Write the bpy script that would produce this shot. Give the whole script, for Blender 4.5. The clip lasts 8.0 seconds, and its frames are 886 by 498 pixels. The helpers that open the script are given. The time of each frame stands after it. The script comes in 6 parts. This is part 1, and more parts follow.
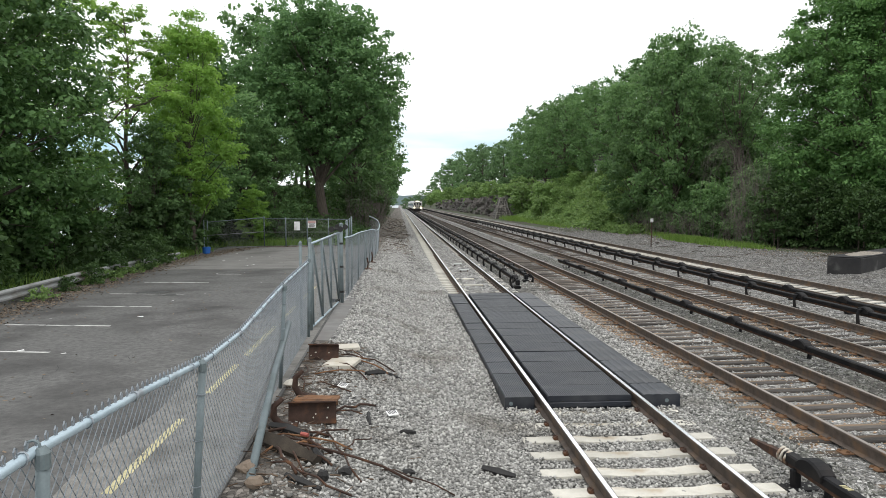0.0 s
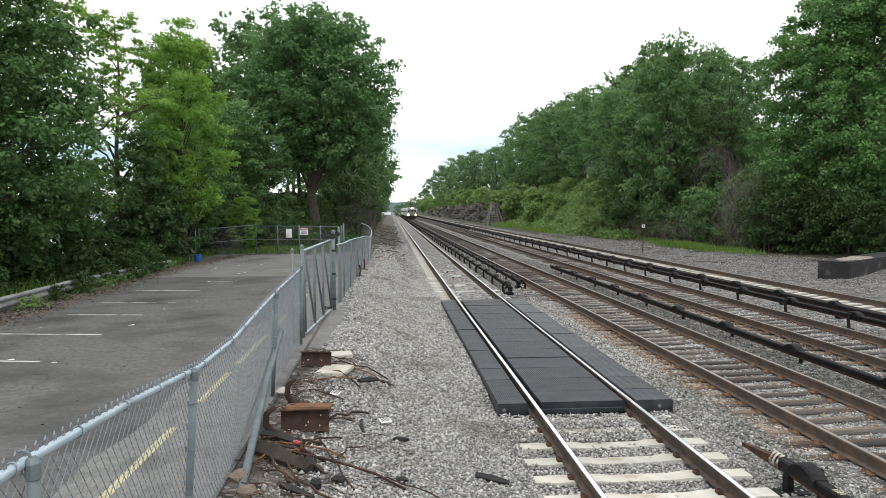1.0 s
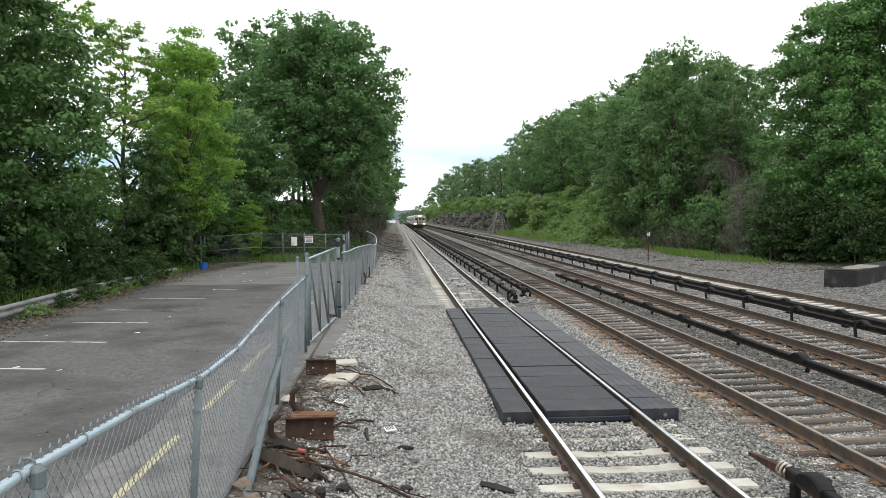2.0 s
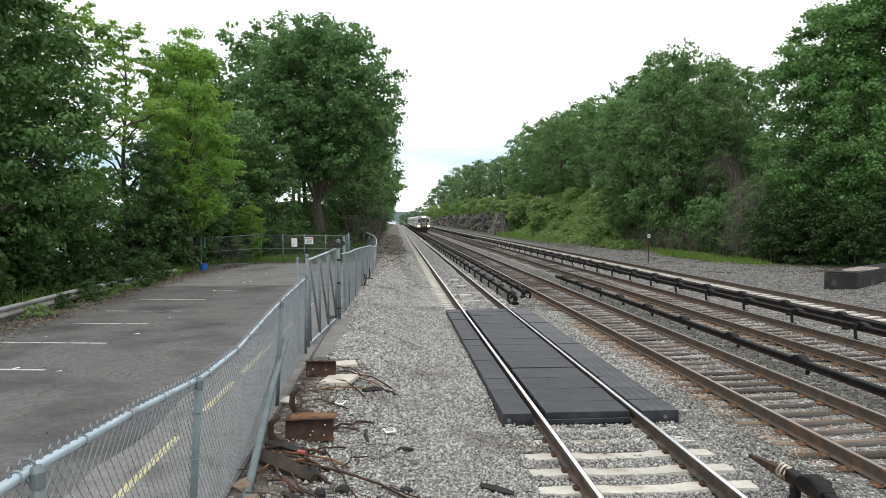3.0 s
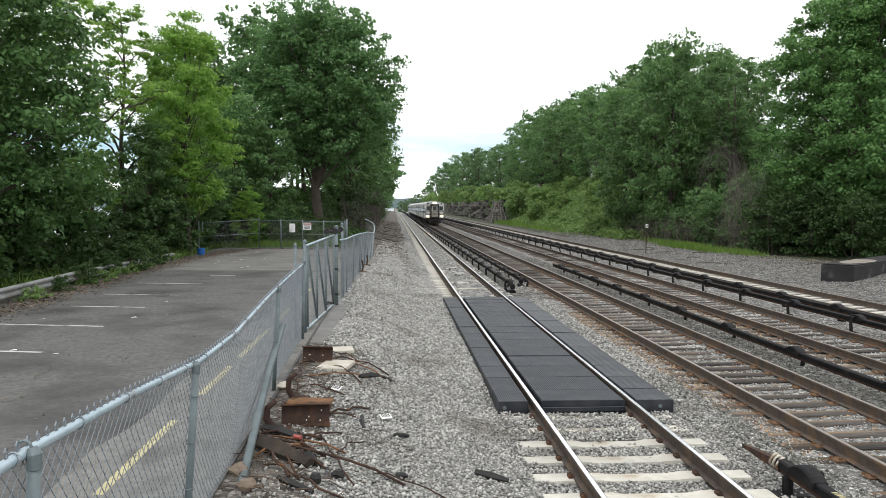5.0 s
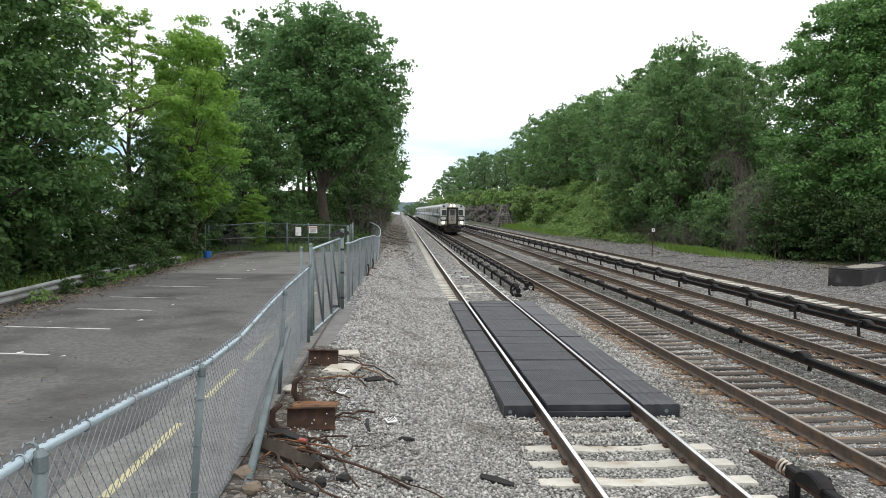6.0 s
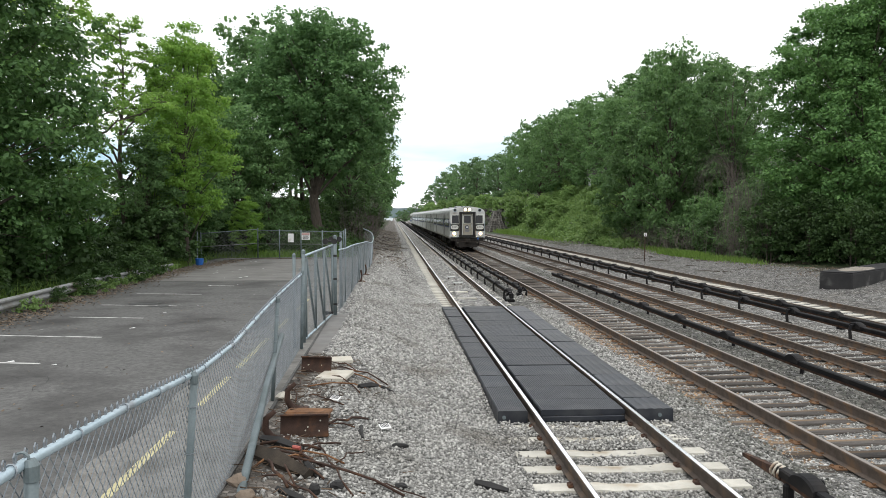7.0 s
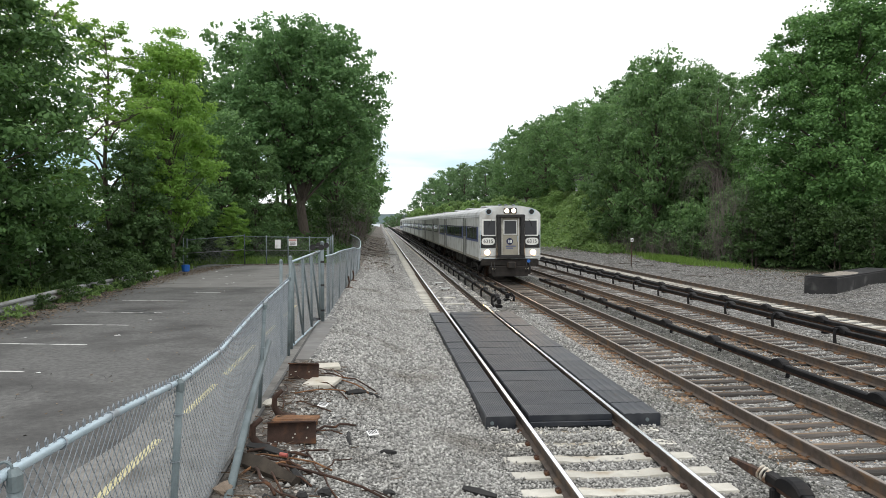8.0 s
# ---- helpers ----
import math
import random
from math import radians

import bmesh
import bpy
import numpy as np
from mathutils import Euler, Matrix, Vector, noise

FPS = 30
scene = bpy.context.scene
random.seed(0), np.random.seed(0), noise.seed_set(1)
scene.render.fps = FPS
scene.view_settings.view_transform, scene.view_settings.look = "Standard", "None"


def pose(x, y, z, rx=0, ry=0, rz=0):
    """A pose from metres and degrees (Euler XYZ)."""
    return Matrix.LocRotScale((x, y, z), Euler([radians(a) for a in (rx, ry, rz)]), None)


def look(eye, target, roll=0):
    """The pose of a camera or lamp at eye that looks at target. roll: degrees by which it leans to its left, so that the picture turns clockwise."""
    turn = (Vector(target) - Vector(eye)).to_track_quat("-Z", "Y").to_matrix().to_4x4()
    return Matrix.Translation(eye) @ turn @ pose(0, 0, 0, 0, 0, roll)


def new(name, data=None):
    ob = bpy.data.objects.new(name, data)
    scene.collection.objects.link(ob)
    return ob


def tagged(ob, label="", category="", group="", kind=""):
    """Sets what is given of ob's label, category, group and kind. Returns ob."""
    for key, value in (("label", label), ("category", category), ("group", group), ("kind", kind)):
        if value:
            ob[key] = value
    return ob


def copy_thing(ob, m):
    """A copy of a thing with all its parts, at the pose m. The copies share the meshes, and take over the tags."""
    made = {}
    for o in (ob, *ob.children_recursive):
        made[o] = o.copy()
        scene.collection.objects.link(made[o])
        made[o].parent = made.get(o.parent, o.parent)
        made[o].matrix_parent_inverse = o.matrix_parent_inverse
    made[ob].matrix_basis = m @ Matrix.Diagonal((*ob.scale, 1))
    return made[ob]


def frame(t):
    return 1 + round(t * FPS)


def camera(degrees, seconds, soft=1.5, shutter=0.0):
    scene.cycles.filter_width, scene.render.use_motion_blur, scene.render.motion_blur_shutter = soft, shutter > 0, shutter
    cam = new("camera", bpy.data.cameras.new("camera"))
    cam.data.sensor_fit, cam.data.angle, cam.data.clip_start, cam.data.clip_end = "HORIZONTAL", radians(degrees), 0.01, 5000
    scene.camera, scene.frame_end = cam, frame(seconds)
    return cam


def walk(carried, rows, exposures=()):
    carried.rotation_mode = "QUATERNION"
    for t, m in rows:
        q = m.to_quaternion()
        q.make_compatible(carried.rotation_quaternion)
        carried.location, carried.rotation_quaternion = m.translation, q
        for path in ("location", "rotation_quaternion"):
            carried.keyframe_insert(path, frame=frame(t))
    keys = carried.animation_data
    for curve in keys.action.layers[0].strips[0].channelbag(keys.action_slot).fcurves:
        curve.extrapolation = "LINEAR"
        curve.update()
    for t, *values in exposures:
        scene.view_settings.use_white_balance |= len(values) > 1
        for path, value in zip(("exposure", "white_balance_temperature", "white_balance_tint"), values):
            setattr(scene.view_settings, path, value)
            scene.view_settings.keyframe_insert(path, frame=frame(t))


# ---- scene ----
cam = camera(61.5, 8.0, soft=0.5)
EYE = (0.0, 0.0, 2.967)
# seconds, yaw, pitch, roll of the hand-held camera on the platform end
TURNS = [
    (0.0, -3.371, -3.535, 0.409), (0.5, -3.665, -3.440, 0.380), (1.0, -3.975, -3.030, 0.638),
    (1.5, -3.675, -2.633, 0.685), (3.0, -3.581, -2.293, 0.528), (3.5, -3.624, -2.643, 0.291),
    (4.0, -3.673, -3.106, -0.012), (4.5, -3.864, -3.298, -0.153), (6.0, -3.256, -2.983, -0.299),
    (6.5, -3.389, -2.747, -0.167), (7.0, -3.822, -2.545, 0.035), (7.5, -4.200, -2.345, 0.094),
    (8.0, -4.785, -2.101, 0.137)]
walk(cam, [(t, pose(*EYE, 90 + p, r, y)) for t, y, p, r in TURNS])

# ---- overcast sky, one weak wide sun ----
world = bpy.data.worlds.new("overcast")
scene.world = world
world.use_nodes = True
wn, wl = world.node_tree.nodes, world.node_tree.links
wn.clear()
sky = wn.new("ShaderNodeTexSky")
sky.sky_type, sky.sun_disc = "NISHITA", False
sky.sun_elevation, sky.sun_rotation = radians(60), radians(188)
skyb = wn.new("ShaderNodeBackground")
skyb.inputs["Strength"].default_value = 0.14
wl.new(sky.outputs[0], skyb.inputs["Color"])
cloud = wn.new("ShaderNodeBackground")
wtc = wn.new("ShaderNodeTexCoord")
wmap = wn.new("ShaderNodeMapping")
wmap.inputs["Scale"].default_value = (1.6, 1.6, 9.0)
wl.new(wtc.outputs["Generated"], wmap.inputs["Vector"])
wnoise = wn.new("ShaderNodeTexNoise")
wnoise.inputs["Scale"].default_value, wnoise.inputs["Detail"].default_value = 2.2, 5
wl.new(wmap.outputs[0], wnoise.inputs["Vector"])
wtint = wn.new("ShaderNodeValToRGB")
wtint.color_ramp.elements[0].position, wtint.color_ramp.elements[0].color = 0.3, (0.86, 0.90, 0.95, 1)
wtint.color_ramp.elements[1].position, wtint.color_ramp.elements[1].color = 0.6, (1.0, 1.0, 1.0, 1)
wl.new(wnoise.outputs["Fac"], wtint.inputs[0])
cloud.inputs["Strength"].default_value = 1.45
# thin gaps low over the horizon let some blue through
wsep = wn.new("ShaderNodeSeparateXYZ")
wl.new(wtc.outputs["Generated"], wsep.inputs[0])
wband = wn.new("ShaderNodeValToRGB")
els = wband.color_ramp.elements
els[0].position, els[0].color = 0.02, (0, 0, 0, 1)
els[1].position, els[1].color = 0.075, (1, 1, 1, 1)
e = els.new(0.13)
e.color = (0, 0, 0, 1)
wl.new(wsep.outputs["Z"], wband.inputs[0])
wgap = wn.new("ShaderNodeMapRange")
wgap.inputs["From Min"].default_value, wgap.inputs["From Max"].default_value = 0.68, 0.42
wgap.inputs["To Min"].default_value = 0.5
wl.new(wnoise.outputs["Fac"], wgap.inputs["Value"])
wmul = wn.new("ShaderNodeMath")
wmul.operation = "MULTIPLY"
wl.new(wband.outputs[0], wmul.inputs[0])
wl.new(wgap.outputs[0], wmul.inputs[1])
wblue = wn.new("ShaderNodeMix")
wblue.data_type = "RGBA"
wblue.inputs["B"].default_value = (0.30, 0.47, 0.56, 1)
wl.new(wmul.outputs[0], wblue.inputs["Factor"])
wl.new(wtint.outputs[0], wblue.inputs["A"])
wl.new(wblue.outputs["Result"], cloud.inputs["Color"])
winv = wn.new("ShaderNodeMath")
winv.operation = "MULTIPLY_ADD"
winv.inputs[1].default_value, winv.inputs[2].default_value = -0.05, 0.95
wl.new(wmul.outputs[0], winv.inputs[0])
wmix = wn.new("ShaderNodeMixShader")
wl.new(winv.outputs[0], wmix.inputs[0])
wl.new(skyb.outputs[0], wmix.inputs[1])
wl.new(cloud.outputs[0], wmix.inputs[2])
wout = wn.new("ShaderNodeOutputWorld")
wl.new(wmix.outputs[0], wout.inputs[0])

sun = new("sun", bpy.data.lights.new("sun", "SUN"))
sun.data.energy, sun.data.angle, sun.data.color = 0.9, radians(25), (1.0, 0.97, 0.92)
sun.matrix_world = look((-2, -14, 25), (0, 0, 0))
scene.view_settings.exposure = 0.15

# ---- materials ----
MATS = {}


def surf(name, c1, c2, scale=8.0, rough=0.8, metal=0.0, bump=0.15, fine=90.0, stain=None, stain_scale=1.3,
         stain_edge=(0.52, 0.68), island=0.0, rand=0.0, stretch=(1, 1, 1), spec=0.35):
    """Grain between two colours, a coarser stain, relief, and a shift from piece to piece."""
    m = bpy.data.materials.new(name)
    m.use_nodes = True
    n, l = m.node_tree.nodes, m.node_tree.links
    b = n["Principled BSDF"]
    tc, mp = n.new("ShaderNodeTexCoord"), n.new("ShaderNodeMapping")
    mp.inputs["Scale"].default_value = stretch
    l.new(tc.outputs["Object"], mp.inputs["Vector"])
    t1, t2 = n.new("ShaderNodeTexNoise"), n.new("ShaderNodeTexNoise")
    for tex, s, d in ((t1, scale, 6), (t2, fine, 3)):
        tex.inputs["Scale"].default_value, tex.inputs["Detail"].default_value = s, d
        l.new(mp.outputs[0], tex.inputs["Vector"])
    add = n.new("ShaderNodeMath")
    add.operation = "MULTIPLY_ADD"
    add.inputs[1].default_value = 0.45
    l.new(t2.outputs["Fac"], add.inputs[0])
    l.new(t1.outputs["Fac"], add.inputs[2])
    mr = n.new("ShaderNodeMapRange")
    mr.inputs["From Min"].default_value, mr.inputs["From Max"].default_value = 0.45, 1.0
    l.new(add.outputs[0], mr.inputs["Value"])
    mx = n.new("ShaderNodeMix")
    mx.data_type = "RGBA"
    mx.inputs["A"].default_value, mx.inputs["B"].default_value = (*c1, 1), (*c2, 1)
    l.new(mr.outputs[0], mx.inputs["Factor"])
    col = mx.outputs["Result"]
    if stain:
        t3 = n.new("ShaderNodeTexNoise")
        t3.inputs["Scale"].default_value, t3.inputs["Detail"].default_value = stain_scale, 7
        l.new(mp.outputs[0], t3.inputs["Vector"])
        r3 = n.new("ShaderNodeMapRange")
        r3.inputs["From Min"].default_value, r3.inputs["From Max"].default_value = stain_edge
        l.new(t3.outputs["Fac"], r3.inputs["Value"])
        m3 = n.new("ShaderNodeMix")
        m3.data_type = "RGBA"
        m3.inputs["B"].default_value = (*stain, 1)
        l.new(r3.outputs[0], m3.inputs["Factor"])
        l.new(col, m3.inputs["A"])
        col = m3.outputs["Result"]
    for amount, node, sock in ((island, "ShaderNodeNewGeometry", "Random Per Island"), (rand, "ShaderNodeObjectInfo", "Random")):
        if amount:
            g, r = n.new(node), n.new("ShaderNodeMapRange")
            r.inputs["To Min"].default_value, r.inputs["To Max"].default_value = 1 - amount, 1 + amount
            l.new(g.outputs[sock], r.inputs["Value"])
            hv = n.new("ShaderNodeHueSaturation")
            l.new(r.outputs[0], hv.inputs["Value"])
            l.new(col, hv.inputs["Color"])
            col = hv.outputs[0]
    l.new(col, b.inputs["Base Color"])
    b.inputs["Roughness"].default_value, b.inputs["Metallic"].default_value = rough, metal
    b.inputs["Specular IOR Level"].default_value = spec
    if bump:
        bp = n.new("ShaderNodeBump")
        bp.inputs["Strength"].default_value, bp.inputs["Distance"].default_value = bump, 0.01
        l.new(add.outputs[0], bp.inputs["Height"])
        l.new(bp.outputs[0], b.inputs["Normal"])
    MATS[name] = m
    return m


def leafy(name, c1, c2, glow=0.35, rough=0.55):
    """Leaves: colour from leaf to leaf and tree to tree, some light passing through."""
    m = bpy.data.materials.new(name)
    m.use_nodes = True
    n, l = m.node_tree.nodes, m.node_tree.links
    b = n["Principled BSDF"]
    g, o = n.new("ShaderNodeNewGeometry"), n.new("ShaderNodeObjectInfo")
    tc, t1 = n.new("ShaderNodeTexCoord"), n.new("ShaderNodeTexNoise")
    t1.inputs["Scale"].default_value = 0.55
    l.new(tc.outputs["Object"], t1.inputs["Vector"])
    av = n.new("ShaderNodeMath")
    av.operation = "MULTIPLY_ADD"
    av.inputs[1].default_value = 0.5
    l.new(g.outputs["Random Per Island"], av.inputs[0])
    half = n.new("ShaderNodeMath")
    half.operation = "MULTIPLY"
    half.inputs[1].default_value = 0.5
    l.new(t1.outputs["Fac"], half.inputs[0])
    l.new(half.outputs[0], av.inputs[2])
    mx = n.new("ShaderNodeMix")
    mx.data_type = "RGBA"
    mx.inputs["A"].default_value, mx.inputs["B"].default_value = (*c1, 1), (*c2, 1)
    l.new(av.outputs[0], mx.inputs["Factor"])
    hv, r = n.new("ShaderNodeHueSaturation"), n.new("ShaderNodeMapRange")
    r.inputs["To Min"].default_value, r.inputs["To Max"].default_value = 0.8, 1.2
    l.new(o.outputs["Random"], r.inputs["Value"])
    l.new(r.outputs[0], hv.inputs["Value"])
    l.new(mx.outputs["Result"], hv.inputs["Color"])
    l.new(hv.outputs[0], b.inputs["Base Color"])
    b.inputs["Roughness"].default_value, b.inputs["Specular IOR Level"].default_value = rough, 0.25
    tr, ms = n.new("ShaderNodeBsdfTranslucent"), n.new("ShaderNodeMixShader")
    hy = n.new("ShaderNodeHueSaturation")
    hy.inputs["Hue"].default_value, hy.inputs["Saturation"].default_value, hy.inputs["Value"].default_value = 0.49, 1.05, 1.6
    l.new(hv.outputs[0], hy.inputs["Color"])
    l.new(hy.outputs[0], tr.inputs["Color"])
    ms.inputs[0].default_value = glow
    l.new(b.outputs[0], ms.inputs[1])
    l.new(tr.outputs[0], ms.inputs[2])
    l.new(ms.outputs[0], n["Material Output"].inputs["Surface"])
    MATS[name] = m
    return m


def gravel(name, light, dark, soil, size=22.0, amount=(0.5, 0.62)):
    """Crushed stone: cells of differing grey with dark joints, and soil showing in patches."""
    m = bpy.data.materials.new(name)
    m.use_nodes = True
    n, l = m.node_tree.nodes, m.node_tree.links
    b = n["Principled BSDF"]
    tc = n.new("ShaderNodeTexCoord")
    v, v2 = n.new("ShaderNodeTexVoronoi"), n.new("ShaderNodeTexVoronoi")
    for q in (v, v2):
        q.inputs["Scale"].default_value = size
        l.new(tc.outputs["Object"], q.inputs["Vector"])
    v2.feature = "DISTANCE_TO_EDGE"
    sep = n.new("ShaderNodeSeparateColor")
    l.new(v.outputs["Color"], sep.inputs[0])
    ramp = n.new("ShaderNodeValToRGB")
    e = ramp.color_ramp.elements
    e[0].position, e[0].color = 0.0, (*dark, 1)
    e[1].position, e[1].color = 1.0, (*light, 1)
    k = e.new(0.8)
    k.color = tuple(0.55 * a + 0.45 * c for a, c in zip(light, dark)) + (1,)
    l.new(sep.outputs[0], ramp.inputs[0])
    joint = n.new("ShaderNodeMapRange")
    joint.inputs["From Max"].default_value = 0.09
    joint.inputs["To Min"].default_value = 0.2
    l.new(v2.outputs[0], joint.inputs["Value"])
    mj = n.new("ShaderNodeMix")
    mj.data_type, mj.blend_type = "RGBA", "MULTIPLY"
    mj.inputs["Factor"].default_value = 1
    l.new(ramp.outputs[0], mj.inputs["A"])
    l.new(joint.outputs[0], mj.inputs["B"])
    big, rg = n.new("ShaderNodeTexNoise"), n.new("ShaderNodeMapRange")
    big.inputs["Scale"].default_value, big.inputs["Detail"].default_value = 0.8, 7
    l.new(tc.outputs["Object"], big.inputs["Vector"])
    rg.inputs["From Min"].default_value, rg.inputs["From Max"].default_value = amount
    l.new(big.outputs["Fac"], rg.inputs["Value"])
    ms = n.new("ShaderNodeMix")
    ms.data_type = "RGBA"
    ms.inputs["B"].default_value = (*soil, 1)
    half = n.new("ShaderNodeMath")
    half.operation = "MULTIPLY"
    half.inputs[1].default_value = 0.6
    l.new(rg.outputs[0], half.inputs[0])
    l.new(half.outputs[0], ms.inputs["Factor"])
    l.new(mj.outputs["Result"], ms.inputs["A"])
    l.new(ms.outputs["Result"], b.inputs["Base Color"])
    # coarser bright and dark cells imitate the shading of gaps between stones
    sp, sr = n.new("ShaderNodeTexVoronoi"), n.new("ShaderNodeMapRange")
    sp.inputs["Scale"].default_value = 7.5
    l.new(tc.outputs["Object"], sp.inputs["Vector"])
    ss = n.new("ShaderNodeSeparateColor")
    l.new(sp.outputs["Color"], ss.inputs[0])
    sr.inputs["From Min"].default_value, sr.inputs["To Min"].default_value, sr.inputs["To Max"].default_value = 0.0, 0.42, 1.6
    l.new(ss.outputs[1], sr.inputs["Value"])
    hv = n.new("ShaderNodeHueSaturation")
    l.new(sr.outputs[0], hv.inputs["Value"])
    l.new(ms.outputs["Result"], hv.inputs["Color"])
    l.new(hv.outputs[0], b.inputs["Base Color"])
    bp = n.new("ShaderNodeBump")
    bp.inputs["Strength"].default_value, bp.inputs["Distance"].default_value = 0.9, 0.025
    l.new(v2.outputs[0], bp.inputs["Height"])
    l.new(bp.outputs[0], b.inputs["Normal"])
    b.inputs["Roughness"].default_value, b.inputs["Specular IOR Level"].default_value = 0.9, 0.2
    MATS[name] = m
    return m


def lamp_mat(name, color, strength):
    m = bpy.data.materials.new(name)
    m.use_nodes = True
    b = m.node_tree.nodes["Principled BSDF"]
    b.inputs["Base Color"].default_value = (0.9, 0.9, 0.9, 1)
    b.inputs["Emission Color"].default_value, b.inputs["Emission Strength"].default_value = (*color, 1), strength
    MATS[name] = m
    return m


BALLAST = gravel("ballast_gravel", (0.51, 0.50, 0.475), (0.105, 0.105, 0.10), (0.18, 0.172, 0.155))
YARD = gravel("dirty_gravel", (0.33, 0.325, 0.31), (0.075, 0.072, 0.068), (0.085, 0.077, 0.065), 20, (0.46, 0.62))
STONE = surf("crushed_stone", (0.185, 0.183, 0.172), (0.455, 0.447, 0.418), 14, 0.88, bump=0.3, island=0.5, stain=(0.175, 0.165, 0.145), stain_scale=0.55, stain_edge=(0.54, 0.70))
# brown-green soil, its colour darkened for the tree shade
SOIL = surf("shade_darkened_soil", (0.026, 0.022, 0.015), (0.07, 0.06, 0.038), 3, 0.95, bump=0.6, stain=(0.032, 0.055, 0.018), stain_scale=0.3, stain_edge=(0.4, 0.6))
DIRT = gravel("dirt_and_gravel", (0.30, 0.275, 0.245), (0.06, 0.054, 0.047), (0.11, 0.096, 0.082), 16, (0.38, 0.62))
ASPHALT = surf("worn_asphalt", (0.062, 0.062, 0.060), (0.140, 0.138, 0.132), 13, 0.9, bump=0.4, fine=60,
               stain=(0.046, 0.045, 0.043), stain_scale=0.7, stain_edge=(0.45, 0.70))
LINE = surf("worn_white_paint", (0.36, 0.36, 0.345), (0.60, 0.60, 0.575), 6, 0.8, stain=(0.13, 0.13, 0.127), stain_scale=4, stain_edge=(0.50, 0.66))
YELLOW = surf("worn_yellow_paint", (0.37, 0.335, 0.19), (0.52, 0.475, 0.28), 8, 0.8, stain=(0.2, 0.185, 0.13), stain_scale=9, stain_edge=(0.56, 0.70))
CONCRETE = surf("tie_concrete", (0.39, 0.372, 0.322), (0.60, 0.577, 0.51), 5, 0.85, bump=0.25, stain=(0.33, 0.275, 0.20), stain_scale=2.5, stain_edge=(0.56, 0.72), rand=0.12)
PAVE = surf("grey_concrete", (0.13, 0.128, 0.122), (0.215, 0.21, 0.20), 3, 0.9, stain=(0.15, 0.14, 0.13))
WOOD_TIE = surf("weathered_tie_wood", (0.026, 0.023, 0.021), (0.108, 0.096, 0.084), 6, 0.9, bump=0.5, stretch=(0.4, 5, 5), rand=0.55,
                stain=(0.165, 0.115, 0.072), stain_scale=1.1, stain_edge=(0.53, 0.68))
RAIL_SIDE = surf("rail_brown_rust", (0.055, 0.043, 0.035), (0.118, 0.092, 0.074), 9, 0.75, bump=0.2, stain=(0.14, 0.09, 0.055), stain_scale=3)
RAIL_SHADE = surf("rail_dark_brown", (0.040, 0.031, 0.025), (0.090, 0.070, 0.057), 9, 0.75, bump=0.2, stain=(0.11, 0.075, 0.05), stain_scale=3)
RAIL_TOP = surf("polished_rail_head", (0.74, 0.76, 0.80), (0.90, 0.92, 0.95), 3, 0.22, 1.0, 0.02, stretch=(1, 0.05, 1))
RAIL_DULL = surf("used_rail_head", (0.23, 0.20, 0.175), (0.34, 0.305, 0.275), 3, 0.4, 0.55, 0.03, stretch=(1, 0.05, 1))
RUST = surf("rusted_plate", (0.10, 0.048, 0.024), (0.25, 0.125, 0.058), 9, 0.85, 0.1, 0.4, stain=(0.05, 0.03, 0.02), stain_scale=4)
DARK_RUST = surf("dark_brown_rust", (0.028, 0.017, 0.013), (0.075, 0.042, 0.03), 9, 0.8, 0.2, 0.4, stain=(0.12, 0.055, 0.025), stain_scale=5)
RUBBER = surf("black_rubber", (0.0115, 0.014, 0.0195), (0.026, 0.030, 0.0385), 3, 0.44, bump=0.15, stain=(0.043, 0.045, 0.049), stain_scale=1.4, rand=0.2)
COVER = surf("black_rail_cover", (0.005, 0.005, 0.006), (0.012, 0.012, 0.013), 4, 0.6, spec=0.15, bump=0.1, stain=(0.022, 0.020, 0.019), stain_scale=2)
GALV = surf("galvanised_steel", (0.34, 0.43, 0.48), (0.48, 0.575, 0.625), 6, 0.45, 0.3, 0.05, stain=(0.26, 0.28, 0.30), stain_scale=3)
GALV_DARK = surf("weathered_galvanised_post", (0.12, 0.15, 0.158), (0.19, 0.228, 0.235), 6, 0.55, 0.25, 0.05, stain=(0.10, 0.12, 0.118), stain_scale=3)
WIRE = surf("galvanised_wire", (0.19, 0.215, 0.235), (0.32, 0.35, 0.375), 6, 0.5, 0.5, 0.0)
GREY_WIRE = surf("dull_wire", (0.16, 0.17, 0.16), (0.25, 0.26, 0.25), 6, 0.7, 0.3, 0.0)
BARK = surf("tree_bark", (0.045, 0.036, 0.028), (0.125, 0.105, 0.085), 5, 0.95, bump=0.8, stretch=(3, 3, 0.6))
DEADWOOD = surf("grey_dead_vine", (0.075, 0.062, 0.053), (0.165, 0.145, 0.128), 5, 0.95, bump=0.3)
MAPLE = leafy("maple_leaves", (0.034, 0.090, 0.029), (0.150, 0.280, 0.084), 0.30)
OAK = leafy("oak_leaves", (0.050, 0.116, 0.046), (0.160, 0.280, 0.104), 0.42)
HILLWOOD = leafy("hillside_leaves", (0.050, 0.110, 0.043), (0.168, 0.282, 0.104), 0.42)
# paler copy of the hillside green, distance haze put into the leaf colour
FARWOOD = leafy("hazy_distant_leaves", (0.066, 0.125, 0.058), (0.165, 0.265, 0.115), 0.42)
LOCUST = leafy("locust_leaves", (0.112, 0.218, 0.045), (0.272, 0.440, 0.104), 0.5)
# undergrowth green, with the shade under the trees put into the colour
DARKLEAF = leafy("shade_darkened_leaves", (0.022, 0.050, 0.016), (0.070, 0.124, 0.038), 0.32)
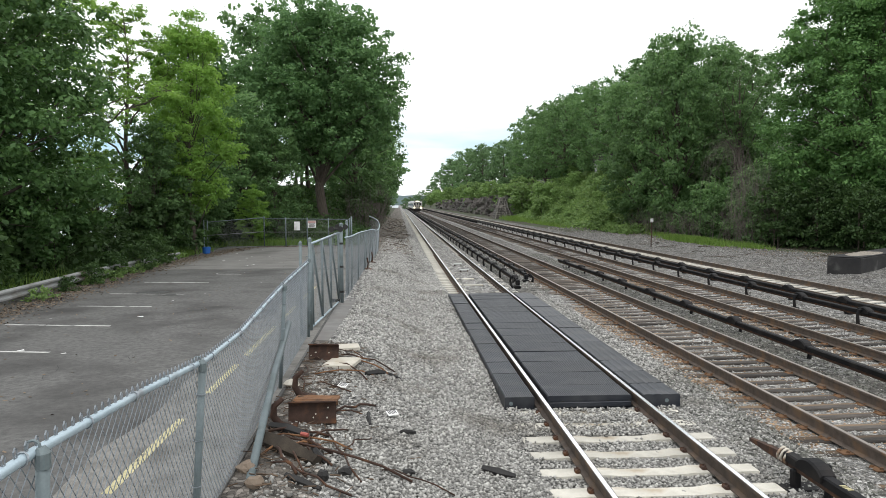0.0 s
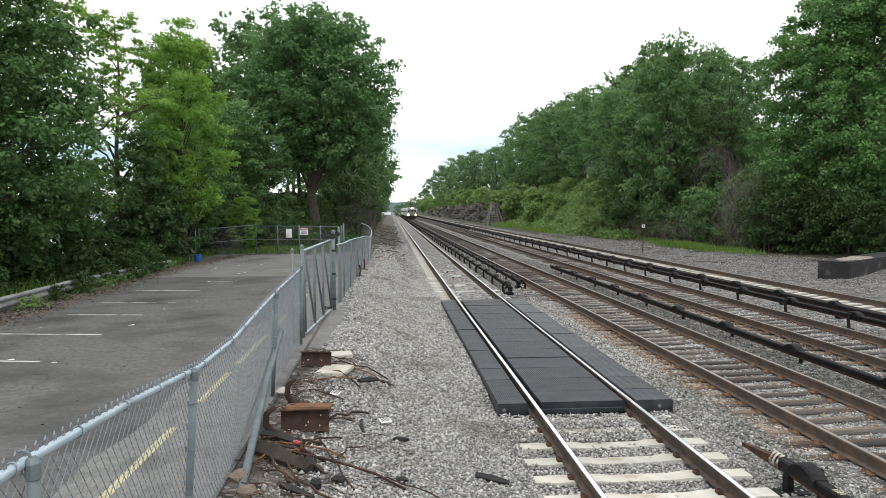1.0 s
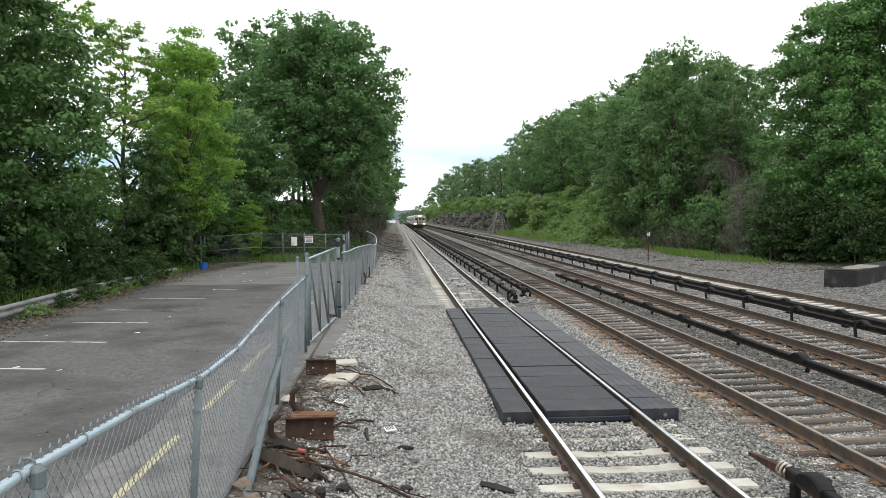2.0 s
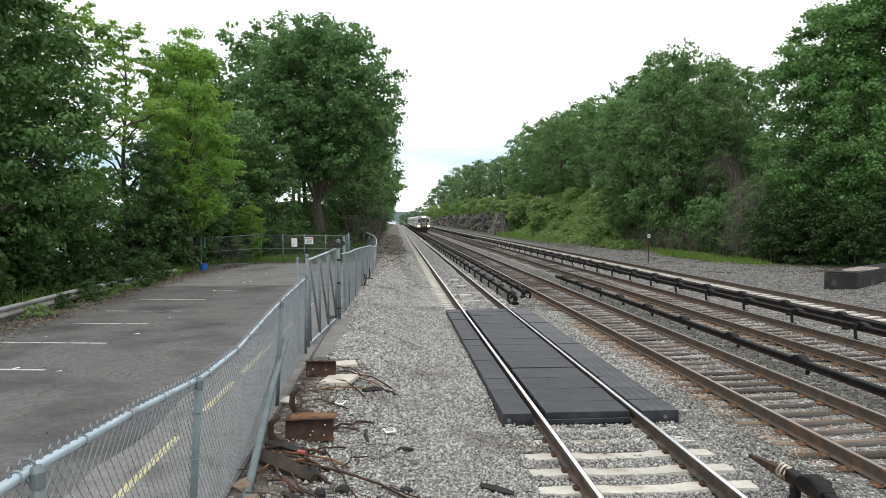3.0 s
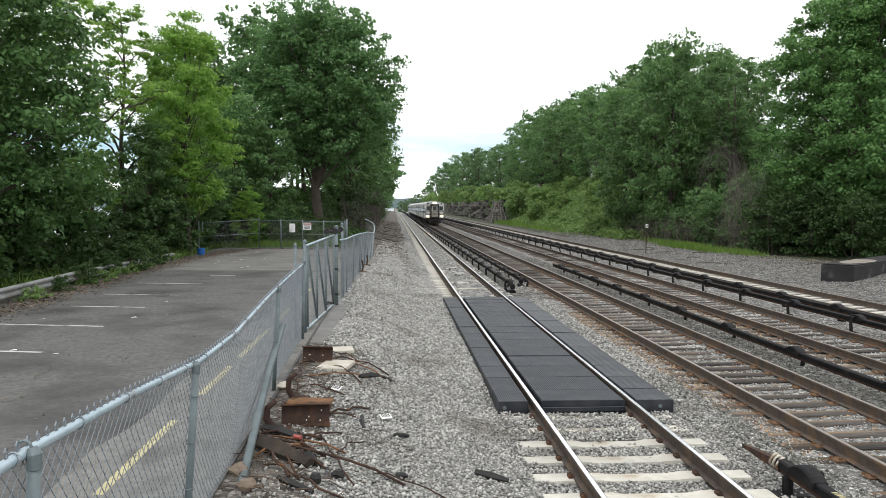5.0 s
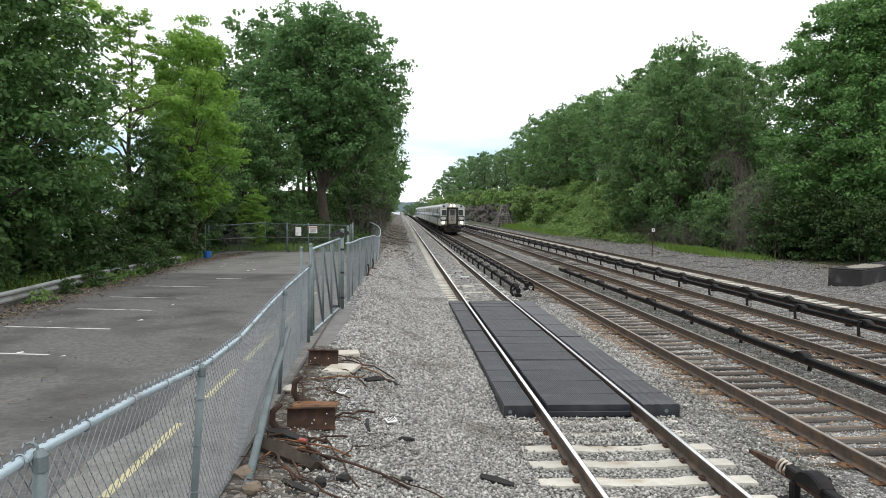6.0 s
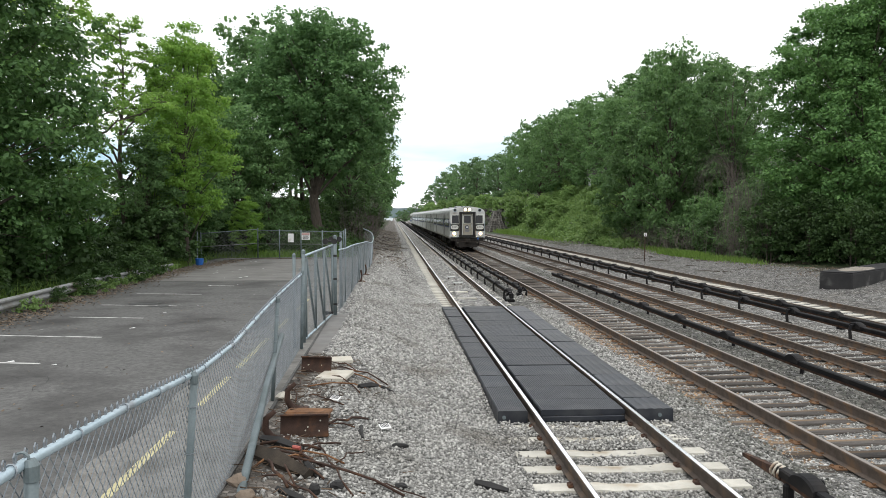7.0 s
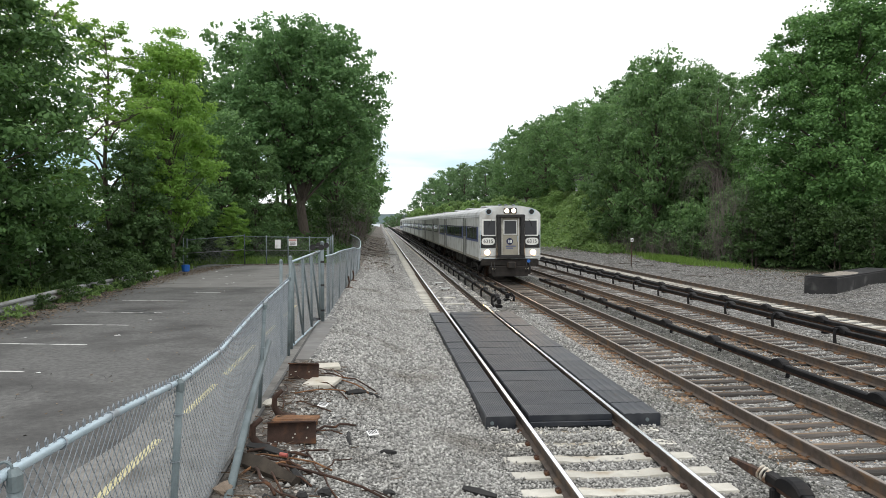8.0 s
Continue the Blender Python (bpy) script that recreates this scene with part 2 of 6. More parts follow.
VINE = leafy("vine_leaves", (0.090, 0.168, 0.048), (0.225, 0.330, 0.115), 0.40)
GRASS = leafy("tall_grass", (0.080, 0.150, 0.030), (0.180, 0.280, 0.068), 0.42)
STAINLESS = surf("grey_coach_steel", (0.30, 0.305, 0.285), (0.40, 0.405, 0.38), 2, 0.42, 0.35, 0.03, stain=(0.2, 0.2, 0.18), stain_scale=1.2, rand=0.1)
CABWHITE = surf("dusty_silver_paint", (0.46, 0.468, 0.452), (0.61, 0.62, 0.60), 3, 0.45, 0.1, 0.02, stain=(0.30, 0.285, 0.25), stain_scale=1.3, stain_edge=(0.48, 0.72))
ROOF = surf("coach_roof_grey", (0.40, 0.41, 0.41), (0.52, 0.53, 0.53), 2, 0.5, 0.15, 0.03, stain=(0.30, 0.30, 0.29))
BLUE = surf("blue_stripe", (0.048, 0.070, 0.165), (0.072, 0.098, 0.205), 4, 0.45, stain=(0.10, 0.11, 0.16), stain_scale=1.5)
BLACK = surf("matte_black", (0.012, 0.012, 0.012), (0.03, 0.029, 0.028), 6, 0.7, bump=0.1)
UNDER = surf("sooty_underframe", (0.010, 0.009, 0.008), (0.034, 0.029, 0.025), 5, 0.9, bump=0.3)
BEIGE = surf("dirty_door_steel", (0.245, 0.228, 0.178), (0.34, 0.32, 0.26), 4, 0.5, 0.2, 0.03, stain=(0.17, 0.152, 0.118), stain_scale=2)
GLASS = surf("dark_train_glass", (0.012, 0.014, 0.016), (0.02, 0.022, 0.025), 2, 0.06, 0.0, 0.0, spec=0.33)
PLATE = surf("number_plate_white", (0.62, 0.62, 0.58), (0.72, 0.72, 0.68), 5, 0.5)
WHITE = surf("white_sheet", (0.66, 0.66, 0.65), (0.80, 0.80, 0.79), 4, 0.6, stain=(0.5, 0.49, 0.46), stain_scale=3)
RED = surf("faded_red", (0.30, 0.07, 0.055), (0.38, 0.10, 0.08), 6, 0.6)
BLUE_TUB = surf("blue_plastic", (0.015, 0.09, 0.34), (0.03, 0.13, 0.42), 4, 0.4)
STONEWORK = surf("old_stonework", (0.05, 0.046, 0.042), (0.15, 0.14, 0.13), 4, 0.9, bump=0.6, rand=0.3, stain=(0.36, 0.34, 0.31), stain_scale=1.6)
ROCK = surf("dark_rock_cut", (0.03, 0.027, 0.024), (0.095, 0.084, 0.076), 0.6, 0.9, bump=0.9, fine=6, stain=(0.03, 0.05, 0.02), stain_scale=0.3)
BLOCKMAT = surf("black_stained_concrete", (0.013, 0.013, 0.014), (0.032, 0.031, 0.031), 2, 0.75, bump=0.2, stain=(0.10, 0.10, 0.095), stain_scale=0.9, stain_edge=(0.62, 0.76))
# the haze of distance is mixed into this blue-green base colour
HILL = surf("far_hill_with_haze", (0.060, 0.092, 0.095), (0.095, 0.135, 0.135), 0.02, 1.0, bump=0, fine=0.15)
HOUSE = surf("grey_clapboard", (0.30, 0.31, 0.32), (0.40, 0.41, 0.42), 2, 0.8)
HEAD = lamp_mat("lit_headlamp", (1.0, 0.72, 0.38), 110.0)
# emitting amber added round each lamp in place of its glare
LAMP_GLOW = lamp_mat("amber_lamp_glow", (1.0, 0.47, 0.13), 1.0)
DITCH = lamp_mat("lit_ditch_lamp", (1.0, 0.62, 0.27), 150.0)
WATER = surf("river_water", (0.10, 0.12, 0.13), (0.14, 0.16, 0.17), 0.05, 0.12, 0.0, 0.05, fine=0.9, spec=0.8)
TAPE = surf("stained_tape", (0.40, 0.36, 0.30), (0.62, 0.58, 0.50), 14, 0.8, stain=(0.25, 0.15, 0.09), stain_scale=9)
PLATE_RUST = surf("tie_plate_rust", (0.085, 0.048, 0.030), (0.215, 0.118, 0.058), 7, 0.85, 0.1, 0.3, stain=(0.30, 0.15, 0.06), stain_scale=1.1)
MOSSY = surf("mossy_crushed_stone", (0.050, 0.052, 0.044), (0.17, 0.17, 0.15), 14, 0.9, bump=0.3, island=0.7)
RUSTY_STONE = surf("rust_stained_stone", (0.13, 0.085, 0.05), (0.34, 0.23, 0.14), 14, 0.9, bump=0.3, island=0.6)
YARD_STONE = surf("dirty_crushed_stone", (0.085, 0.083, 0.078), (0.26, 0.255, 0.24), 14, 0.9, bump=0.3, island=0.7)


# ---- mesh building ----
class Build:
    """Gathers boxes, tubes and prisms; part() turns them into one mesh object."""

    def __init__(self):
        self.v, self.f, self.mi = [], [], []

    def add(self, verts, faces, mi=0):
        k = len(self.v)
        self.v.extend(tuple(p) for p in verts)
        self.f.extend(tuple(i + k for i in q) for q in faces)
        self.mi.extend([mi] * len(faces))
        return self

    def box(self, c, s, rz=0.0, mi=0, m=None, bevel=0.0):
        """A box round c of size s; bevel cuts its upright and level edges."""
        hx, hy, hz = s[0] / 2, s[1] / 2, s[2] / 2
        m = m or (Matrix.Translation(c) @ Euler((0, 0, radians(rz))).to_matrix().to_4x4())
        if bevel:
            b = min(bevel, hx * 0.9, hy * 0.9, hz * 0.9)
            ring = lambda ax, ay, z: [(-ax, -ay + b, z), (-ax + b, -ay, z), (ax - b, -ay, z), (ax, -ay + b, z),
                                      (ax, ay - b, z), (ax - b, ay, z), (-ax + b, ay, z), (-ax, ay - b, z)]
            pts = ring(hx - b, hy - b, -hz) + ring(hx, hy, -hz + b) + ring(hx, hy, hz - b) + ring(hx - b, hy - b, hz)
            fs = [tuple(range(7, -1, -1)), tuple(range(24, 32))]
            fs += [(r * 8 + i, r * 8 + (i + 1) % 8, r * 8 + 8 + (i + 1) % 8, r * 8 + 8 + i) for r in range(3) for i in range(8)]
        else:
            pts = [(x, y, z) for z in (-hz, hz) for x, y in ((-hx, -hy), (hx, -hy), (hx, hy), (-hx, hy))]
            fs = [(3, 2, 1, 0), (4, 5, 6, 7), (0, 1, 5, 4), (1, 2, 6, 5), (2, 3, 7, 6), (3, 0, 4, 7)]
        return self.add([m @ Vector(p) for p in pts], fs, mi)

    def tube(self, pts, r, n=8, mi=0, cap=True):
        """A round bar along pts; r is one radius or one for each point."""
        pts = [Vector(p) for p in pts]
        rs = r if isinstance(r, (list, tuple)) else [r] * len(pts)
        vs, fs = [], []
        side = None
        for i, p in enumerate(pts):
            d = (pts[min(i + 1, len(pts) - 1)] - pts[max(i - 1, 0)]).normalized()
            if side is None:
                side = d.cross(Vector((0.31, 0.17, 0.93) if abs(d.z) < 0.9 else (1, 0.1, 0))).normalized()
            side = (side - d * side.dot(d)).normalized()
            up = d.cross(side)
            vs += [p + (side * math.cos(2 * math.pi * a / n) + up * math.sin(2 * math.pi * a / n)) * rs[i] for a in range(n)]
        for i in range(len(pts) - 1):
            fs += [(i * n + a, i * n + (a + 1) % n, i * n + n + (a + 1) % n, i * n + n + a) for a in range(n)]
        if cap:
            fs += [tuple(range(n - 1, -1, -1)), tuple(range(len(vs) - n, len(vs)))]
        return self.add(vs, fs, mi)

    def prism(self, section, p0, p1, mi=0, tops=()):
        """A section of (x, z) points swept along y from p0 to p1; tops: sides that take material 1."""
        n = len(section)
        vs = [(p[0] + x, p[1], p[2] + z) for p in (p0, p1) for x, z in section]
        self.add(vs, [tuple(range(n)), tuple(range(2 * n - 1, n - 1, -1))], mi)
        k = len(self.v) - 2 * n
        for i in range(n):
            self.f.append((k + i, k + n + i, k + n + (i + 1) % n, k + (i + 1) % n))
            self.mi.append(1 if i in tops else mi)
        return self

    def disc(self, c, r, depth, axis="y", n=16, mi=0):
        a = Vector(c)
        d = {"x": Vector((depth, 0, 0)), "y": Vector((0, depth, 0)), "z": Vector((0, 0, depth))}[axis]
        return self.tube([a, a + d], r, n, mi)


def fill(name, verts, faces, mats, mi=None, smooth=False):
    me = bpy.data.meshes.new(name)
    me.from_pydata(verts, [], faces)
    for m in mats:
        me.materials.append(m)
    if mi is not None and len(mats) > 1:
        me.polygons.foreach_set("material_index", mi)
    if smooth:
        me.polygons.foreach_set("use_smooth", [True] * len(me.polygons))
    me.update()
    return me


def part(name, b, material, parent=None, label="", smooth=False):
    """One mesh object from a Build, under a thing or under a part."""
    mats = material if isinstance(material, (list, tuple)) else [material]
    ob = new(name, fill(name, b.v, b.f, mats, b.mi, smooth))
    if parent:
        ob.parent = parent
    return tagged(ob, label) if label else ob


def thing(name, at, label, category, group="", kind="", rz=0.0):
    ob = new(name)
    ob.empty_display_size = 0.2
    ob.matrix_basis = pose(*at, 0, 0, rz)
    return tagged(ob, label, category, group, kind)


def step(a, b, x):
    t = min(1.0, max(0.0, (x - a) / (b - a)))
    return t * t * (3 - 2 * t)


# ---- ground: one sheet to the horizon, river to the west ----
LOT_Z, BED = 0.42, -0.225
TRACKS = (2.89, 6.43, 10.15, 14.13)


def ground_z(x, y):
    n = noise.noise(Vector((x * 0.35, y * 0.35, 0.3))) * 0.05 + noise.noise(Vector((x * 1.3, y * 1.3, 2.1))) * 0.025
    bed = BED + 0.03 * math.sin(x * 1.77) * step(4.4, 5.0, x) + 0.022 * step(4.6, 5.0, x)
    path = step(11.0, 13.0, y) * (1 - step(25.5, 29, y)) * step(-1, 0.5, x) * (1 - step(1.5, 1.75, x))
    shoulder = LOT_Z - 0.03 + (bed + 0.06 - LOT_Z) * step(-1.3 + 0.5 * step(10, 20, y), 1.5, x)
    z = shoulder + path * (-0.06 - shoulder) * 0.8 * step(-0.5, 1.0, x) if x < 1.75 else bed
    if x < 1.75 and y < 46:
        n *= 0.45
    if x < -1.2 and y < 46:
        z = LOT_Z - 0.02
        n *= 0.4
    if 1.75 <= x < 15.2:
        n *= 0.35
    if x < 1.2 and y > 46:
        # dirt shoulder and wooded mound behind the car park
        m = 3.7 * step(-1.0, -7.5, x) * step(48, 66, y) * (1 - step(100, 140, y))
        z = z * (1 - step(46, 52, y)) + (0.1 + 0.5 * step(0.5, -2.5, x) + m) * step(46, 52, y)
    west = -11.0 - 5 * step(42, 60, y) + 8.5 * step(150, 330, y)
    if x < west:
        z += (-3.6 - z) * step(west, west - 9, x)
    if x > 15.2:
        z = bed + 0.25 * step(15.5, 22, x)
        foot = 24.5 - 4.5 * step(66, 80, y) + 4.5 * step(38, 28, y)
        steep = 7.0 * step(foot, foot + 11, x) * (0.35 + 0.65 * step(55, 85, y)) + 10 * step(foot + 8, foot + 60, x)
        z += steep
    if y > 420:
        z += -4.2 * step(400, 470, y) * (1 - step(5, 20, x))
    return z + n


def axis(*runs):
    out = []
    for a, b, s in runs:
        out += list(np.arange(a, b, s))
    return out


def build_ground():
    xs = axis((-2500, -300, 400), (-300, -60, 40), (-60, -14, 3), (-14, -2, 1.0), (-2, 2.0, 0.2), (2.0, 16, 0.5), (16, 45, 1.5), (45, 120, 8), (120, 400, 60), (400, 2600, 400))
    ys = axis((-40, 0, 8), (0, 30, 0.5), (30, 60, 1.0), (60, 160, 3), (160, 520, 12), (520, 900, 60), (900, 4600, 400))
    verts = [(x, y, ground_z(x, y)) for y in ys for x in xs]
    nx = len(xs)
    faces, mi = [], []
    for j in range(len(ys) - 1):
        for i in range(nx - 1):
            faces.append((j * nx + i, j * nx + i + 1, (j + 1) * nx + i + 1, (j + 1) * nx + i))
            x, y = (xs[i] + xs[i + 1]) / 2, (ys[j] + ys[j + 1]) / 2
            wob = 1.2 * noise.noise(Vector((x * 0.2, y * 0.2, 5)))
            edge = 24.5 - 4.5 * step(66, 80, y) + 4.5 * step(38, 28, y)
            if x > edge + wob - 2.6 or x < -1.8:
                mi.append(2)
            elif x < 0.6 - 2.0 * (y < 42) + 0.4 * wob and y > 43:
                mi.append(3)
            elif -1.8 < x < -0.75 + 0.25 * wob and 6 < y < 13.8:
                mi.append(3)
            elif x > 15.4 or 7.45 < x < 8.55 or (4.0 < x < 5.4 and y > 25):
                mi.append(1)
            else:
                mi.append(0)
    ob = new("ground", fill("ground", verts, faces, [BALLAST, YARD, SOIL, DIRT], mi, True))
    tagged(ob, "grey crushed-stone ballast with shade-darkened brown soil under the trees", "ground", kind="structure")
    b = Build()
    b.box((-1500, 2000, -2.6), (2998, 6000, 0.1))
    tagged(part("water", b, WATER), "pale grey river reflecting the overcast sky", "river", kind="structure")
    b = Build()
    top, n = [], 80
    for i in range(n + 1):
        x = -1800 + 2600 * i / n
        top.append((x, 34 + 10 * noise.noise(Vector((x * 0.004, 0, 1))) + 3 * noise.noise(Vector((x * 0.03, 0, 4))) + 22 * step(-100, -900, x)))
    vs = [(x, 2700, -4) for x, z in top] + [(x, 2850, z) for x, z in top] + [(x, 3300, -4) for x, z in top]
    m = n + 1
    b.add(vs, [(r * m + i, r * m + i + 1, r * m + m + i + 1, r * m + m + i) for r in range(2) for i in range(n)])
    tagged(part("backdrop", b, HILL, smooth=True), "distant wooded hills beyond the river, tinted blue-green for haze", "hills", kind="structure")


build_ground()


# ---- trees ----
def leaf_cloud(centres, radii, per, size, rng, flat=0.6, up=0.5, rim=0.55):
    """Diamond leaves strewn in clumps: vertices and quads as arrays."""
    c = np.repeat(np.asarray(centres, float), per, axis=0)
    r = np.repeat(np.asarray(radii, float), per)[:, None]
    n = len(c)
    d = rng.normal(size=(n, 3))
    d /= np.linalg.norm(d, axis=1)[:, None]
    rad = rim + (1 - rim) * rng.random((n, 1)) if rim else rng.random((n, 1)) ** 0.5
    off = d * rad * r * np.array([1, 1, flat])
    p = c + off
    nor = d * 0.7 + np.array([0, 0, up]) + rng.normal(size=(n, 3)) * 0.45
    nor /= np.linalg.norm(nor, axis=1)[:, None]
    t = np.cross(nor, rng.normal(size=(n, 3)))
    t /= np.linalg.norm(t, axis=1)[:, None] + 1e-9
    s = np.cross(nor, t)
    k = size * (0.65 + 0.7 * rng.random((n, 1)))
    v = np.stack([p - t * k * 0.55, p + s * k * 0.36 - nor * k * 0.08, p + t * k * 0.6 - nor * k * 0.1, p - s * k * 0.36 - nor * k * 0.08], 1)
    return v.reshape(-1, 3)


def leaf_object(name, verts, material, parent=None):
    n = len(verts) // 4
    me = bpy.data.meshes.new(name)
    me.vertices.add(n * 4)
    me.vertices.foreach_set("co", verts.ravel())
    me.loops.add(n * 4)
    me.loops.foreach_set("vertex_index", np.arange(n * 4, dtype=np.int32))
    me.polygons.add(n)
    me.polygons.foreach_set("loop_start", np.arange(0, n * 4, 4, dtype=np.int32))
    me.materials.append(material)
    me.update(calc_edges=True)
    ob = new(name, me)
    if parent:
        ob.parent = parent
    return ob


def make_tree(label, height, radius, low, seed, material, clumps, per, leaf, clump_r, trunk_r, lobes=14, lean=0.0,
              taper=1.0, at=(0, 0, 0), category="tree", rim=0.45, name="tree", stems=1, squash=1.0, twigs=1, flat=0.6, up=0.5, limb=1.0):
    """A trunk with limbs to each lobe of an uneven crown of leaf clumps; low: where the crown begins."""
    rng, rn = np.random.default_rng(seed), random.Random(seed)
    root = thing(name, at, label, category)
    ch = height - low
    centres, radii, lobs = [], [], []
    for i in range(lobes):
        u = 1 - 2 * (i + 0.5) / lobes
        a = i * 2.399 + rn.uniform(-0.4, 0.4)
        lr = radius * rn.uniform(0.25, 0.38)
        k = rn.uniform(0.60, 0.78) if i % 4 else rn.uniform(0.2, 0.45)
        wide = math.sqrt(max(0.0, 1 - abs(u) ** 2.4)) * (taper if u > 0 else 1.0)
        z = low + ch * (0.5 + 0.5 * u * (0.72 + 0.2 * rn.random()))
        lobs.append((Vector((radius * k * wide * math.cos(a) + lean * z, radius * k * wide * math.sin(a) * squash, min(max(z, lr * 0.5), height - lr * 0.8))), lr))
    each = max(1, clumps // lobes)
    for c, lr in lobs:
        for _ in range(each):
            d = rng.normal(size=3)
            d /= np.linalg.norm(d)
            d[2] = d[2] * 0.8 + 0.08
            k = lr * rng.uniform(0.5, 0.95)
            centres.append(np.array(c) + d * k)
            radii.append(clump_r * rng.uniform(0.55, 1.35))
    v = leaf_cloud(centres, radii, per, leaf, rng, flat, up, rim)
    v[:, 2] = np.maximum(v[:, 2], 0.05)
    b = Build()
    for s in range(stems):
        ox, oy = (0, 0) if stems == 1 else (rn.uniform(-0.25, 0.25) * radius * 0.4, rn.uniform(-0.25, 0.25) * radius * 0.4)
        spine = [Vector((ox + lean * z + 0.12 * trunk_r * 6 * math.sin(z * 0.7 + seed + s), oy + 0.5 * trunk_r * math.cos(z * 0.5), z - 0.4))
                 for z in np.linspace(0, height * 0.86, 9)]
        b.tube(spine, [trunk_r * (1.35 if i == 0 else 1) * (1 - 0.105 * i) for i in range(9)], 8 if trunk_r > 0.1 else 4)
        for c, lr in lobs[s::stems]:
            i = min(7, max(1, int((c.z / height) * 7)))
            p0 = spine[i]
            mid = p0.lerp(c, 0.5) + Vector((rn.uniform(-.3, .3), rn.uniform(-.3, .3), 0.25 * lr))
            r0 = trunk_r * (0.36 - 0.035 * i) * limb
            b.tube([p0, mid, c], [r0, r0 * 0.65, r0 * 0.25], 5, cap=False)
            for _ in range(twigs):
                q = c + Vector((rn.uniform(-1, 1), rn.uniform(-1, 1), rn.uniform(-.4, 1))) * lr * 0.85
                b.tube([mid.lerp(c, rn.uniform(.2, .9)), q], [r0 * 0.3, r0 * 0.08], 3, cap=False)
    part("trunk", b, BARK, root, smooth=True)
    leaf_object("crown", v, material, root)
    return root


def open_tree(label, height, radius, seed, material, leaf, at):
    """A slender tree: arching limbs off one trunk, with flat sprays of small leaves along their outer parts."""
    rng, rn = np.random.default_rng(seed), random.Random(seed)
    root = thing("tree", at, label, "tree")
    b, centres, radii = Build(), [], []
    spine = [Vector((0.10 * math.sin(z * 0.8), 0.08 * math.cos(z * 0.6), z - 0.3)) for z in np.linspace(0, height * 0.97, 14)]
    b.tube(spine, [0.17 * (1 - 0.068 * i) for i in range(14)], 8)
    for k in range(17):
        f = 0.36 + 0.62 * k / 17
        p0 = spine[int(f * 13)].lerp(spine[min(13, int(f * 13) + 1)], f * 13 % 1)
        a, reach = k * 2.4 + rn.uniform(-.4, .4), radius * (1.05 - 0.75 * (f - 0.36) / 0.62) * rn.uniform(.8, 1.1)
        rise, pts = rn.uniform(.35, .75) * reach, []
        for i in range(7):
            t = i / 6
            bend = a + 0.5 * t * rn.uniform(-.6, .6)
            pts.append(p0 + Vector((reach * t * math.cos(bend), reach * t * math.sin(bend), rise * t ** 0.6 + 0.12 * math.sin(5 * t + k))))
        r0 = 0.062 * (1.15 - f) + 0.012
        b.tube(pts, [r0 * (1 - 0.13 * i) for i in range(7)], 5, cap=False)
        for i in range(2, 7):
            for _ in range(3):
                q = pts[i] + Vector((rn.uniform(-.75, .75), rn.uniform(-.75, .75), rn.uniform(-.15, .45)))
                b.tube([pts[i], pts[i].lerp(q, .5) + Vector((0, 0, .06)), q], [r0 * .3, r0 * .22, r0 * .08], 3, cap=False)
                centres.append(q)
                radii.append(rn.uniform(.24, .44))
    part("trunk", b, BARK, root, smooth=True)
    leaf_object("crown", leaf_cloud(centres, radii, 44, leaf, rng, 0.36, 0.8, 0.0), material, root)
    return root


def place(src, x, y, s=1.0, rz=0.0, sink=0.0, sz=1.0, label=""):
    m = pose(x, y, ground_z(x, y) - sink, 0, 0, rz) @ Matrix.Diagonal((s, s, s * sz, 1))
    ob = copy_thing(src, m)
    return tagged(ob, label) if label else ob


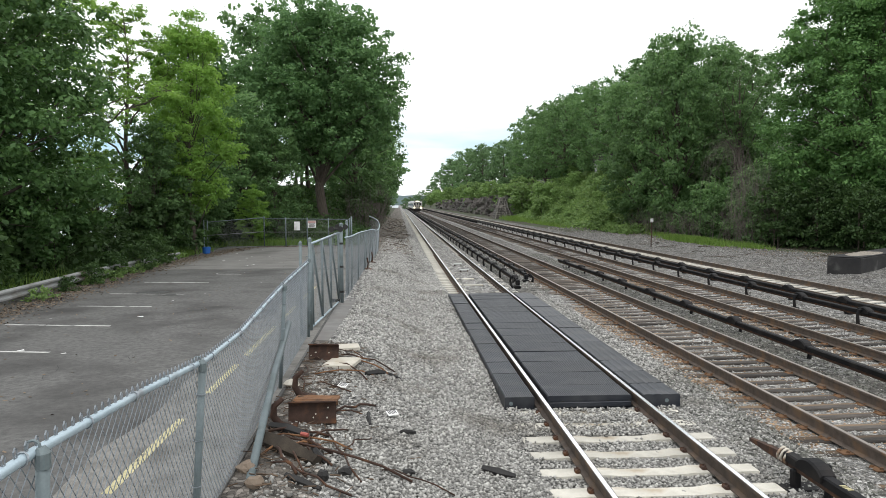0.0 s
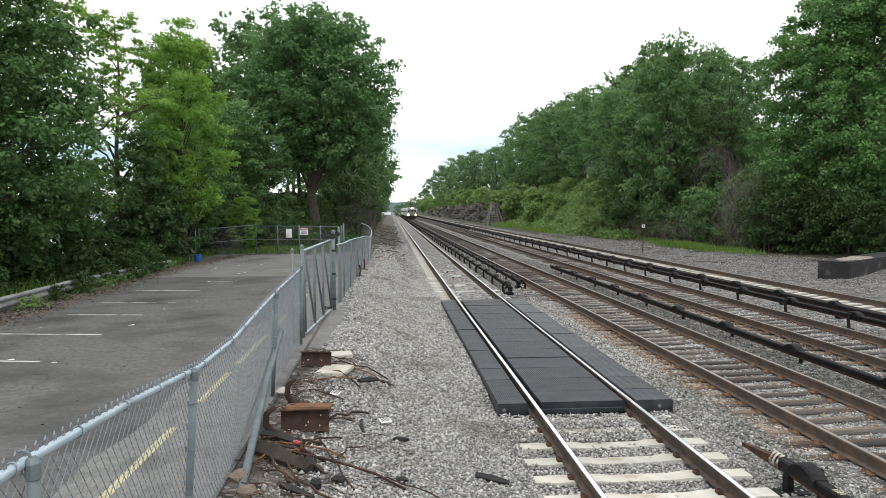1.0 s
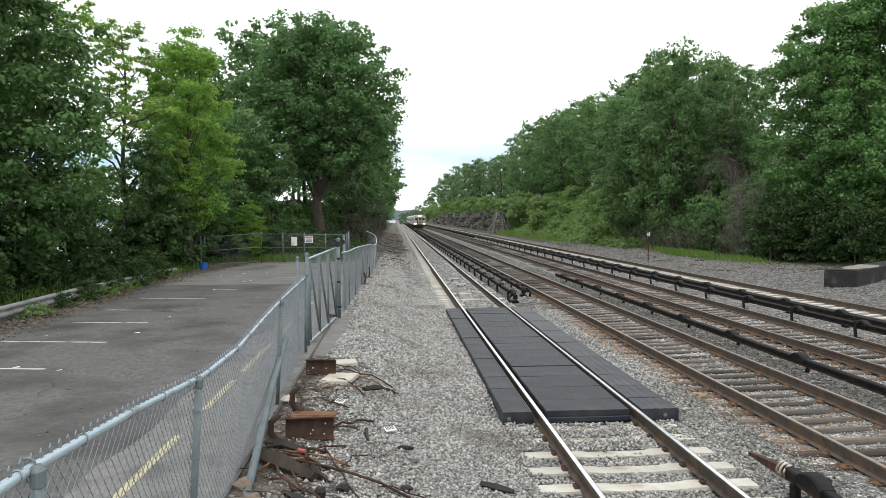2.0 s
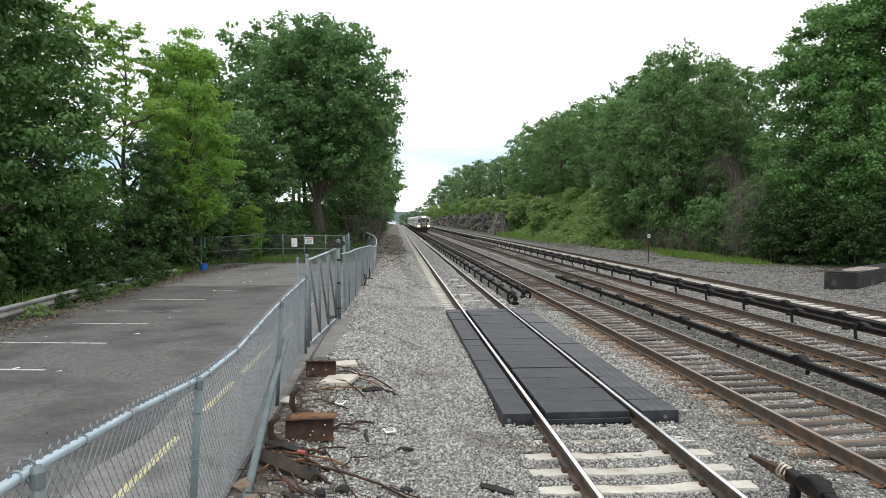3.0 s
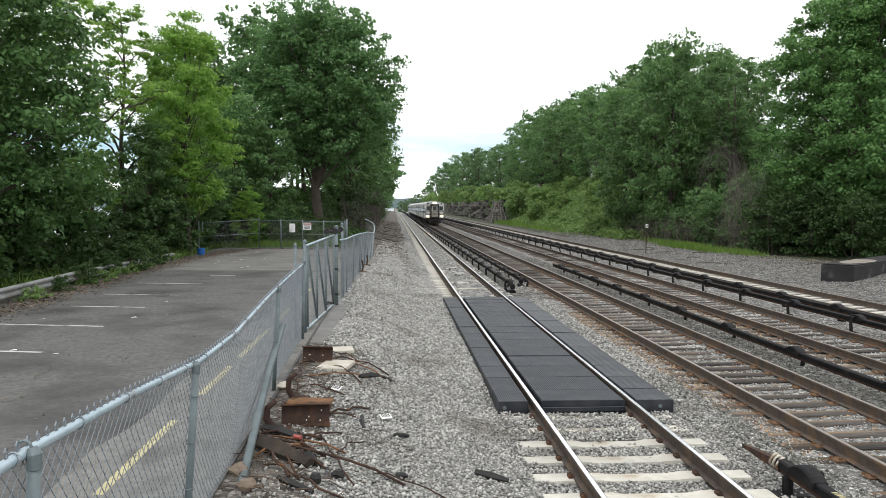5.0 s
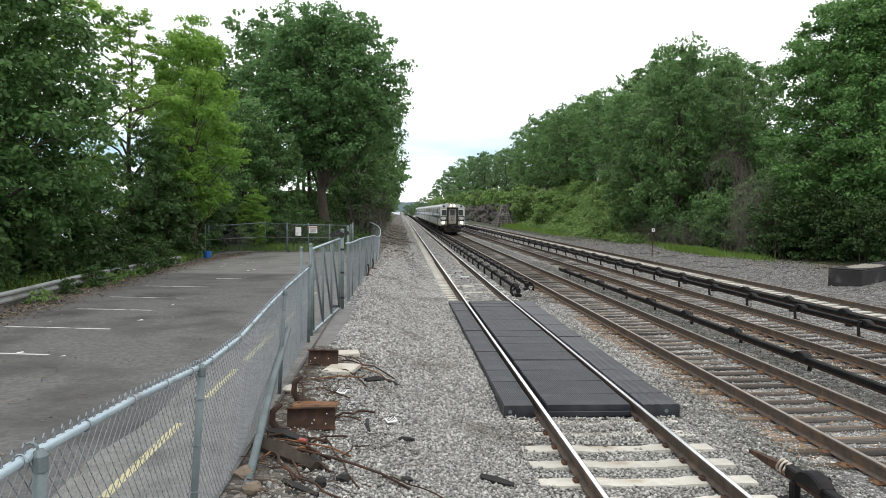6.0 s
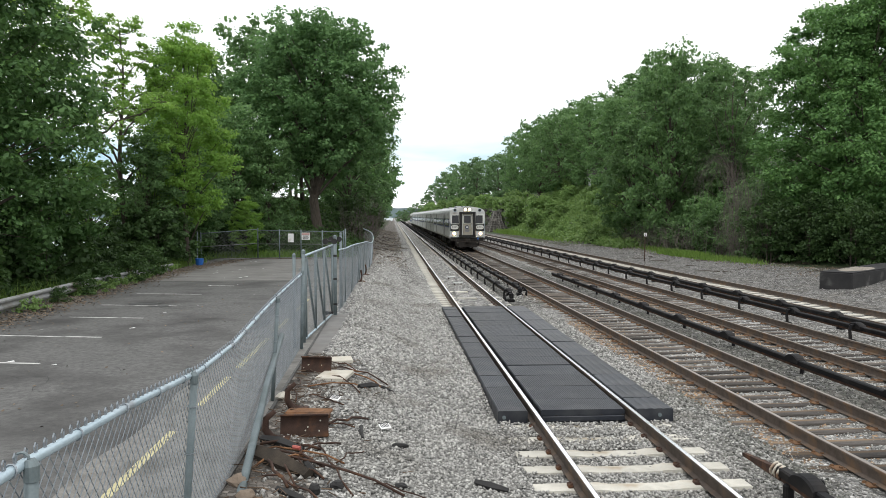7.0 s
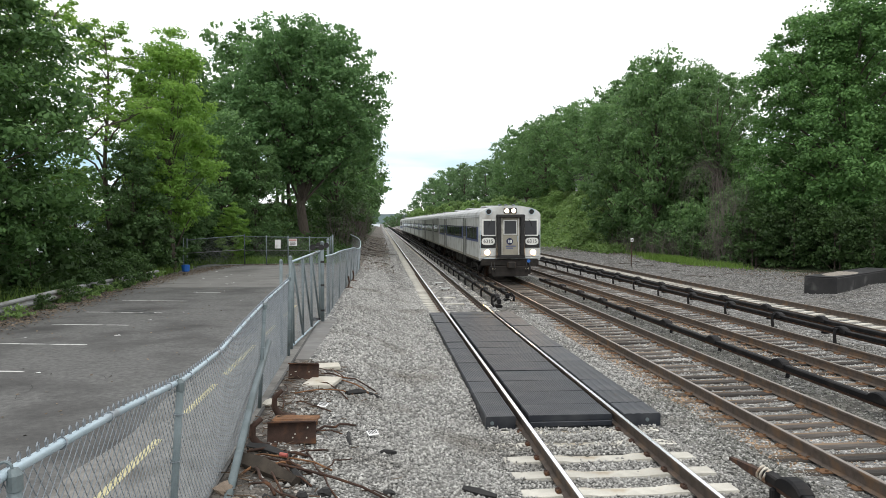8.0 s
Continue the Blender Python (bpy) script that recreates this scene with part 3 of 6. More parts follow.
def woods():
    rn = random.Random(11)
    mound = []
    # west of the car park
    maple = make_tree("large full maple with leaves down to the ground", 17.4, 6.9, 0.4, 61, MAPLE, 1300, 84, 0.19, 0.78, 0.4, 66, at=(29.6, 45.5, 0.6), taper=0.95, flat=0.62, up=0.45, rim=0.3)
    place(maple, -14.7, 25.0, 0.84, 40, 0.5, 1.0, "dense dark-green maple beside the car park guardrail")
    locust = make_tree("light-green locust with open feathery crown", 12.7, 2.9, 1.8, 8, LOCUST, 560, 62, 0.135, 0.5, 0.15, 38, at=(-10.75, 39.5, 0.3), rim=0.2, taper=0.85, flat=0.55, up=0.5)
    airy = open_tree("sparse locust with bare branches showing", 13.2, 3.9, 15, LOCUST, 0.125, at=(-13.2, 37.5, 0.0))
    oak = make_tree("tall broad dark-green oak behind the chain-link fence", 17.2, 6.5, 4.8, 21, OAK, 1150, 58, 0.235, 0.74, 0.42, 66, at=(-5.7, 57.0, 0.9), taper=0.95, rim=0.35)
    elm = make_tree("green deciduous tree in a dense wooded row", 17.5, 5.4, 1.2, 33, HILLWOOD, 430, 38, 0.30, 0.88, 0.32, 36, at=(31.0, 72.0, 1.0), taper=0.8, rim=0.35)
    mid = make_tree("green deciduous tree in a dense wooded row", 17.5, 6.4, 1.2, 34, HILLWOOD, 380, 24, 0.39, 0.92, 0.32, 30, at=(-5.2, 86.0, 1.0), taper=0.95)
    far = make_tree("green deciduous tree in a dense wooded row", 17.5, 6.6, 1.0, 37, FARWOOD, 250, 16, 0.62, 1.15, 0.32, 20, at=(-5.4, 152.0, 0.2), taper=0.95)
    place(mid, -10.9, 62.5, 0.92, 70, 0.6, 1.0, "dark-green oak rising behind the fence oak")
    place(mid, -4.2, 72.0, 0.84, 160, 1.2)
    for i, y in enumerate((100, 115, 132)):
        place(mid, -5.2 - 0.5 * (i % 2), y, 0.9 + 0.04 * (i % 3), 47 * i, 0.8)
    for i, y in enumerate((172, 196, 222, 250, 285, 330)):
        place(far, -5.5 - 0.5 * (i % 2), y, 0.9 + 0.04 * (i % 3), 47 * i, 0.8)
    place(mid, -18.0, 80.0, 0.9, 0, 1.0)
    place(airy, -15.0, 33.0, 1.25, 200, 0.3, 1.0, "feathery light-green locust among the maples")
    place(elm, -17.5, 31.5, 0.62, 215, 0.3, 1.0, "dense dark-green maple beside the car park guardrail")
    place(elm, -16.0, 58.0, 0.8, 250, 0.5)
    place(elm, -12.2, 43.5, 0.52, 30, 0.5, 1.0, "medium green tree behind the car park")
    place(airy, -14.6, 36.5, 0.55, 75, 0.3, 1.0, "thin young tree with sky showing through its leaves")
    place(elm, -12.0, 37.5, 0.42, 170, 0.3, 1.0, "medium green tree behind the car park")
    place(elm, -13.2, 47.5, 0.62, 20, 0.5, 1.0, "medium green tree behind the car park")
    place(elm, -10.4, 50.0, 0.60, 140, 0.5, 1.0, "medium green tree behind the car park")
    place(elm, -8.3, 50.5, 0.46, 260, 0.3, 1.0, "medium green tree behind the car park")
    for i, (x, y, s) in enumerate(((-10.8, 59.0, .6), (-3.4, 63.0, .5), (-13.0, 66.0, .8))):
        mound.append((x, y, s, 80 * i))
    sapling = make_tree("slim dark tree on the wooded mound", 9.5, 1.6, 4.6, 71, OAK, 40, 14, 0.24, 0.6, 0.17, 8, at=(-7.6, 63.5, 3.2))
    # slim dark trunks on the mound, with the sky between them
    for i, (x, y, s) in enumerate(((-8.05, 66.0, .92), (-8.75, 68.5, 1.0), (-9.5, 70.0, .95), (-9.0, 74.0, 1.0), (-8.2, 60.5, .8))):
        place(sapling, x, y, s, 75 * i, 0.2)
    # east side: one big maple near, then a row up the hillside
    place(elm, 34.5, 53.0, 1.05, 290, 2.5, 1.0, "dark-green tree behind the large maple")
    place(elm, 24.4, 64.5, 0.82, 20, 0.3, 1.30, "dark-green tree at the foot of the bank")
    place(elm, 28.6, 62.0, 0.72, 130, 1.0, 1.0, "dark-green tree at the foot of the bank")
    place(elm, 31.0, 66.0, 0.76, 100, 3.0, 1.0, "dark-green tree at the foot of the bank")
    place(elm, 23.9, 72.5, 0.80, 200, 0.8, 1.0, "dark-green tree at the foot of the bank")
    bare = make_tree("thin half-bare tree rising above its neighbours", 13.2, 3.0, 5.6, 19, HILLWOOD, 150, 44, 0.16, 0.46, 0.15, 18, at=(27.6, 71.0, 2.0), rim=0.15, twigs=4, flat=0.4, limb=1.3)
    place(bare, 27.9, 60.0, 1.18, 40, 0.3, 1.0, "thin half-bare tree rising above its neighbours")
    place(bare, 24.6, 70.0, 1.40, 150, 0.4, 1.0, "thin half-bare tree rising above its neighbours")
    for i, (x, y, s) in enumerate(((27.6, 77, .72), (31, 84, .8), (28.2, 93, .76), (36.5, 76, .74), (38, 87, .86))):
        place(elm, x, y, s * 1.04, 77 * i, 1.4)
    for i, (x, y, s) in enumerate(((33, 99, .95), (30.5, 114, .92), (34, 121, 1.0), (29.5, 131, .96),
                                   (34, 142, 1.1), (30.8, 154, 1.06), (35, 168, 1.14), (33.0, 182, 1.1), (38, 104, 1.1), (41, 130, 1.12))):
        place(mid, x, y, s, 77 * i, 1.6)
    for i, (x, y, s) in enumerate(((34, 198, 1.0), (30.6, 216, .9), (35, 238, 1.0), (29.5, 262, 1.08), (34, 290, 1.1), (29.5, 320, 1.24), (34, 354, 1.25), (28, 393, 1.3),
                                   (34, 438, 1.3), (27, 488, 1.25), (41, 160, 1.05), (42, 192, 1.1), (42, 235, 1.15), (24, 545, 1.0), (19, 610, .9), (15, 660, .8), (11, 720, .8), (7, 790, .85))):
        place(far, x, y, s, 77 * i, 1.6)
    # young light-green trees before the rock cut
    shrub = make_tree("leafy light-green shrub on the bank", 3.6, 1.9, 0.0, 41, VINE, 84, 26, 0.25, 0.48, 0.05, 14, category="shrub", name="shrub", at=(21.5, 112.0, 0.5), stems=3)
    for i, (x, y, s) in enumerate(((22.0, 132, 1.7), (23.6, 141, 1.8), (21.8, 150, 1.4), (23.4, 122, 1.4), (22.5, 163, 1.4), (22.2, 178, 1.4), (22.5, 195, 1.5),
                                   (22.3, 214, 1.6), (22.6, 236, 1.6), (22.3, 260, 1.7), (22.4, 290, 1.8), (22.4, 325, 1.9), (22, 365, 2.0), (21, 410, 2.2), (20, 470, 2.4))):
        place(shrub, x, y, s, 53 * i, 0.2 if y < 145 else -1.2 - 1.3 * (i % 2))
    # vine-covered bank
    for i in range(46):
        y = rn.uniform(68, 130)
        x = 21.4 + rn.uniform(0, 8.5)
        place(shrub, x, y, rn.uniform(0.4, 1.15), rn.uniform(0, 360), 0.5, 0.85, "low vine-covered shrub on the sloping bank")
    # dense young growth towards the river
    for i, (x, y, q) in enumerate(((-16.5, 22.0, .42), (-19.0, 27.0, .6), (-21.0, 33.5, .7), (-19.0, 38.5, .5), (-17.0, 43.0, .55), (-23.0, 40.0, .75))):
        place(mid, x, y, q, 64 * i, 0.3, 1.0, "dark-green tree on the river bank")
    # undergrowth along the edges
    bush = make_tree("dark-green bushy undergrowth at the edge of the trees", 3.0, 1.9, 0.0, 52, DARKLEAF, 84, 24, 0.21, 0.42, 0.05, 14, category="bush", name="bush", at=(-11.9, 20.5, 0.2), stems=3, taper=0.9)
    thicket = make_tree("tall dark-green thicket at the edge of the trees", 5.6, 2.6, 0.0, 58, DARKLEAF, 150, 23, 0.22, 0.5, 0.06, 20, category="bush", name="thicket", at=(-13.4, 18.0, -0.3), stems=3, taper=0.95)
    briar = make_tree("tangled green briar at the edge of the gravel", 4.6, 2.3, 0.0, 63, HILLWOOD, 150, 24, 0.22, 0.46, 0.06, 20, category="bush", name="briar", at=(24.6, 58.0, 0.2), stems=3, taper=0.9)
    for i in range(16):
        place(bush, -12.1 + rn.uniform(-1.6, 0.5), 17 + i * 1.7, rn.uniform(0.5, 1.05), rn.uniform(0, 360), 0.15)
    for i in range(9):
        x, s, a = -13.6 + rn.uniform(-1.0, 1.0), rn.uniform(0.7, 1.05), rn.uniform(0, 360)
        # the row thins out towards the river
        place(thicket, x, 16 + i * 3.4, s * (1 if i < 4 or i == 8 else 0.42), a, 0.3)
    for i, (x, y, s) in enumerate(((-11.6, 35.5, .55), (-10.9, 33.2, .42), (-11.2, 30.6, .45), (-11.6, 37.0, 1.1), (-10.9, 28.2, .35), (-10.25, 27.2, .36), (-10.2, 29.6, .42), (-10.4, 32.4, .5), (-9.9, 22.6, .22), (-10.0, 24.6, .3))):
        place(bush, x, y, s, 71 * i, 0.15)
    for i, (x, y, s) in enumerate(((-12.6, 41.5, .8), (-12.0, 44.5, .7), (-13.2, 43.0, .9), (-16.5, 24, 1.1), (-15.8, 28, 1.0), (-18.9, 34, 1.15), (-12.2, 38.6, .7), (-20.5, 40, 1.1), (-15.4, 38.0, .62), (-14.6, 33.2, .5), (-14.8, 20.5, .9))):
        place(thicket, x, y, s, 90 * i, 0.2)
    for x, y, s, a in mound:
        place(thicket, x, y, s, a, 0.3)
    for i in range(8):
        place(bush, -12.5 + i * 1.05, 47.6 + rn.uniform(0, 2.2), rn.uniform(0.45, 0.9) * (0.6 if i > 4 else 1.1), rn.uniform(0, 360), 0.1)
    for i in range(22):
        y = 38 + i * 1.8 + rn.uniform(-0.5, 0.5)
        x = 23.6 + rn.uniform(-0.5, 1.9) + 4.0 * step(44, 36, y) + 0.6 * step(62, 70, y)
        # near the maple, dark thicket colour stands in for its overhanging shade
        place(briar if y > 47 else thicket, x, y, rn.uniform(0.55, 0.9), rn.uniform(0, 360), 0.25)
    for i, (x, y, q) in enumerate(((26.2, 48.0, 1.1), (27.4, 50.5, 1.3), (28.6, 53.0, 1.4), (26.6, 54.5, 1.2), (30.0, 50.0, 1.4), (27.2, 44.5, 1.0))):
        place(briar, x, y, q, 50 * i, 0.3)
    for i in range(9):
        place(thicket if i % 2 else bush, 28.5 + rn.uniform(0, 5), 33 + i * 1.2, rn.uniform(0.5, 0.8), rn.uniform(0, 360), 0.25)
    for i in range(10):
        place(briar, 24.2 + rn.uniform(0, 3), 66 + i * 1.3, rn.uniform(0.5, 0.85), rn.uniform(0, 360), 0.25)
    for i in range(10):
        place(bush, -3.2 + rn.uniform(-1.0, 0.6), 62 + i * 9, rn.uniform(0.8, 1.2), rn.uniform(0, 360), 0.2)
    place(locust, -9.0, 46.4, 0.40, 40, 0.5, 0.85, "small bright-green sumac behind the fence")
    # creeping vines over the bank
    rng = np.random.default_rng(77)
    n = 26000
    x, y = 20.3 + 11 * rng.random(n) ** 0.9, 66 + 66 * rng.random(n)
    z = np.array([ground_z(a, c) for a, c in zip(x, y)]) + 0.1 + 0.7 * rng.random(n) ** 2
    v = leaf_cloud(np.stack([x, y, z], 1), np.full(n, 0.1), 1, 0.36, rng)
    x2, y2 = 26.5 + 12 * rng.random(13000), 36 + 32 * rng.random(13000)
    z2 = np.array([ground_z(a, c) for a, c in zip(x2, y2)]) + 0.1 + 0.8 * rng.random(13000) ** 2
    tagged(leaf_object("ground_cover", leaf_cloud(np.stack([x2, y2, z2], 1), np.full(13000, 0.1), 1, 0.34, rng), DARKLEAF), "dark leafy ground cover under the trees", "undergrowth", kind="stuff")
    m = 9000
    x3, y3 = -12 + 9.6 * rng.random(m), 46.5 + 22 * rng.random(m)
    z3 = np.array([ground_z(a, c) for a, c in zip(x3, y3)]) + 0.05 + 0.22 * rng.random(m) ** 2
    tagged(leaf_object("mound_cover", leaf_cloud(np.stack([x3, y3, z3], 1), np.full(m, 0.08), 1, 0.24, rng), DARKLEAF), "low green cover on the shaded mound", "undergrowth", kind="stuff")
    tagged(leaf_object("vine_cover", v, VINE), "carpet of green vines over the sloping bank", "vines", kind="stuff")


woods()


# ---- railway ----
RAIL_SEC = [(-0.035, -0.005), (-0.026, -0.0005), (0.026, -0.0005), (0.035, -0.005), (0.036, -0.034), (0.010, -0.047), (0.009, -0.150),
            (0.069, -0.168), (0.070, -0.178), (-0.070, -0.178), (-0.069, -0.168), (-0.009, -0.150), (-0.010, -0.047), (-0.036, -0.034)]


def tie_mesh(kind, seed):
    rn, b = random.Random(seed), Build()
    if kind == "concrete":
        rows = [(-1.29, .11, 0), (-1.27, .125, .01), (-.5, .125, .012), (-.36, .115, -.006), (.36, .115, -.006), (.5, .125, .012), (1.27, .125, .01), (1.29, .11, 0)]
        vs = []
        for x, w, t in rows:
            vs += [(x, -w - .02, -.17), (x, -w, t - .192), (x, w, t - .192), (x, w + .02, -.17 - .0)]
            vs[-4] = (x, -w - .025, -.36)
            vs[-1] = (x, w + .025, -.36)
        fs = [(i * 4 + k, i * 4 + 4 + k, i * 4 + 5 + k, i * 4 + 1 + k) for i in range(7) for k in range(3)]
        fs += [(0, 1, 2, 3), (31, 30, 29, 28)]
        b.add(vs, fs)
        return fill("tie", b.v, b.f, [CONCRETE])
    w, t = 0.115 + rn.uniform(-.012, .012), rn.uniform(-.012, .004)
    vs = []
    for i in range(6):
        x = -1.3 + 2.6 * i / 5 + (rn.uniform(-.05, .05) if i in (0, 5) else 0)
        d = rn.uniform(-.008, .008)
        vs += [(x, -w + d, -.40), (x, -w + d + .004, -.205 + t), (x, -w + .02 + d, -.192 + t + rn.uniform(-.006, .006)),
               (x, w - .02 + d, -.192 + t + rn.uniform(-.006, .006)), (x, w + d - .004, -.205 + t), (x, w + d, -.40)]
    fs = [(i * 6 + k, i * 6 + 6 + k, i * 6 + 7 + k, i * 6 + 1 + k) for i in range(5) for k in range(5)]
    fs += [(0, 1, 2, 3, 4, 5), (35, 34, 33, 32, 31, 30)]
    b.add(vs, fs)
    return fill("tie", b.v, b.f, [WOOD_TIE])


def railway_track(x, kind, label, head, y0, near_end, pitch, skip=None, plates=0):
    root = thing("railway_track", (x, 0, 0), label, "railway track", "parallel railway tracks")
    for sx in (-0.7525, 0.7525):
        b = Build()
        b.prism(RAIL_SEC, (sx, -6, 0), (sx, 420, 0), tops=(1,))
        part("rail", b, [RAIL_SHADE if head is RAIL_TOP else RAIL_SIDE, head], root)
    meshes = [tie_mesh(kind, s) for s in range(6 if kind != "concrete" else 1)]
    fastenings = []
    for sx in (-0.7525, 0.7525):
        if kind == "concrete":
            for e in (-1, 1):
                b = Build()
                b.box((sx + e * .095, 0, -.168), (.06, .11, .04), bevel=.01)
                b.tube([(sx + e * .12, -.05, -.155), (sx + e * .075, -.02, -.14), (sx + e * .075, .03, -.14), (sx + e * .12, .05, -.155)], .012, 5)
                fastenings.append(fill("rail_clip", b.v, b.f, [DARK_RUST]))
        else:
            b = Build()
            b.box((sx, 0, -.186), (.34, .17, .022), bevel=.006)
            for e in (-1, 1):
                b.box((sx + e * .088, .05 * e, -.165), (.035, .03, .03))
                b.box((sx + e * .145, -.05 * e, -.168), (.03, .03, .026))
            fastenings.append(fill("tie_plate", b.v, b.f, [PLATE_RUST]))
    rn, i, y = random.Random(int(x * 7)), 0, y0
    while y < near_end:
        if not (skip and skip[0] < y < skip[1]):
            t = new("tie", meshes[rn.randrange(len(meshes))])
            t.parent = root
            t.matrix_basis = pose(rn.uniform(-.04, .04) * (kind != "concrete"), y, rn.uniform(-.012, .006) * (kind != "concrete"), 0, 0, rn.uniform(-.8, .8) * (kind != "concrete"))
            if y < plates:
                for me in fastenings:
                    q = new("rail_clip" if kind == "concrete" else "tie_plate", me)
                    q.parent = t
        y += pitch * (1 + (rn.uniform(-.08, .08) if kind != "concrete" else 0))
    b = Build()
    while y < 330:
        b.box((0, y, -.29), (2.58, .23, .2))
        y += pitch
    ob = part("far_ties", b, CONCRETE if kind == "concrete" else WOOD_TIE, root)
    tagged(ob, kind="stuff")
    return root


def third_rail(x, y0, y1, phase=0.0, side=1, top=0.15, label="black covered third rail on short iron brackets"):
    root = thing("third_rail", (x, 0, top), label, "third rail", "covered third rails")
    b = Build()
    sec = [(-.052, -.10), (-.060, -.018), (-.044, 0), (.044, 0), (.060, -.018), (.052, -.10)]
    b.prism(sec, (0, y0, 0), (0, y1, 0))
    part("cover", b, COVER, root)
    b = Build()
    b.prism([(-.03, -.155), (-.03, -.11), (.03, -.11), (.03, -.155)], (0, y0, 0), (0, y1, 0))
    part("conductor_rail", b, DARK_RUST, root)
    # arched cap over the cover and a bent leg to the tie
    b, vs, k = Build(), [], 9
    for i in range(k):
        a = i / (k - 1)
        y, z = -.24 + .48 * a, .085 * math.sin(math.pi * a) ** 0.7
        vs += [(-.088, y, -.07), (-.088, y, z - .015), (-.065, y, z + .004), (.065, y, z + .004), (.088, y, z - .015), (.088, y, -.07)]
    b.add(vs, [(i * 6 + j, i * 6 + 6 + j, i * 6 + 7 + j, i * 6 + 1 + j) for i in range(k - 1) for j in range(5)] + [(0, 1, 2, 3, 4, 5), tuple(range(k * 6 - 1, k * 6 - 7, -1))])
    cap = fill("insulator_cap", b.v, b.f, [COVER])
    b = Build()
    b.tube([(side * .04, .02, .02), (side * .15, .02, .0), (side * .18, .02, -.12), (side * .16, .02, -.34), (side * .15, .02, -.37), (side * .15, .02, -.40)], [.035, .042, .04, .045, .12, .13], 8)
    leg = fill("bracket_leg", b.v, b.f, [COVER])
    y, last = y0 + 0.5 + phase, min(y1, 110)
    while y < last:
        for nm, me in (("insulator_cap", cap), ("bracket_leg", leg)):
            q = new(nm, me)
            q.parent = root
            q.matrix_basis = pose(0, y, 0)
        y += 3.0
    b = Build()
    while y < y1 - 1:
        b.box((side * .1, y, -.14), (.28, .3, .34))
        y += 3.0
    if b.v:
        tagged(part("far_brackets", b, COVER, root), kind="stuff")
    return root


railway_track(TRACKS[0], "concrete", "straight track with polished rails on pale concrete ties", RAIL_TOP, -5.62, 75, 0.61, (11.2, 24.2), 45)
railway_track(TRACKS[1], "wood", "straight track with rusty rails on weathered wooden ties", RAIL_DULL, -5.5, 75, 0.53, None, 40)
railway_track(TRACKS[2], "wood", "straight track with rusty rails on weathered wooden ties", RAIL_DULL, -5.5, 80, 0.53, None, 40)
T4 = railway_track(TRACKS[3], "concrete", "far track with rusty rails on pale concrete ties", RAIL_DULL, -5.5, 100, 0.61, None, 0)
T4.location.z = 0.03
near_third = third_rail(4.38, -4, 8.05, 2.0, 1, 0.13, label="black covered third rail ending in a rusty ramp")
west_third = third_rail(4.36, 27.4, 420, 0.0, -1, 0.15)
east_third = third_rail(5.02, 29.4, 420, 0.6, 1, 0.15)
third_rail(7.94, -2, 36.7, 0.66, 1, 0.14)
third_rail(11.58, -2, 420, 1.3, -1, 0.22)
third_rail(12.34, -2, 420, 0.4, 1, 0.21)


def third_rail_ends():
    b = Build()
    b.add([(-.045, 8.0, -.02), (.045, 8.0, -.02), (.045, 8.0, -.15), (-.045, 8.0, -.15), (-.02, 8.95, -.13), (.03, 8.95, -.13), (.03, 8.95, -.17), (-.02, 8.95, -.17)],
          [(0, 1, 2, 3), (0, 4, 5, 1), (1, 5, 6, 2), (2, 6, 7, 3), (3, 7, 4, 0), (7, 6, 5, 4)])
    part("ramp", b, DARK_RUST, near_third, "rusty tapered end ramp")
    for y in (8.02, 8.10, 8.17):
        b = Build()
        b.tube([(.062 * math.cos(a), y + .02 * math.sin(a * 2), -.07 + .075 * math.sin(a)) for a in np.linspace(0, 2 * math.pi, 13)], .016, 6, cap=False)
        part("wrapping", b, TAPE, near_third, "off-white tape wrapping", True)
    b = Build()
    b.box((-.02, 7.85, -.24), (.1, .1, .22), bevel=.02)
    b.box((-.02, 7.85, -.345), (.5, .24, .03), bevel=.01)
    part("pedestal", b, COVER, near_third)
    for rail, y, e in ((west_third, 27.4, -1), (east_third, 29.4, 1)):
        b = Build()
        b.box((0, y - .12, -.14), (.15, .26, .20), bevel=.03)
        b.box((0, y - .02, -.33), (.26, .34, .12), bevel=.03)
        part("end_block", b, COVER, rail)
        for k in range(3):
            b = Build()
            d = .07 * k
            b.tube([(.03 * e, y + .1 + d, -.10), (.16 * e, y - .12 + d, -.02 - d), (.26 * e, y - .30 + d, -.16), (.22 * e, y - .42 + 2 * d, -.34)], .026, 7)
            part("feed_cable", b, COVER, rail, smooth=True)
    for y0, w in ((7.55, .05), (7.0, .06)):
        b = Build()
        for k in range(4):
            b.box((-.006 + .004 * k, y0 - .037 * k, .003), (w, .02, .004))
        part("stencil_mark", b, YELLOW, near_third, "unreadable yellow stencil mark")


third_rail_ends()


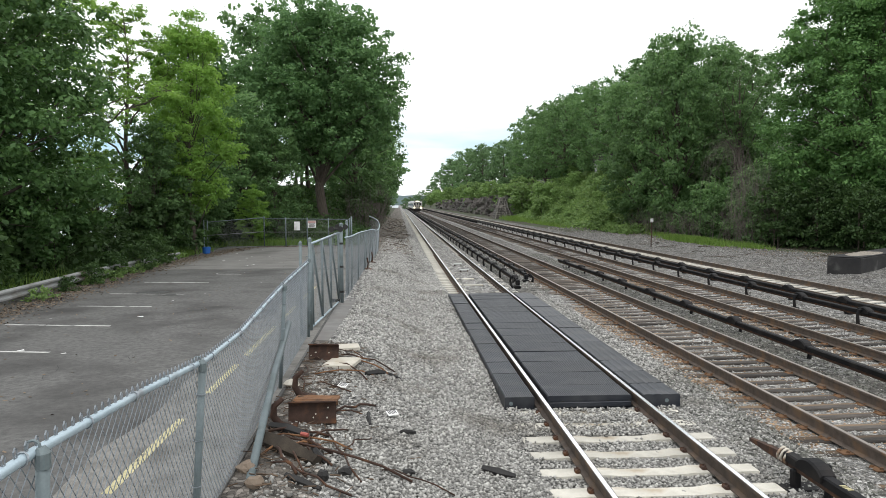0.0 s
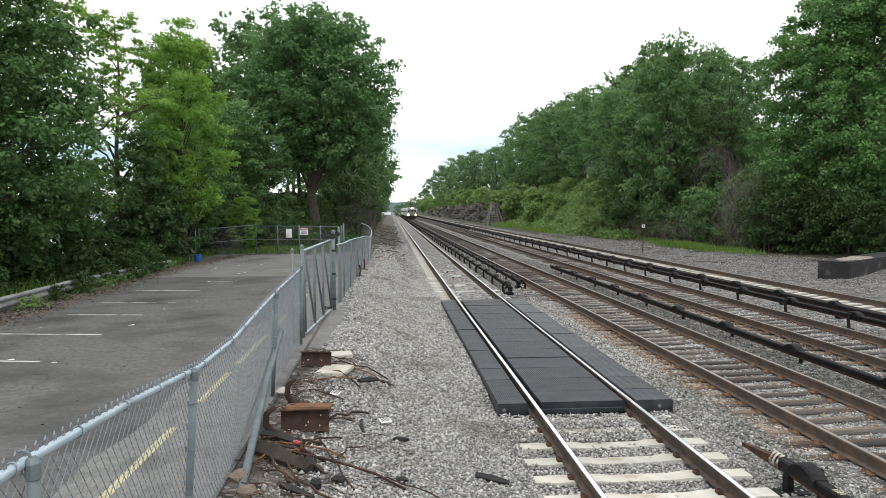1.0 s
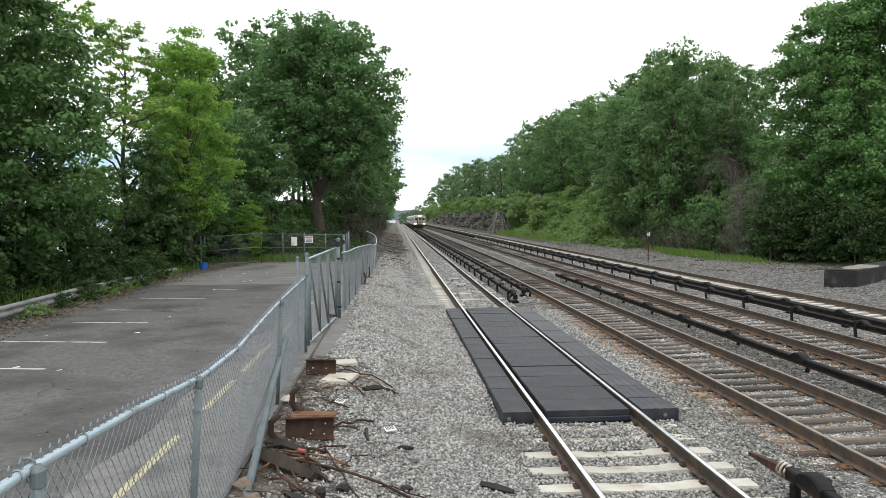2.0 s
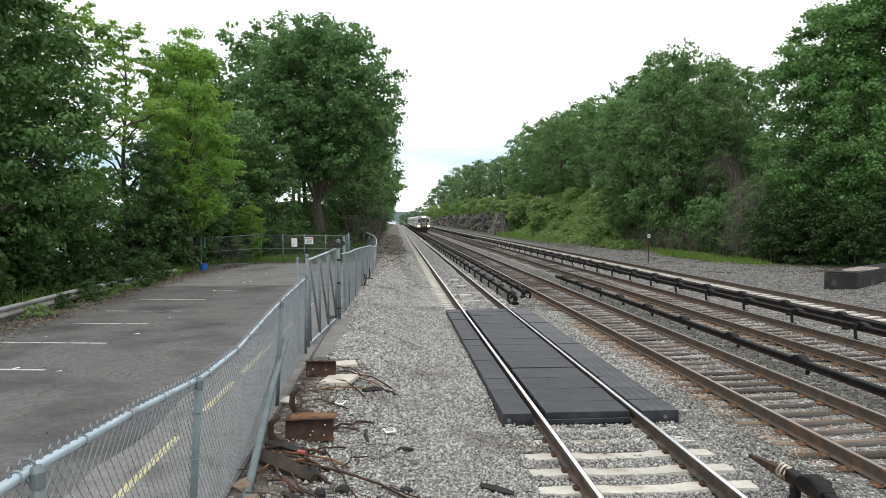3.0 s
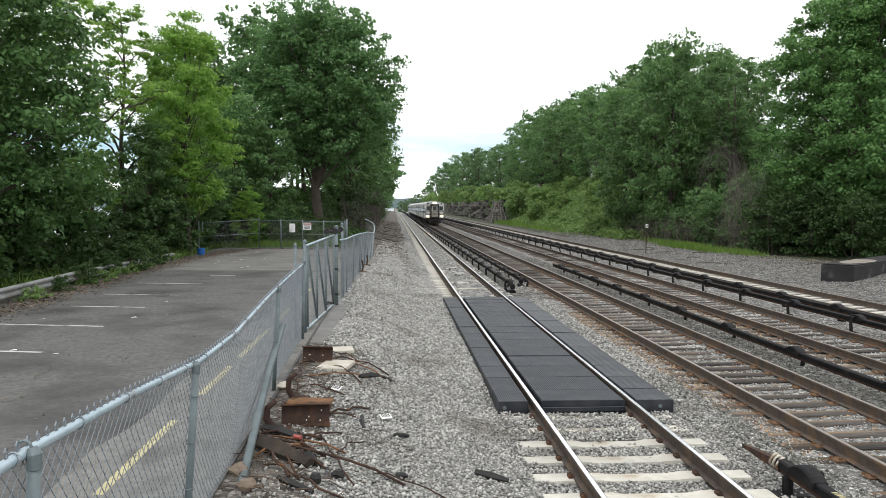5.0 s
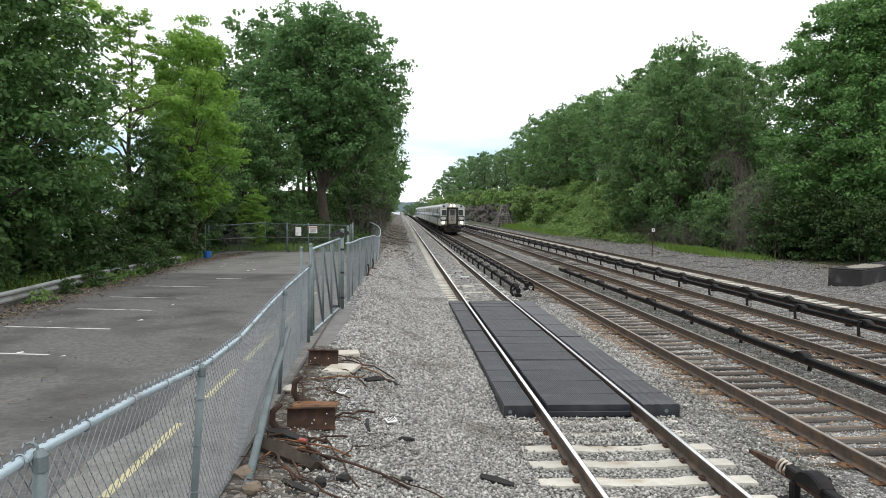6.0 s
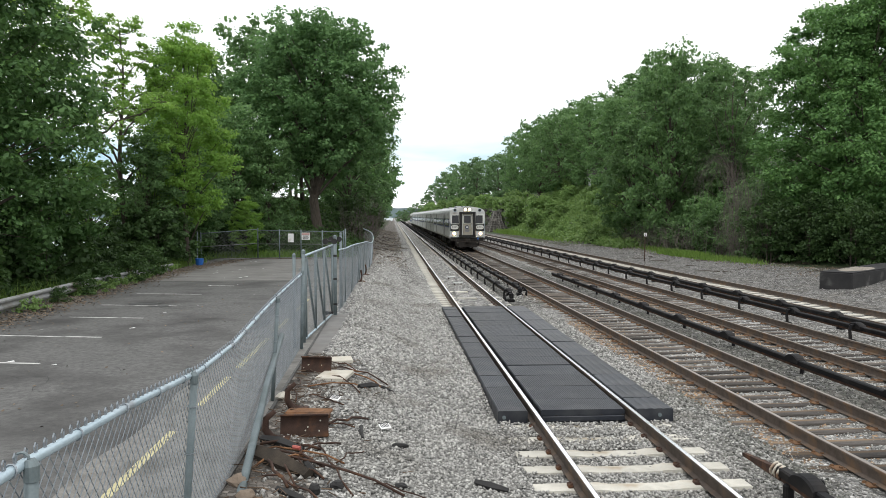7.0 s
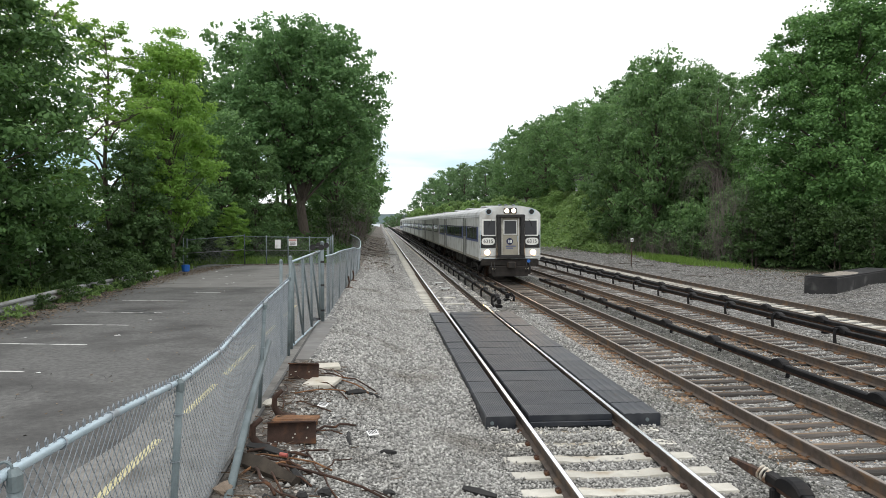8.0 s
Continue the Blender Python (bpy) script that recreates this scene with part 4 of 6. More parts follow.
def crossing_mats():
    rn = random.Random(6)

    def panel(w, length, ribs):
        sec = []
        for k in range(ribs):
            a = -w / 2 + .012 + (w - .024) * k / ribs
            d = (w - .024) / ribs
            sec += [(a, -.006), (a + d * .25, 0), (a + d * .75, 0)]
        sec = [(-w / 2, -.02)] + sec + [(w / 2 - .012, -.006), (w / 2, -.02), (w / 2, -.2), (-w / 2, -.2)]
        b = Build()
        b.prism(sec[::-1], (0, -length / 2 + .012, 0), (0, length / 2 - .012, 0))
        return fill("rubber_panel", b.v, b.f, [RUBBER])

    root = thing("crossing_mat", (TRACKS[0], 11.1, 0.004), "black ribbed rubber panels laid as a level crossing over the track", "crossing mat")
    seams = [0.0, 0.72, 1.62, 2.53, 3.44, 4.35, 5.26, 6.17, 7.08, 8.0, 8.9, 9.8, 10.7, 11.6, 12.4, 13.1]
    for cx, w, ribs in ((-1.085, 0.46, 14), (0.0, 1.30, 40), (1.125, 0.58, 4)):
        cache = {}
        for a, c in zip(seams, seams[1:]):
            k = round(c - a, 2)
            if k not in cache:
                cache[k] = panel(w, c - a, ribs)
            q = new("rubber_panel", cache[k])
            q.parent = root
            q.matrix_basis = pose(cx, (a + c) / 2, rn.uniform(-.006, .004), rn.uniform(-.5, .5), rn.uniform(-.4, .4), rn.uniform(-.15, .15))
    for x in (-1.22, -.42, .28, .62, 1.2):
        b = Build()
        b.disc((x, -.006, -.1), .03, .012, n=12)
        b.disc((x, -.012, -.1), .014, .008, n=8)
        part("bolt", b, GALV_DARK if abs(x) > 1 else BLACK, root)
    b = Build()
    b.box((0, -.012, -.13), (1.28, .03, .08), bevel=.01)
    part("end_lip", b, RUBBER, root)


crossing_mats()


def ballast_strips():
    """Stone heaped over the ties beyond the crossing, between and beside the rails."""
    rng = np.random.default_rng(44)
    for xa, xb, za in ((TRACKS[0] - .66, TRACKS[0] + .66, -.155), (TRACKS[0] + .84, TRACKS[0] + 1.32, -.17)):
        ys = np.concatenate([np.arange(24.3, 60, .3), np.arange(60, 330, 3.0)])
        xs = np.linspace(xa, xb, 7)
        b = Build()
        vs = [(x, y, za + .022 * rng.normal() - (.05 if i in (0, 6) else 0)) for y in ys for i, x in enumerate(xs)]
        b.add(vs, [(j * 7 + i, j * 7 + i + 1, j * 7 + 8 + i, j * 7 + 7 + i) for j in range(len(ys) - 1) for i in range(6)])
        tagged(part("ballast_bed", b, BALLAST), "grey crushed stone heaped between the rails", "ballast", kind="structure")


ballast_strips()


# ---- car park ----
def car_park():
    b = Build()
    b.box((-6.05, 16.0, LOT_Z - 0.05), (8.9, 61.0, 0.1))
    lot = tagged(part("car_park", b, ASPHALT), "worn dark-grey asphalt car park with faded stall lines", "car park", kind="structure")
    rn = random.Random(2)
    for y, xa, xb in ((10.3, -8.2, -6.1), (13.2, -8.4, -6.1), (16.0, -8.5, -6.12), (18.95, -8.2, -6.2), (21.5, -8.4, -6.15), (24.6, -8.4, -6.2), (27.5, -6.7, -5.8)):
        b = Build()
        n = 5
        for k in range(n):
            x0, x1 = xa + (xb - xa) * k / n, xa + (xb - xa) * (k + 1) / n - (0.03 if rn.random() < .3 else 0)
            b.box(((x0 + x1) / 2, y + .4 * (xb - (x0 + x1) / 2) / 2.3, LOT_Z + .003), (x1 - x0, .075, .004), rz=-9.5)
        part("stall_line", b, LINE, lot)
    # paler worn strip along the fence
    b, vs = Build(), []
    for k in range(60):
        y = -14.0 + 43.0 * k / 59
        vs += [(-3.05 + .28 * noise.noise(Vector((y * .6, 3, 1))) + .12 * noise.noise(Vector((y * 2.3, 1, 2))), y, LOT_Z + .0015), (-1.64, y, LOT_Z + .0015)]
    b.add(vs, [(2 * k, 2 * k + 1, 2 * k + 3, 2 * k + 2) for k in range(59)])
    part("worn_strip", b, surf("pale_worn_asphalt", (.125, .120, .110), (.225, .217, .20), 9, .92, bump=.35, fine=60, stain=(.10, .095, .085), stain_scale=1.6), lot, "paler gritty strip along the fence")
    for ya, yb in ((3.2, 5.2), (6.6, 8.9), (10.1, 11.9), (12.6, 15.6), (16.6, 18.6), (20, 23)):
        b = Build()
        b.box((-2.61, (ya + yb) / 2, LOT_Z + .003), (.095, yb - ya, .004))
        part("yellow_line", b, YELLOW, lot)
    for k in range(11):
        x, y, a = rn.uniform(-8.5, -3), rn.uniform(8, 26), rn.uniform(0, 6.28)
        pts = []
        for _ in range(14):
            pts.append((x, y))
            a += rn.uniform(-1.0, 1.0)
            x, y = min(-2, max(-9.3, x + .2 * math.cos(a))), min(29, y + .28 * math.sin(a))
        b, vs = Build(), []
        for px, py in pts:
            w = rn.uniform(.002, .005)
            vs += [(px - w, py - w, LOT_Z + .0025), (px + w, py + w, LOT_Z + .0025)]
        b.add(vs, [(2 * i, 2 * i + 1, 2 * i + 3, 2 * i + 2) for i in range(len(pts) - 1)])
        part("crack", b, BLACK, lot)
    b = Build()
    b.box((-6.2, 38.0, LOT_Z + .002), (8.4, 16.5, .006))
    part("patch", b, surf("pale_asphalt", (.125, .122, .115), (.19, .185, .175), 1.5, .9, bump=.2, stain=(.10, .098, .09), stain_scale=.5), lot, "paler stretch at the far end of the asphalt")
    for x, y, r in ((-7.2, 22.0, .5), (-6.5, 21.4, .3), (-4.8, 44, .5), (-6.8, 41, .4)):
        b = Build()
        pts = [(x + r * (1 + .9 * noise.noise(Vector((a * 2.1, x, y)))) * math.cos(a), y + .6 * r * (1 + .9 * noise.noise(Vector((a * 2.1, x, y)))) * math.sin(a), LOT_Z + .0065) for a in np.linspace(0, 6.0, 16)]
        b.add(pts, [tuple(range(16))])
        part("oil_stain", b, surf("oil_stain", (.035, .035, .035), (.06, .06, .06), 5, .6), lot)
    b = Build()
    b.box((-1.50, 16.8, LOT_Z - .06), (.52, 5.6, .1), rz=-2, bevel=.01)
    tagged(part("pavement", b, PAVE), "grey concrete slab before the gate", "pavement", kind="structure")
    # litter
    for i in range(30):
        x, y = (rn.uniform(-9.5, -6), rn.uniform(30, 44)) if i < 14 else (rn.uniform(-8, -2.4), rn.uniform(9, 32))
        b = Build()
        s = rn.uniform(.03, .09) * (1 if i < 18 else .55)
        z = LOT_Z + .012
        b.add([(x - s, y, z), (x, y - s * .8, z + s * .08), (x + s, y + .02, z), (x + .02, y + s, z + s * .12), (x, y, z + s * .05)], [(0, 1, 4), (1, 2, 4), (2, 3, 4), (3, 0, 4)])
        tagged(part("paper_scrap", b, WHITE), "crumpled white paper scrap on the asphalt", "litter", "scattered litter")
    # blue tub with a pole
    t = thing("pole_base_tub", (-10.0, 39.2, LOT_Z), "blue plastic tub holding an upright pole", "tub")
    b = Build()
    b.tube([(0, 0, 0), (0, 0, .05), (0, 0, .33), (0, 0, .36)], [.17, .19, .21, .21], 16)
    part("tub", b, BLUE_TUB, t, smooth=False)
    b = Build()
    b.tube([(-.1, 0, .3), (-.1, 0, 1.75)], .025, 8)
    part("pole", b, GALV_DARK, t)


car_park()


def guardrail():
    g = thing("guardrail", (0, 0, 0), "grey corrugated steel guardrail half lost in weeds", "guardrail")
    pts = [(-9.35, 9.0), (-9.6, 14.0), (-9.85, 19.0), (-10.1, 24.0), (-10.3, 29.0), (-10.3, 35.5)]
    sec = [(0, .0), (.05, .05), (.05, .09), (.0, .14), (.0, .17), (.05, .22), (.05, .26), (0, .31)]
    b = Build()
    n = len(sec)
    vs = [(x + sx + d, y, LOT_Z + .15 + z - .12 * step(24, 34, y)) for d in (0, -.012) for x, y in pts for sx, z in sec]
    m = len(pts)
    fs = []
    for s in range(2):
        for i in range(m - 1):
            for k in range(n - 1):
                q = (s * m * n + i * n + k, s * m * n + i * n + k + 1, s * m * n + (i + 1) * n + k + 1, s * m * n + (i + 1) * n + k)
                fs.append(q if s else q[::-1])
    b.add(vs, fs)
    part("beam", b, surf("dull_zinc", (.20, .205, .20), (.31, .315, .31), 3, .65, .3, .1, stain=(.13, .11, .085)), g)
    for y in np.arange(9.5, 34, 1.9 * 2):
        x = float(np.interp(y, [p[1] for p in pts], [p[0] for p in pts]))
        b = Build()
        b.box((x - .1, y, LOT_Z + .05), (.12, .1, .6), bevel=.01)
        part("post", b, DARK_RUST if int(y) % 3 == 0 else GALV_DARK, g)


guardrail()


def leaf_litter():
    rng = np.random.default_rng(31)
    n = 12000
    y = 12 + 33 * rng.random(n)
    x = np.interp(y, [9, 19, 29, 36, 45], [-9.1, -9.5, -10.0, -9.9, -9.0]) + .1 + rng.normal(size=n) * .42
    k = rng.random(n) < .12
    x[k], y[k] = -8.6 + 5.4 * rng.random(k.sum()), 44.9 + rng.normal(size=k.sum()) * .25
    v = leaf_cloud(np.stack([x, y, np.full(n, LOT_Z + .03)], 1), np.full(n, .02), 1, .06, rng, up=2.5)
    k2 = 700
    v = np.concatenate([v, leaf_cloud(np.stack([-9.5 + 7.6 * rng.random(k2), 6 + 38 * rng.random(k2), np.full(k2, LOT_Z + .012)], 1), np.full(k2, .01), 1, .05, rng, up=3)])
    m = 5000
    x, y = 19.5 + 5.5 * rng.random(m) ** .6, 34 + 40 * rng.random(m)
    z = np.array([ground_z(a, c) for a, c in zip(x, y)]) + .03
    v = np.concatenate([v, leaf_cloud(np.stack([x, y, z], 1), np.full(m, .02), 1, .10, rng, up=2.5)])
    tagged(leaf_object("leaf_litter", v, surf("dead_brown_leaves", (.08, .06, .042), (.20, .155, .11), 5, .9, island=.4, bump=0)), "brown dead leaves along the asphalt edge", "leaf litter", kind="stuff")
    # litter on the dirt bank beside the far track
    m = 3500
    y = 40 + 90 * rng.random(m)
    x = -3.2 + 4.0 * rng.random(m)
    z = np.array([ground_z(a, c) for a, c in zip(x, y)]) + .03
    v = leaf_cloud(np.stack([x, y, z], 1), np.full(m, .03), 1, .14, rng, up=2.0)
    tagged(leaf_object("bank_litter", v, surf("dirt_bank_litter", (.06, .05, .04), (.23, .19, .15), 5, .95, island=.5, bump=0)), "brown litter and bark on the dirt bank", "litter", kind="stuff")
    rn = random.Random(77)
    for i in range(15):
        y0, x0, a = rn.uniform(56, 110), rn.uniform(-2.6, .4), rn.uniform(-.9, .9) + (math.pi / 2 if i % 3 else 0)
        n, ln = 6, rn.uniform(1.0, 3.2)
        pts = []
        for k in range(n):
            px, py = x0 + ln * (k / n - .5) * math.cos(a) + rn.uniform(-.06, .06), y0 + ln * (k / n - .5) * math.sin(a) + rn.uniform(-.06, .06)
            pts.append((px, py, ground_z(px, py) + .03 + rn.uniform(0, .05)))
        b = Build()
        b.tube(pts, [.036 * (1 - .13 * k) for k in range(n)], 6)
        tagged(part("fallen_branch", b, BARK), "dark fallen branch lying on the dirt bank", "branch", "fallen branches")
    # weeds round the guardrail
    c = []
    for _ in range(260):
        yy = 10.5 + 25 * rng.random()
        if math.sin(yy * 1.3) + math.sin(yy * 0.47 + 1) < -0.3:
            continue
        xx = float(np.interp(yy, [9, 19, 29, 36], [-9.3, -9.8, -10.25, -10.3])) + rng.normal() * .22 + .08
        c.append((xx, yy, LOT_Z + .06 + .26 * rng.random() ** 1.6))
    v = leaf_cloud(c, np.full(len(c), .17), 26, .085, rng, rim=.2)
    v[:, 2] = np.maximum(v[:, 2], LOT_Z + .01)
    tagged(leaf_object("weeds", v, VINE), "straggling olive-green weeds along the guardrail", "weeds", kind="stuff")


leaf_litter()


# ---- chain-link fences ----
def mesh_panel(name, at, length, parent, wire=0.0018, mat=None, pitch=0.085, sub=7, knuckles=False, tall=1.4):
    """Two sets of slanting wires; at(s, h) gives the place s metres along and h (0 to 1) up."""
    b = Build()
    n = int(length / pitch)
    extra = int(tall / pitch)
    for fam in (0, 1):
        for i in range(-extra, n + extra):
            pts = []
            for k in range(sub):
                h = k / (sub - 1)
                s = i * pitch + (h if fam else 1 - h) * tall
                if -.001 <= s <= length + .001:
                    pts.append(Vector(at(s, h)) + Vector((.0022 * (1 if fam else -1), 0, 0)))
            if len(pts) > 1:
                b.tube(pts, wire, 3, cap=False)
    if knuckles:
        for i in range(n):
            p = Vector(at(i * pitch, 1))
            b.tube([p + Vector((0, -.004, -.01)), p + Vector((0, -.010, .022)), p + Vector((0, .002, .036)), p + Vector((0, .016, .026)), p + Vector((0, .012, -.01))], wire * 1.1, 4, cap=False)
    return part(name, b, mat or WIRE, parent)


def runner(rows):
    """rows of base x, y, z and top x, y, z: a function of the length along the base and the height."""
    base, top = np.array([r[:3] for r in rows], float), np.array([r[3:] for r in rows], float)
    d = np.concatenate([[0], np.cumsum(np.linalg.norm(np.diff(base[:, :2], axis=0), axis=1))])

    def at(s, h):
        p0 = [np.interp(s, d, base[:, i]) for i in range(3)]
        p1 = [np.interp(s, d, top[:, i]) for i in range(3)]
        return tuple(a + (c - a) * h for a, c in zip(p0, p1))
    return at, float(d[-1])


def smooth_rows(rows, n=28):
    a = np.array(rows, float)
    t, u = np.linspace(0, 1, len(a)), np.linspace(0, 1, n)
    out = np.stack([np.interp(u, t, a[:, i]) for i in range(a.shape[1])], 1)
    for _ in range(2):
        out[1:-1] = (out[:-2] + 2 * out[1:-1] + out[2:]) / 4
    return [tuple(r) for r in out]


def near_fence():
    f = thing("chain_link_fence", (0, 0, 0), "sagging galvanised chain-link fence along the car park edge", "fence")
    Z = LOT_Z - .02
    rows = [(-1.50, 0.6, Z, -1.42, 0.6, 2.05), (-1.52, 2.9, Z, -1.44, 2.9, 2.03), (-1.56, 4.2, Z, -1.46, 4.2, 1.94), (-1.60, 5.8, Z, -1.49, 5.75, 1.80),
            (-1.62, 7.2, Z, -1.52, 7.1, 1.77), (-1.68, 9.0, Z, -1.58, 9.0, 1.83), (-1.74, 10.9, Z, -1.64, 10.9, 1.87), (-1.80, 14.5, Z, -1.76, 14.5, 1.88)]
    at, length = runner(rows)
    mesh_panel("wire_mesh", at, length, f, wire=0.003, knuckles=True, sub=9, tall=1.45)
    b = Build()
    b.tube([at(s, .985) for s in np.linspace(0, length, 60)], .022, 10)
    part("top_rail", b, GALV, f, smooth=True)
    for y, bx, tx, zt in ((0.7, -1.5, -1.42, 2.0), (2.95, -1.52, -1.44, 1.98), (5.5, -1.60, -1.49, 1.785), (10.3, -1.72, -1.62, 1.82), (14.3, -1.80, -1.76, 1.9)):
        b = Build()
        b.tube([(bx + .036, y, Z - .2), (tx + .036, y, zt)], .027, 12)
        p = part("post", b, GALV_DARK, f, smooth=True)
        b = Build()
        b.tube([(tx + .036, y, zt - .04), (tx + .036, y, zt + .02), (tx + .03, y, zt + .045)], [.030, .030, .018], 12)
        c = [(tx + .027 * math.cos(a), y, zt + .045 + .027 * math.sin(a)) for a in np.linspace(0, 6.28, 13)]
        b.tube(c, .006, 6, cap=False)
        part("loop_cap", b, GALV_DARK, p)
        for h in (.35, .6, .85):
            b = Build()
            x = bx + .036 + (tx - bx) * h
            zz = Z + (zt - Z) * h
            b.tube([(x + .036 * math.cos(a), y + .036 * math.sin(a), zz) for a in np.linspace(0, 6.28, 11)], .004, 4, cap=False)
            part("tie_wire", b, WIRE, p)
    for s in np.arange(.4, length, .62):
        b = Build()
        c = Vector(at(s, .985))
        b.tube([c + Vector((.026 * math.cos(a), .01 * math.sin(a), .026 * math.sin(a))) for a in np.linspace(0, 6.28, 11)], .0045, 4, cap=False)
        part("rail_tie", b, WIRE, f)
    b = Build()
    b.tube([(-1.64, 11.0, 1.22), (-1.60, 9.5, .86), (-1.42, 6.8, Z - .05)], .042, 12)
    part("brace", b, GALV_DARK, f, "leaning grey pipe brace", True)
    return f


def gate():
    g = thing("fence_gate", (0, 0, 0), "closed chain-link gate with slanting pipe braces", "gate")
    p0, p1 = Vector((-1.78, 15.2, 0)), Vector((-1.55, 19.1, 0))
    z0, z1 = LOT_Z + .06, 2.17

    def at(s, h):
        p = p0.lerp(p1, s / 3.907)
        return (p.x, p.y, z0 + (z1 + .06 * s / 3.9 - z0) * h)
    mesh_panel("wire_mesh", at, 3.907, g, sub=3, tall=1.7)
    b = Build()
    b.tube([at(0, 1), at(3.9, 1)], .024, 8)
    part("top_rail", b, GALV, g, smooth=True)
    b = Build()
    b.tube([at(0, 0), at(3.9, 0)], .024, 8)
    part("bottom_rail", b, GALV, g, smooth=True)
    for s in (0.05, 1.25, 2.5, 3.85):
        b = Build()
        b.tube([at(s, 0), at(s, 1)], .026, 8)
        part("upright", b, GALV_DARK, g, smooth=True)
    for a, c in ((0.1, 1.2), (1.3, 2.45), (2.55, 3.8)):
        b = Build()
        b.tube([at(a, .97), at(c, .03)], .026, 8)
        part("diagonal_brace", b, GALV_DARK, g, smooth=True)
    for x, y, zt, r in ((-1.90, 14.4, 2.2, .030), (-1.80, 15.05, 2.24, .037), (-1.50, 19.3, 2.42, .046), (-1.47, 21.0, 2.45, .038)):
        b = Build()
        b.tube([(x, y, LOT_Z - .2), (x, y, zt)], r, 12)
        p = part("gate_post", b, GALV_DARK, g, smooth=True)
        b = Build()
        b.tube([(x, y, zt - .02), (x, y, zt + .03), (x, y, zt + .06)], [r * 1.15, r * 1.12, r * .4], 12)
        part("cap", b, GALV_DARK, p)
        if r > .04:
            for zz in (zt - .5, zt - 1.1, LOT_Z + .25):
                b = Build()
                b.tube([(x, y, zz), (x, y, zz + .05)], r * 1.1, 12)
                part("hinge_band", b, BLACK, p)
    for y in (18.9, 20.6):
        b = Build()
        b.box((-1.58, y, 2.33), (.26, .14, .06), bevel=.015)
        b.disc((-1.70, y - .1, 2.33), .075, .06, n=10)
        b.disc((-1.48, y - .1, 2.33), .075, .06, n=10)
        part("roller", b, BLACK, g, "black gate roller")
    b = Build()
    b.box((-1.62, 18.9, LOT_Z + .1), (.2, .1, .06), bevel=.01)
    b.disc((-1.68, 18.85, LOT_Z + .1), .05, .06, n=10)
    part("bottom_latch", b, BLACK, g)


def far_fence():
    f = thing("chain_link_fence", (0, 0, 0), "buckled chain-link fence leaning over the gravel shoulder", "fence")
    Z = LOT_Z - .03
    rows = smooth_rows([(-1.46, 19.6, Z, -1.43, 19.7, 2.08), (-1.44, 22, Z, -1.42, 22, 2.0), (-1.42, 25, Z, -1.36, 25, 2.0), (-1.40, 28.5, Z, -1.30, 28.5, 1.92),
                        (-1.35, 31.5, Z, -1.24, 31.5, 1.86), (-1.30, 34, Z, -1.18, 34, 1.80), (-1.22, 37, Z, -1.12, 37.5, 1.60), (-1.15, 40, Z, -1.08, 41, 1.62), (-1.3, 43.5, Z, -1.2, 44, 2.0), (-1.9, 44.8, Z, -1.8, 45.2, 2.2)])
    at, length = runner(rows)
    mesh_panel("wire_mesh", at, length, f, wire=.0019, sub=5, tall=1.5, pitch=.1)
    b = Build()
    b.tube([at(s, 1) for s in np.linspace(0, length, 40)], .023, 8)
    part("top_rail", b, GALV, f, smooth=True)
    for s in (2.6, 5.6, 9.2, 10.2, 12.6, 14.5, 17.5, 21.0):
        b = Build()
        q0, q1 = at(s, 0), at(s, .98)
        b.tube([(q0[0], q0[1], q0[2] - .2), q1], .023, 8)
        part("post", b, GALV_DARK, f, smooth=True)
    for s in (9.6, 12.9):
        b = Build()
        q0 = at(s, .0)
        b.tube([(q0[0] + .10, q0[1], q0[2] - .05), (q0[0] + .15, q0[1] + .04, q0[2] + .22), (q0[0] + .12, q0[1], q0[2] + .46)], [.04, .028, .034], 7)
        b.box((q0[0] + .15, q0[1], q0[2]), (.25, .4, .08), rz=20, bevel=.02)
        part("stub_footing", b, DARK_RUST, f, "rusty iron stub at the fence foot")


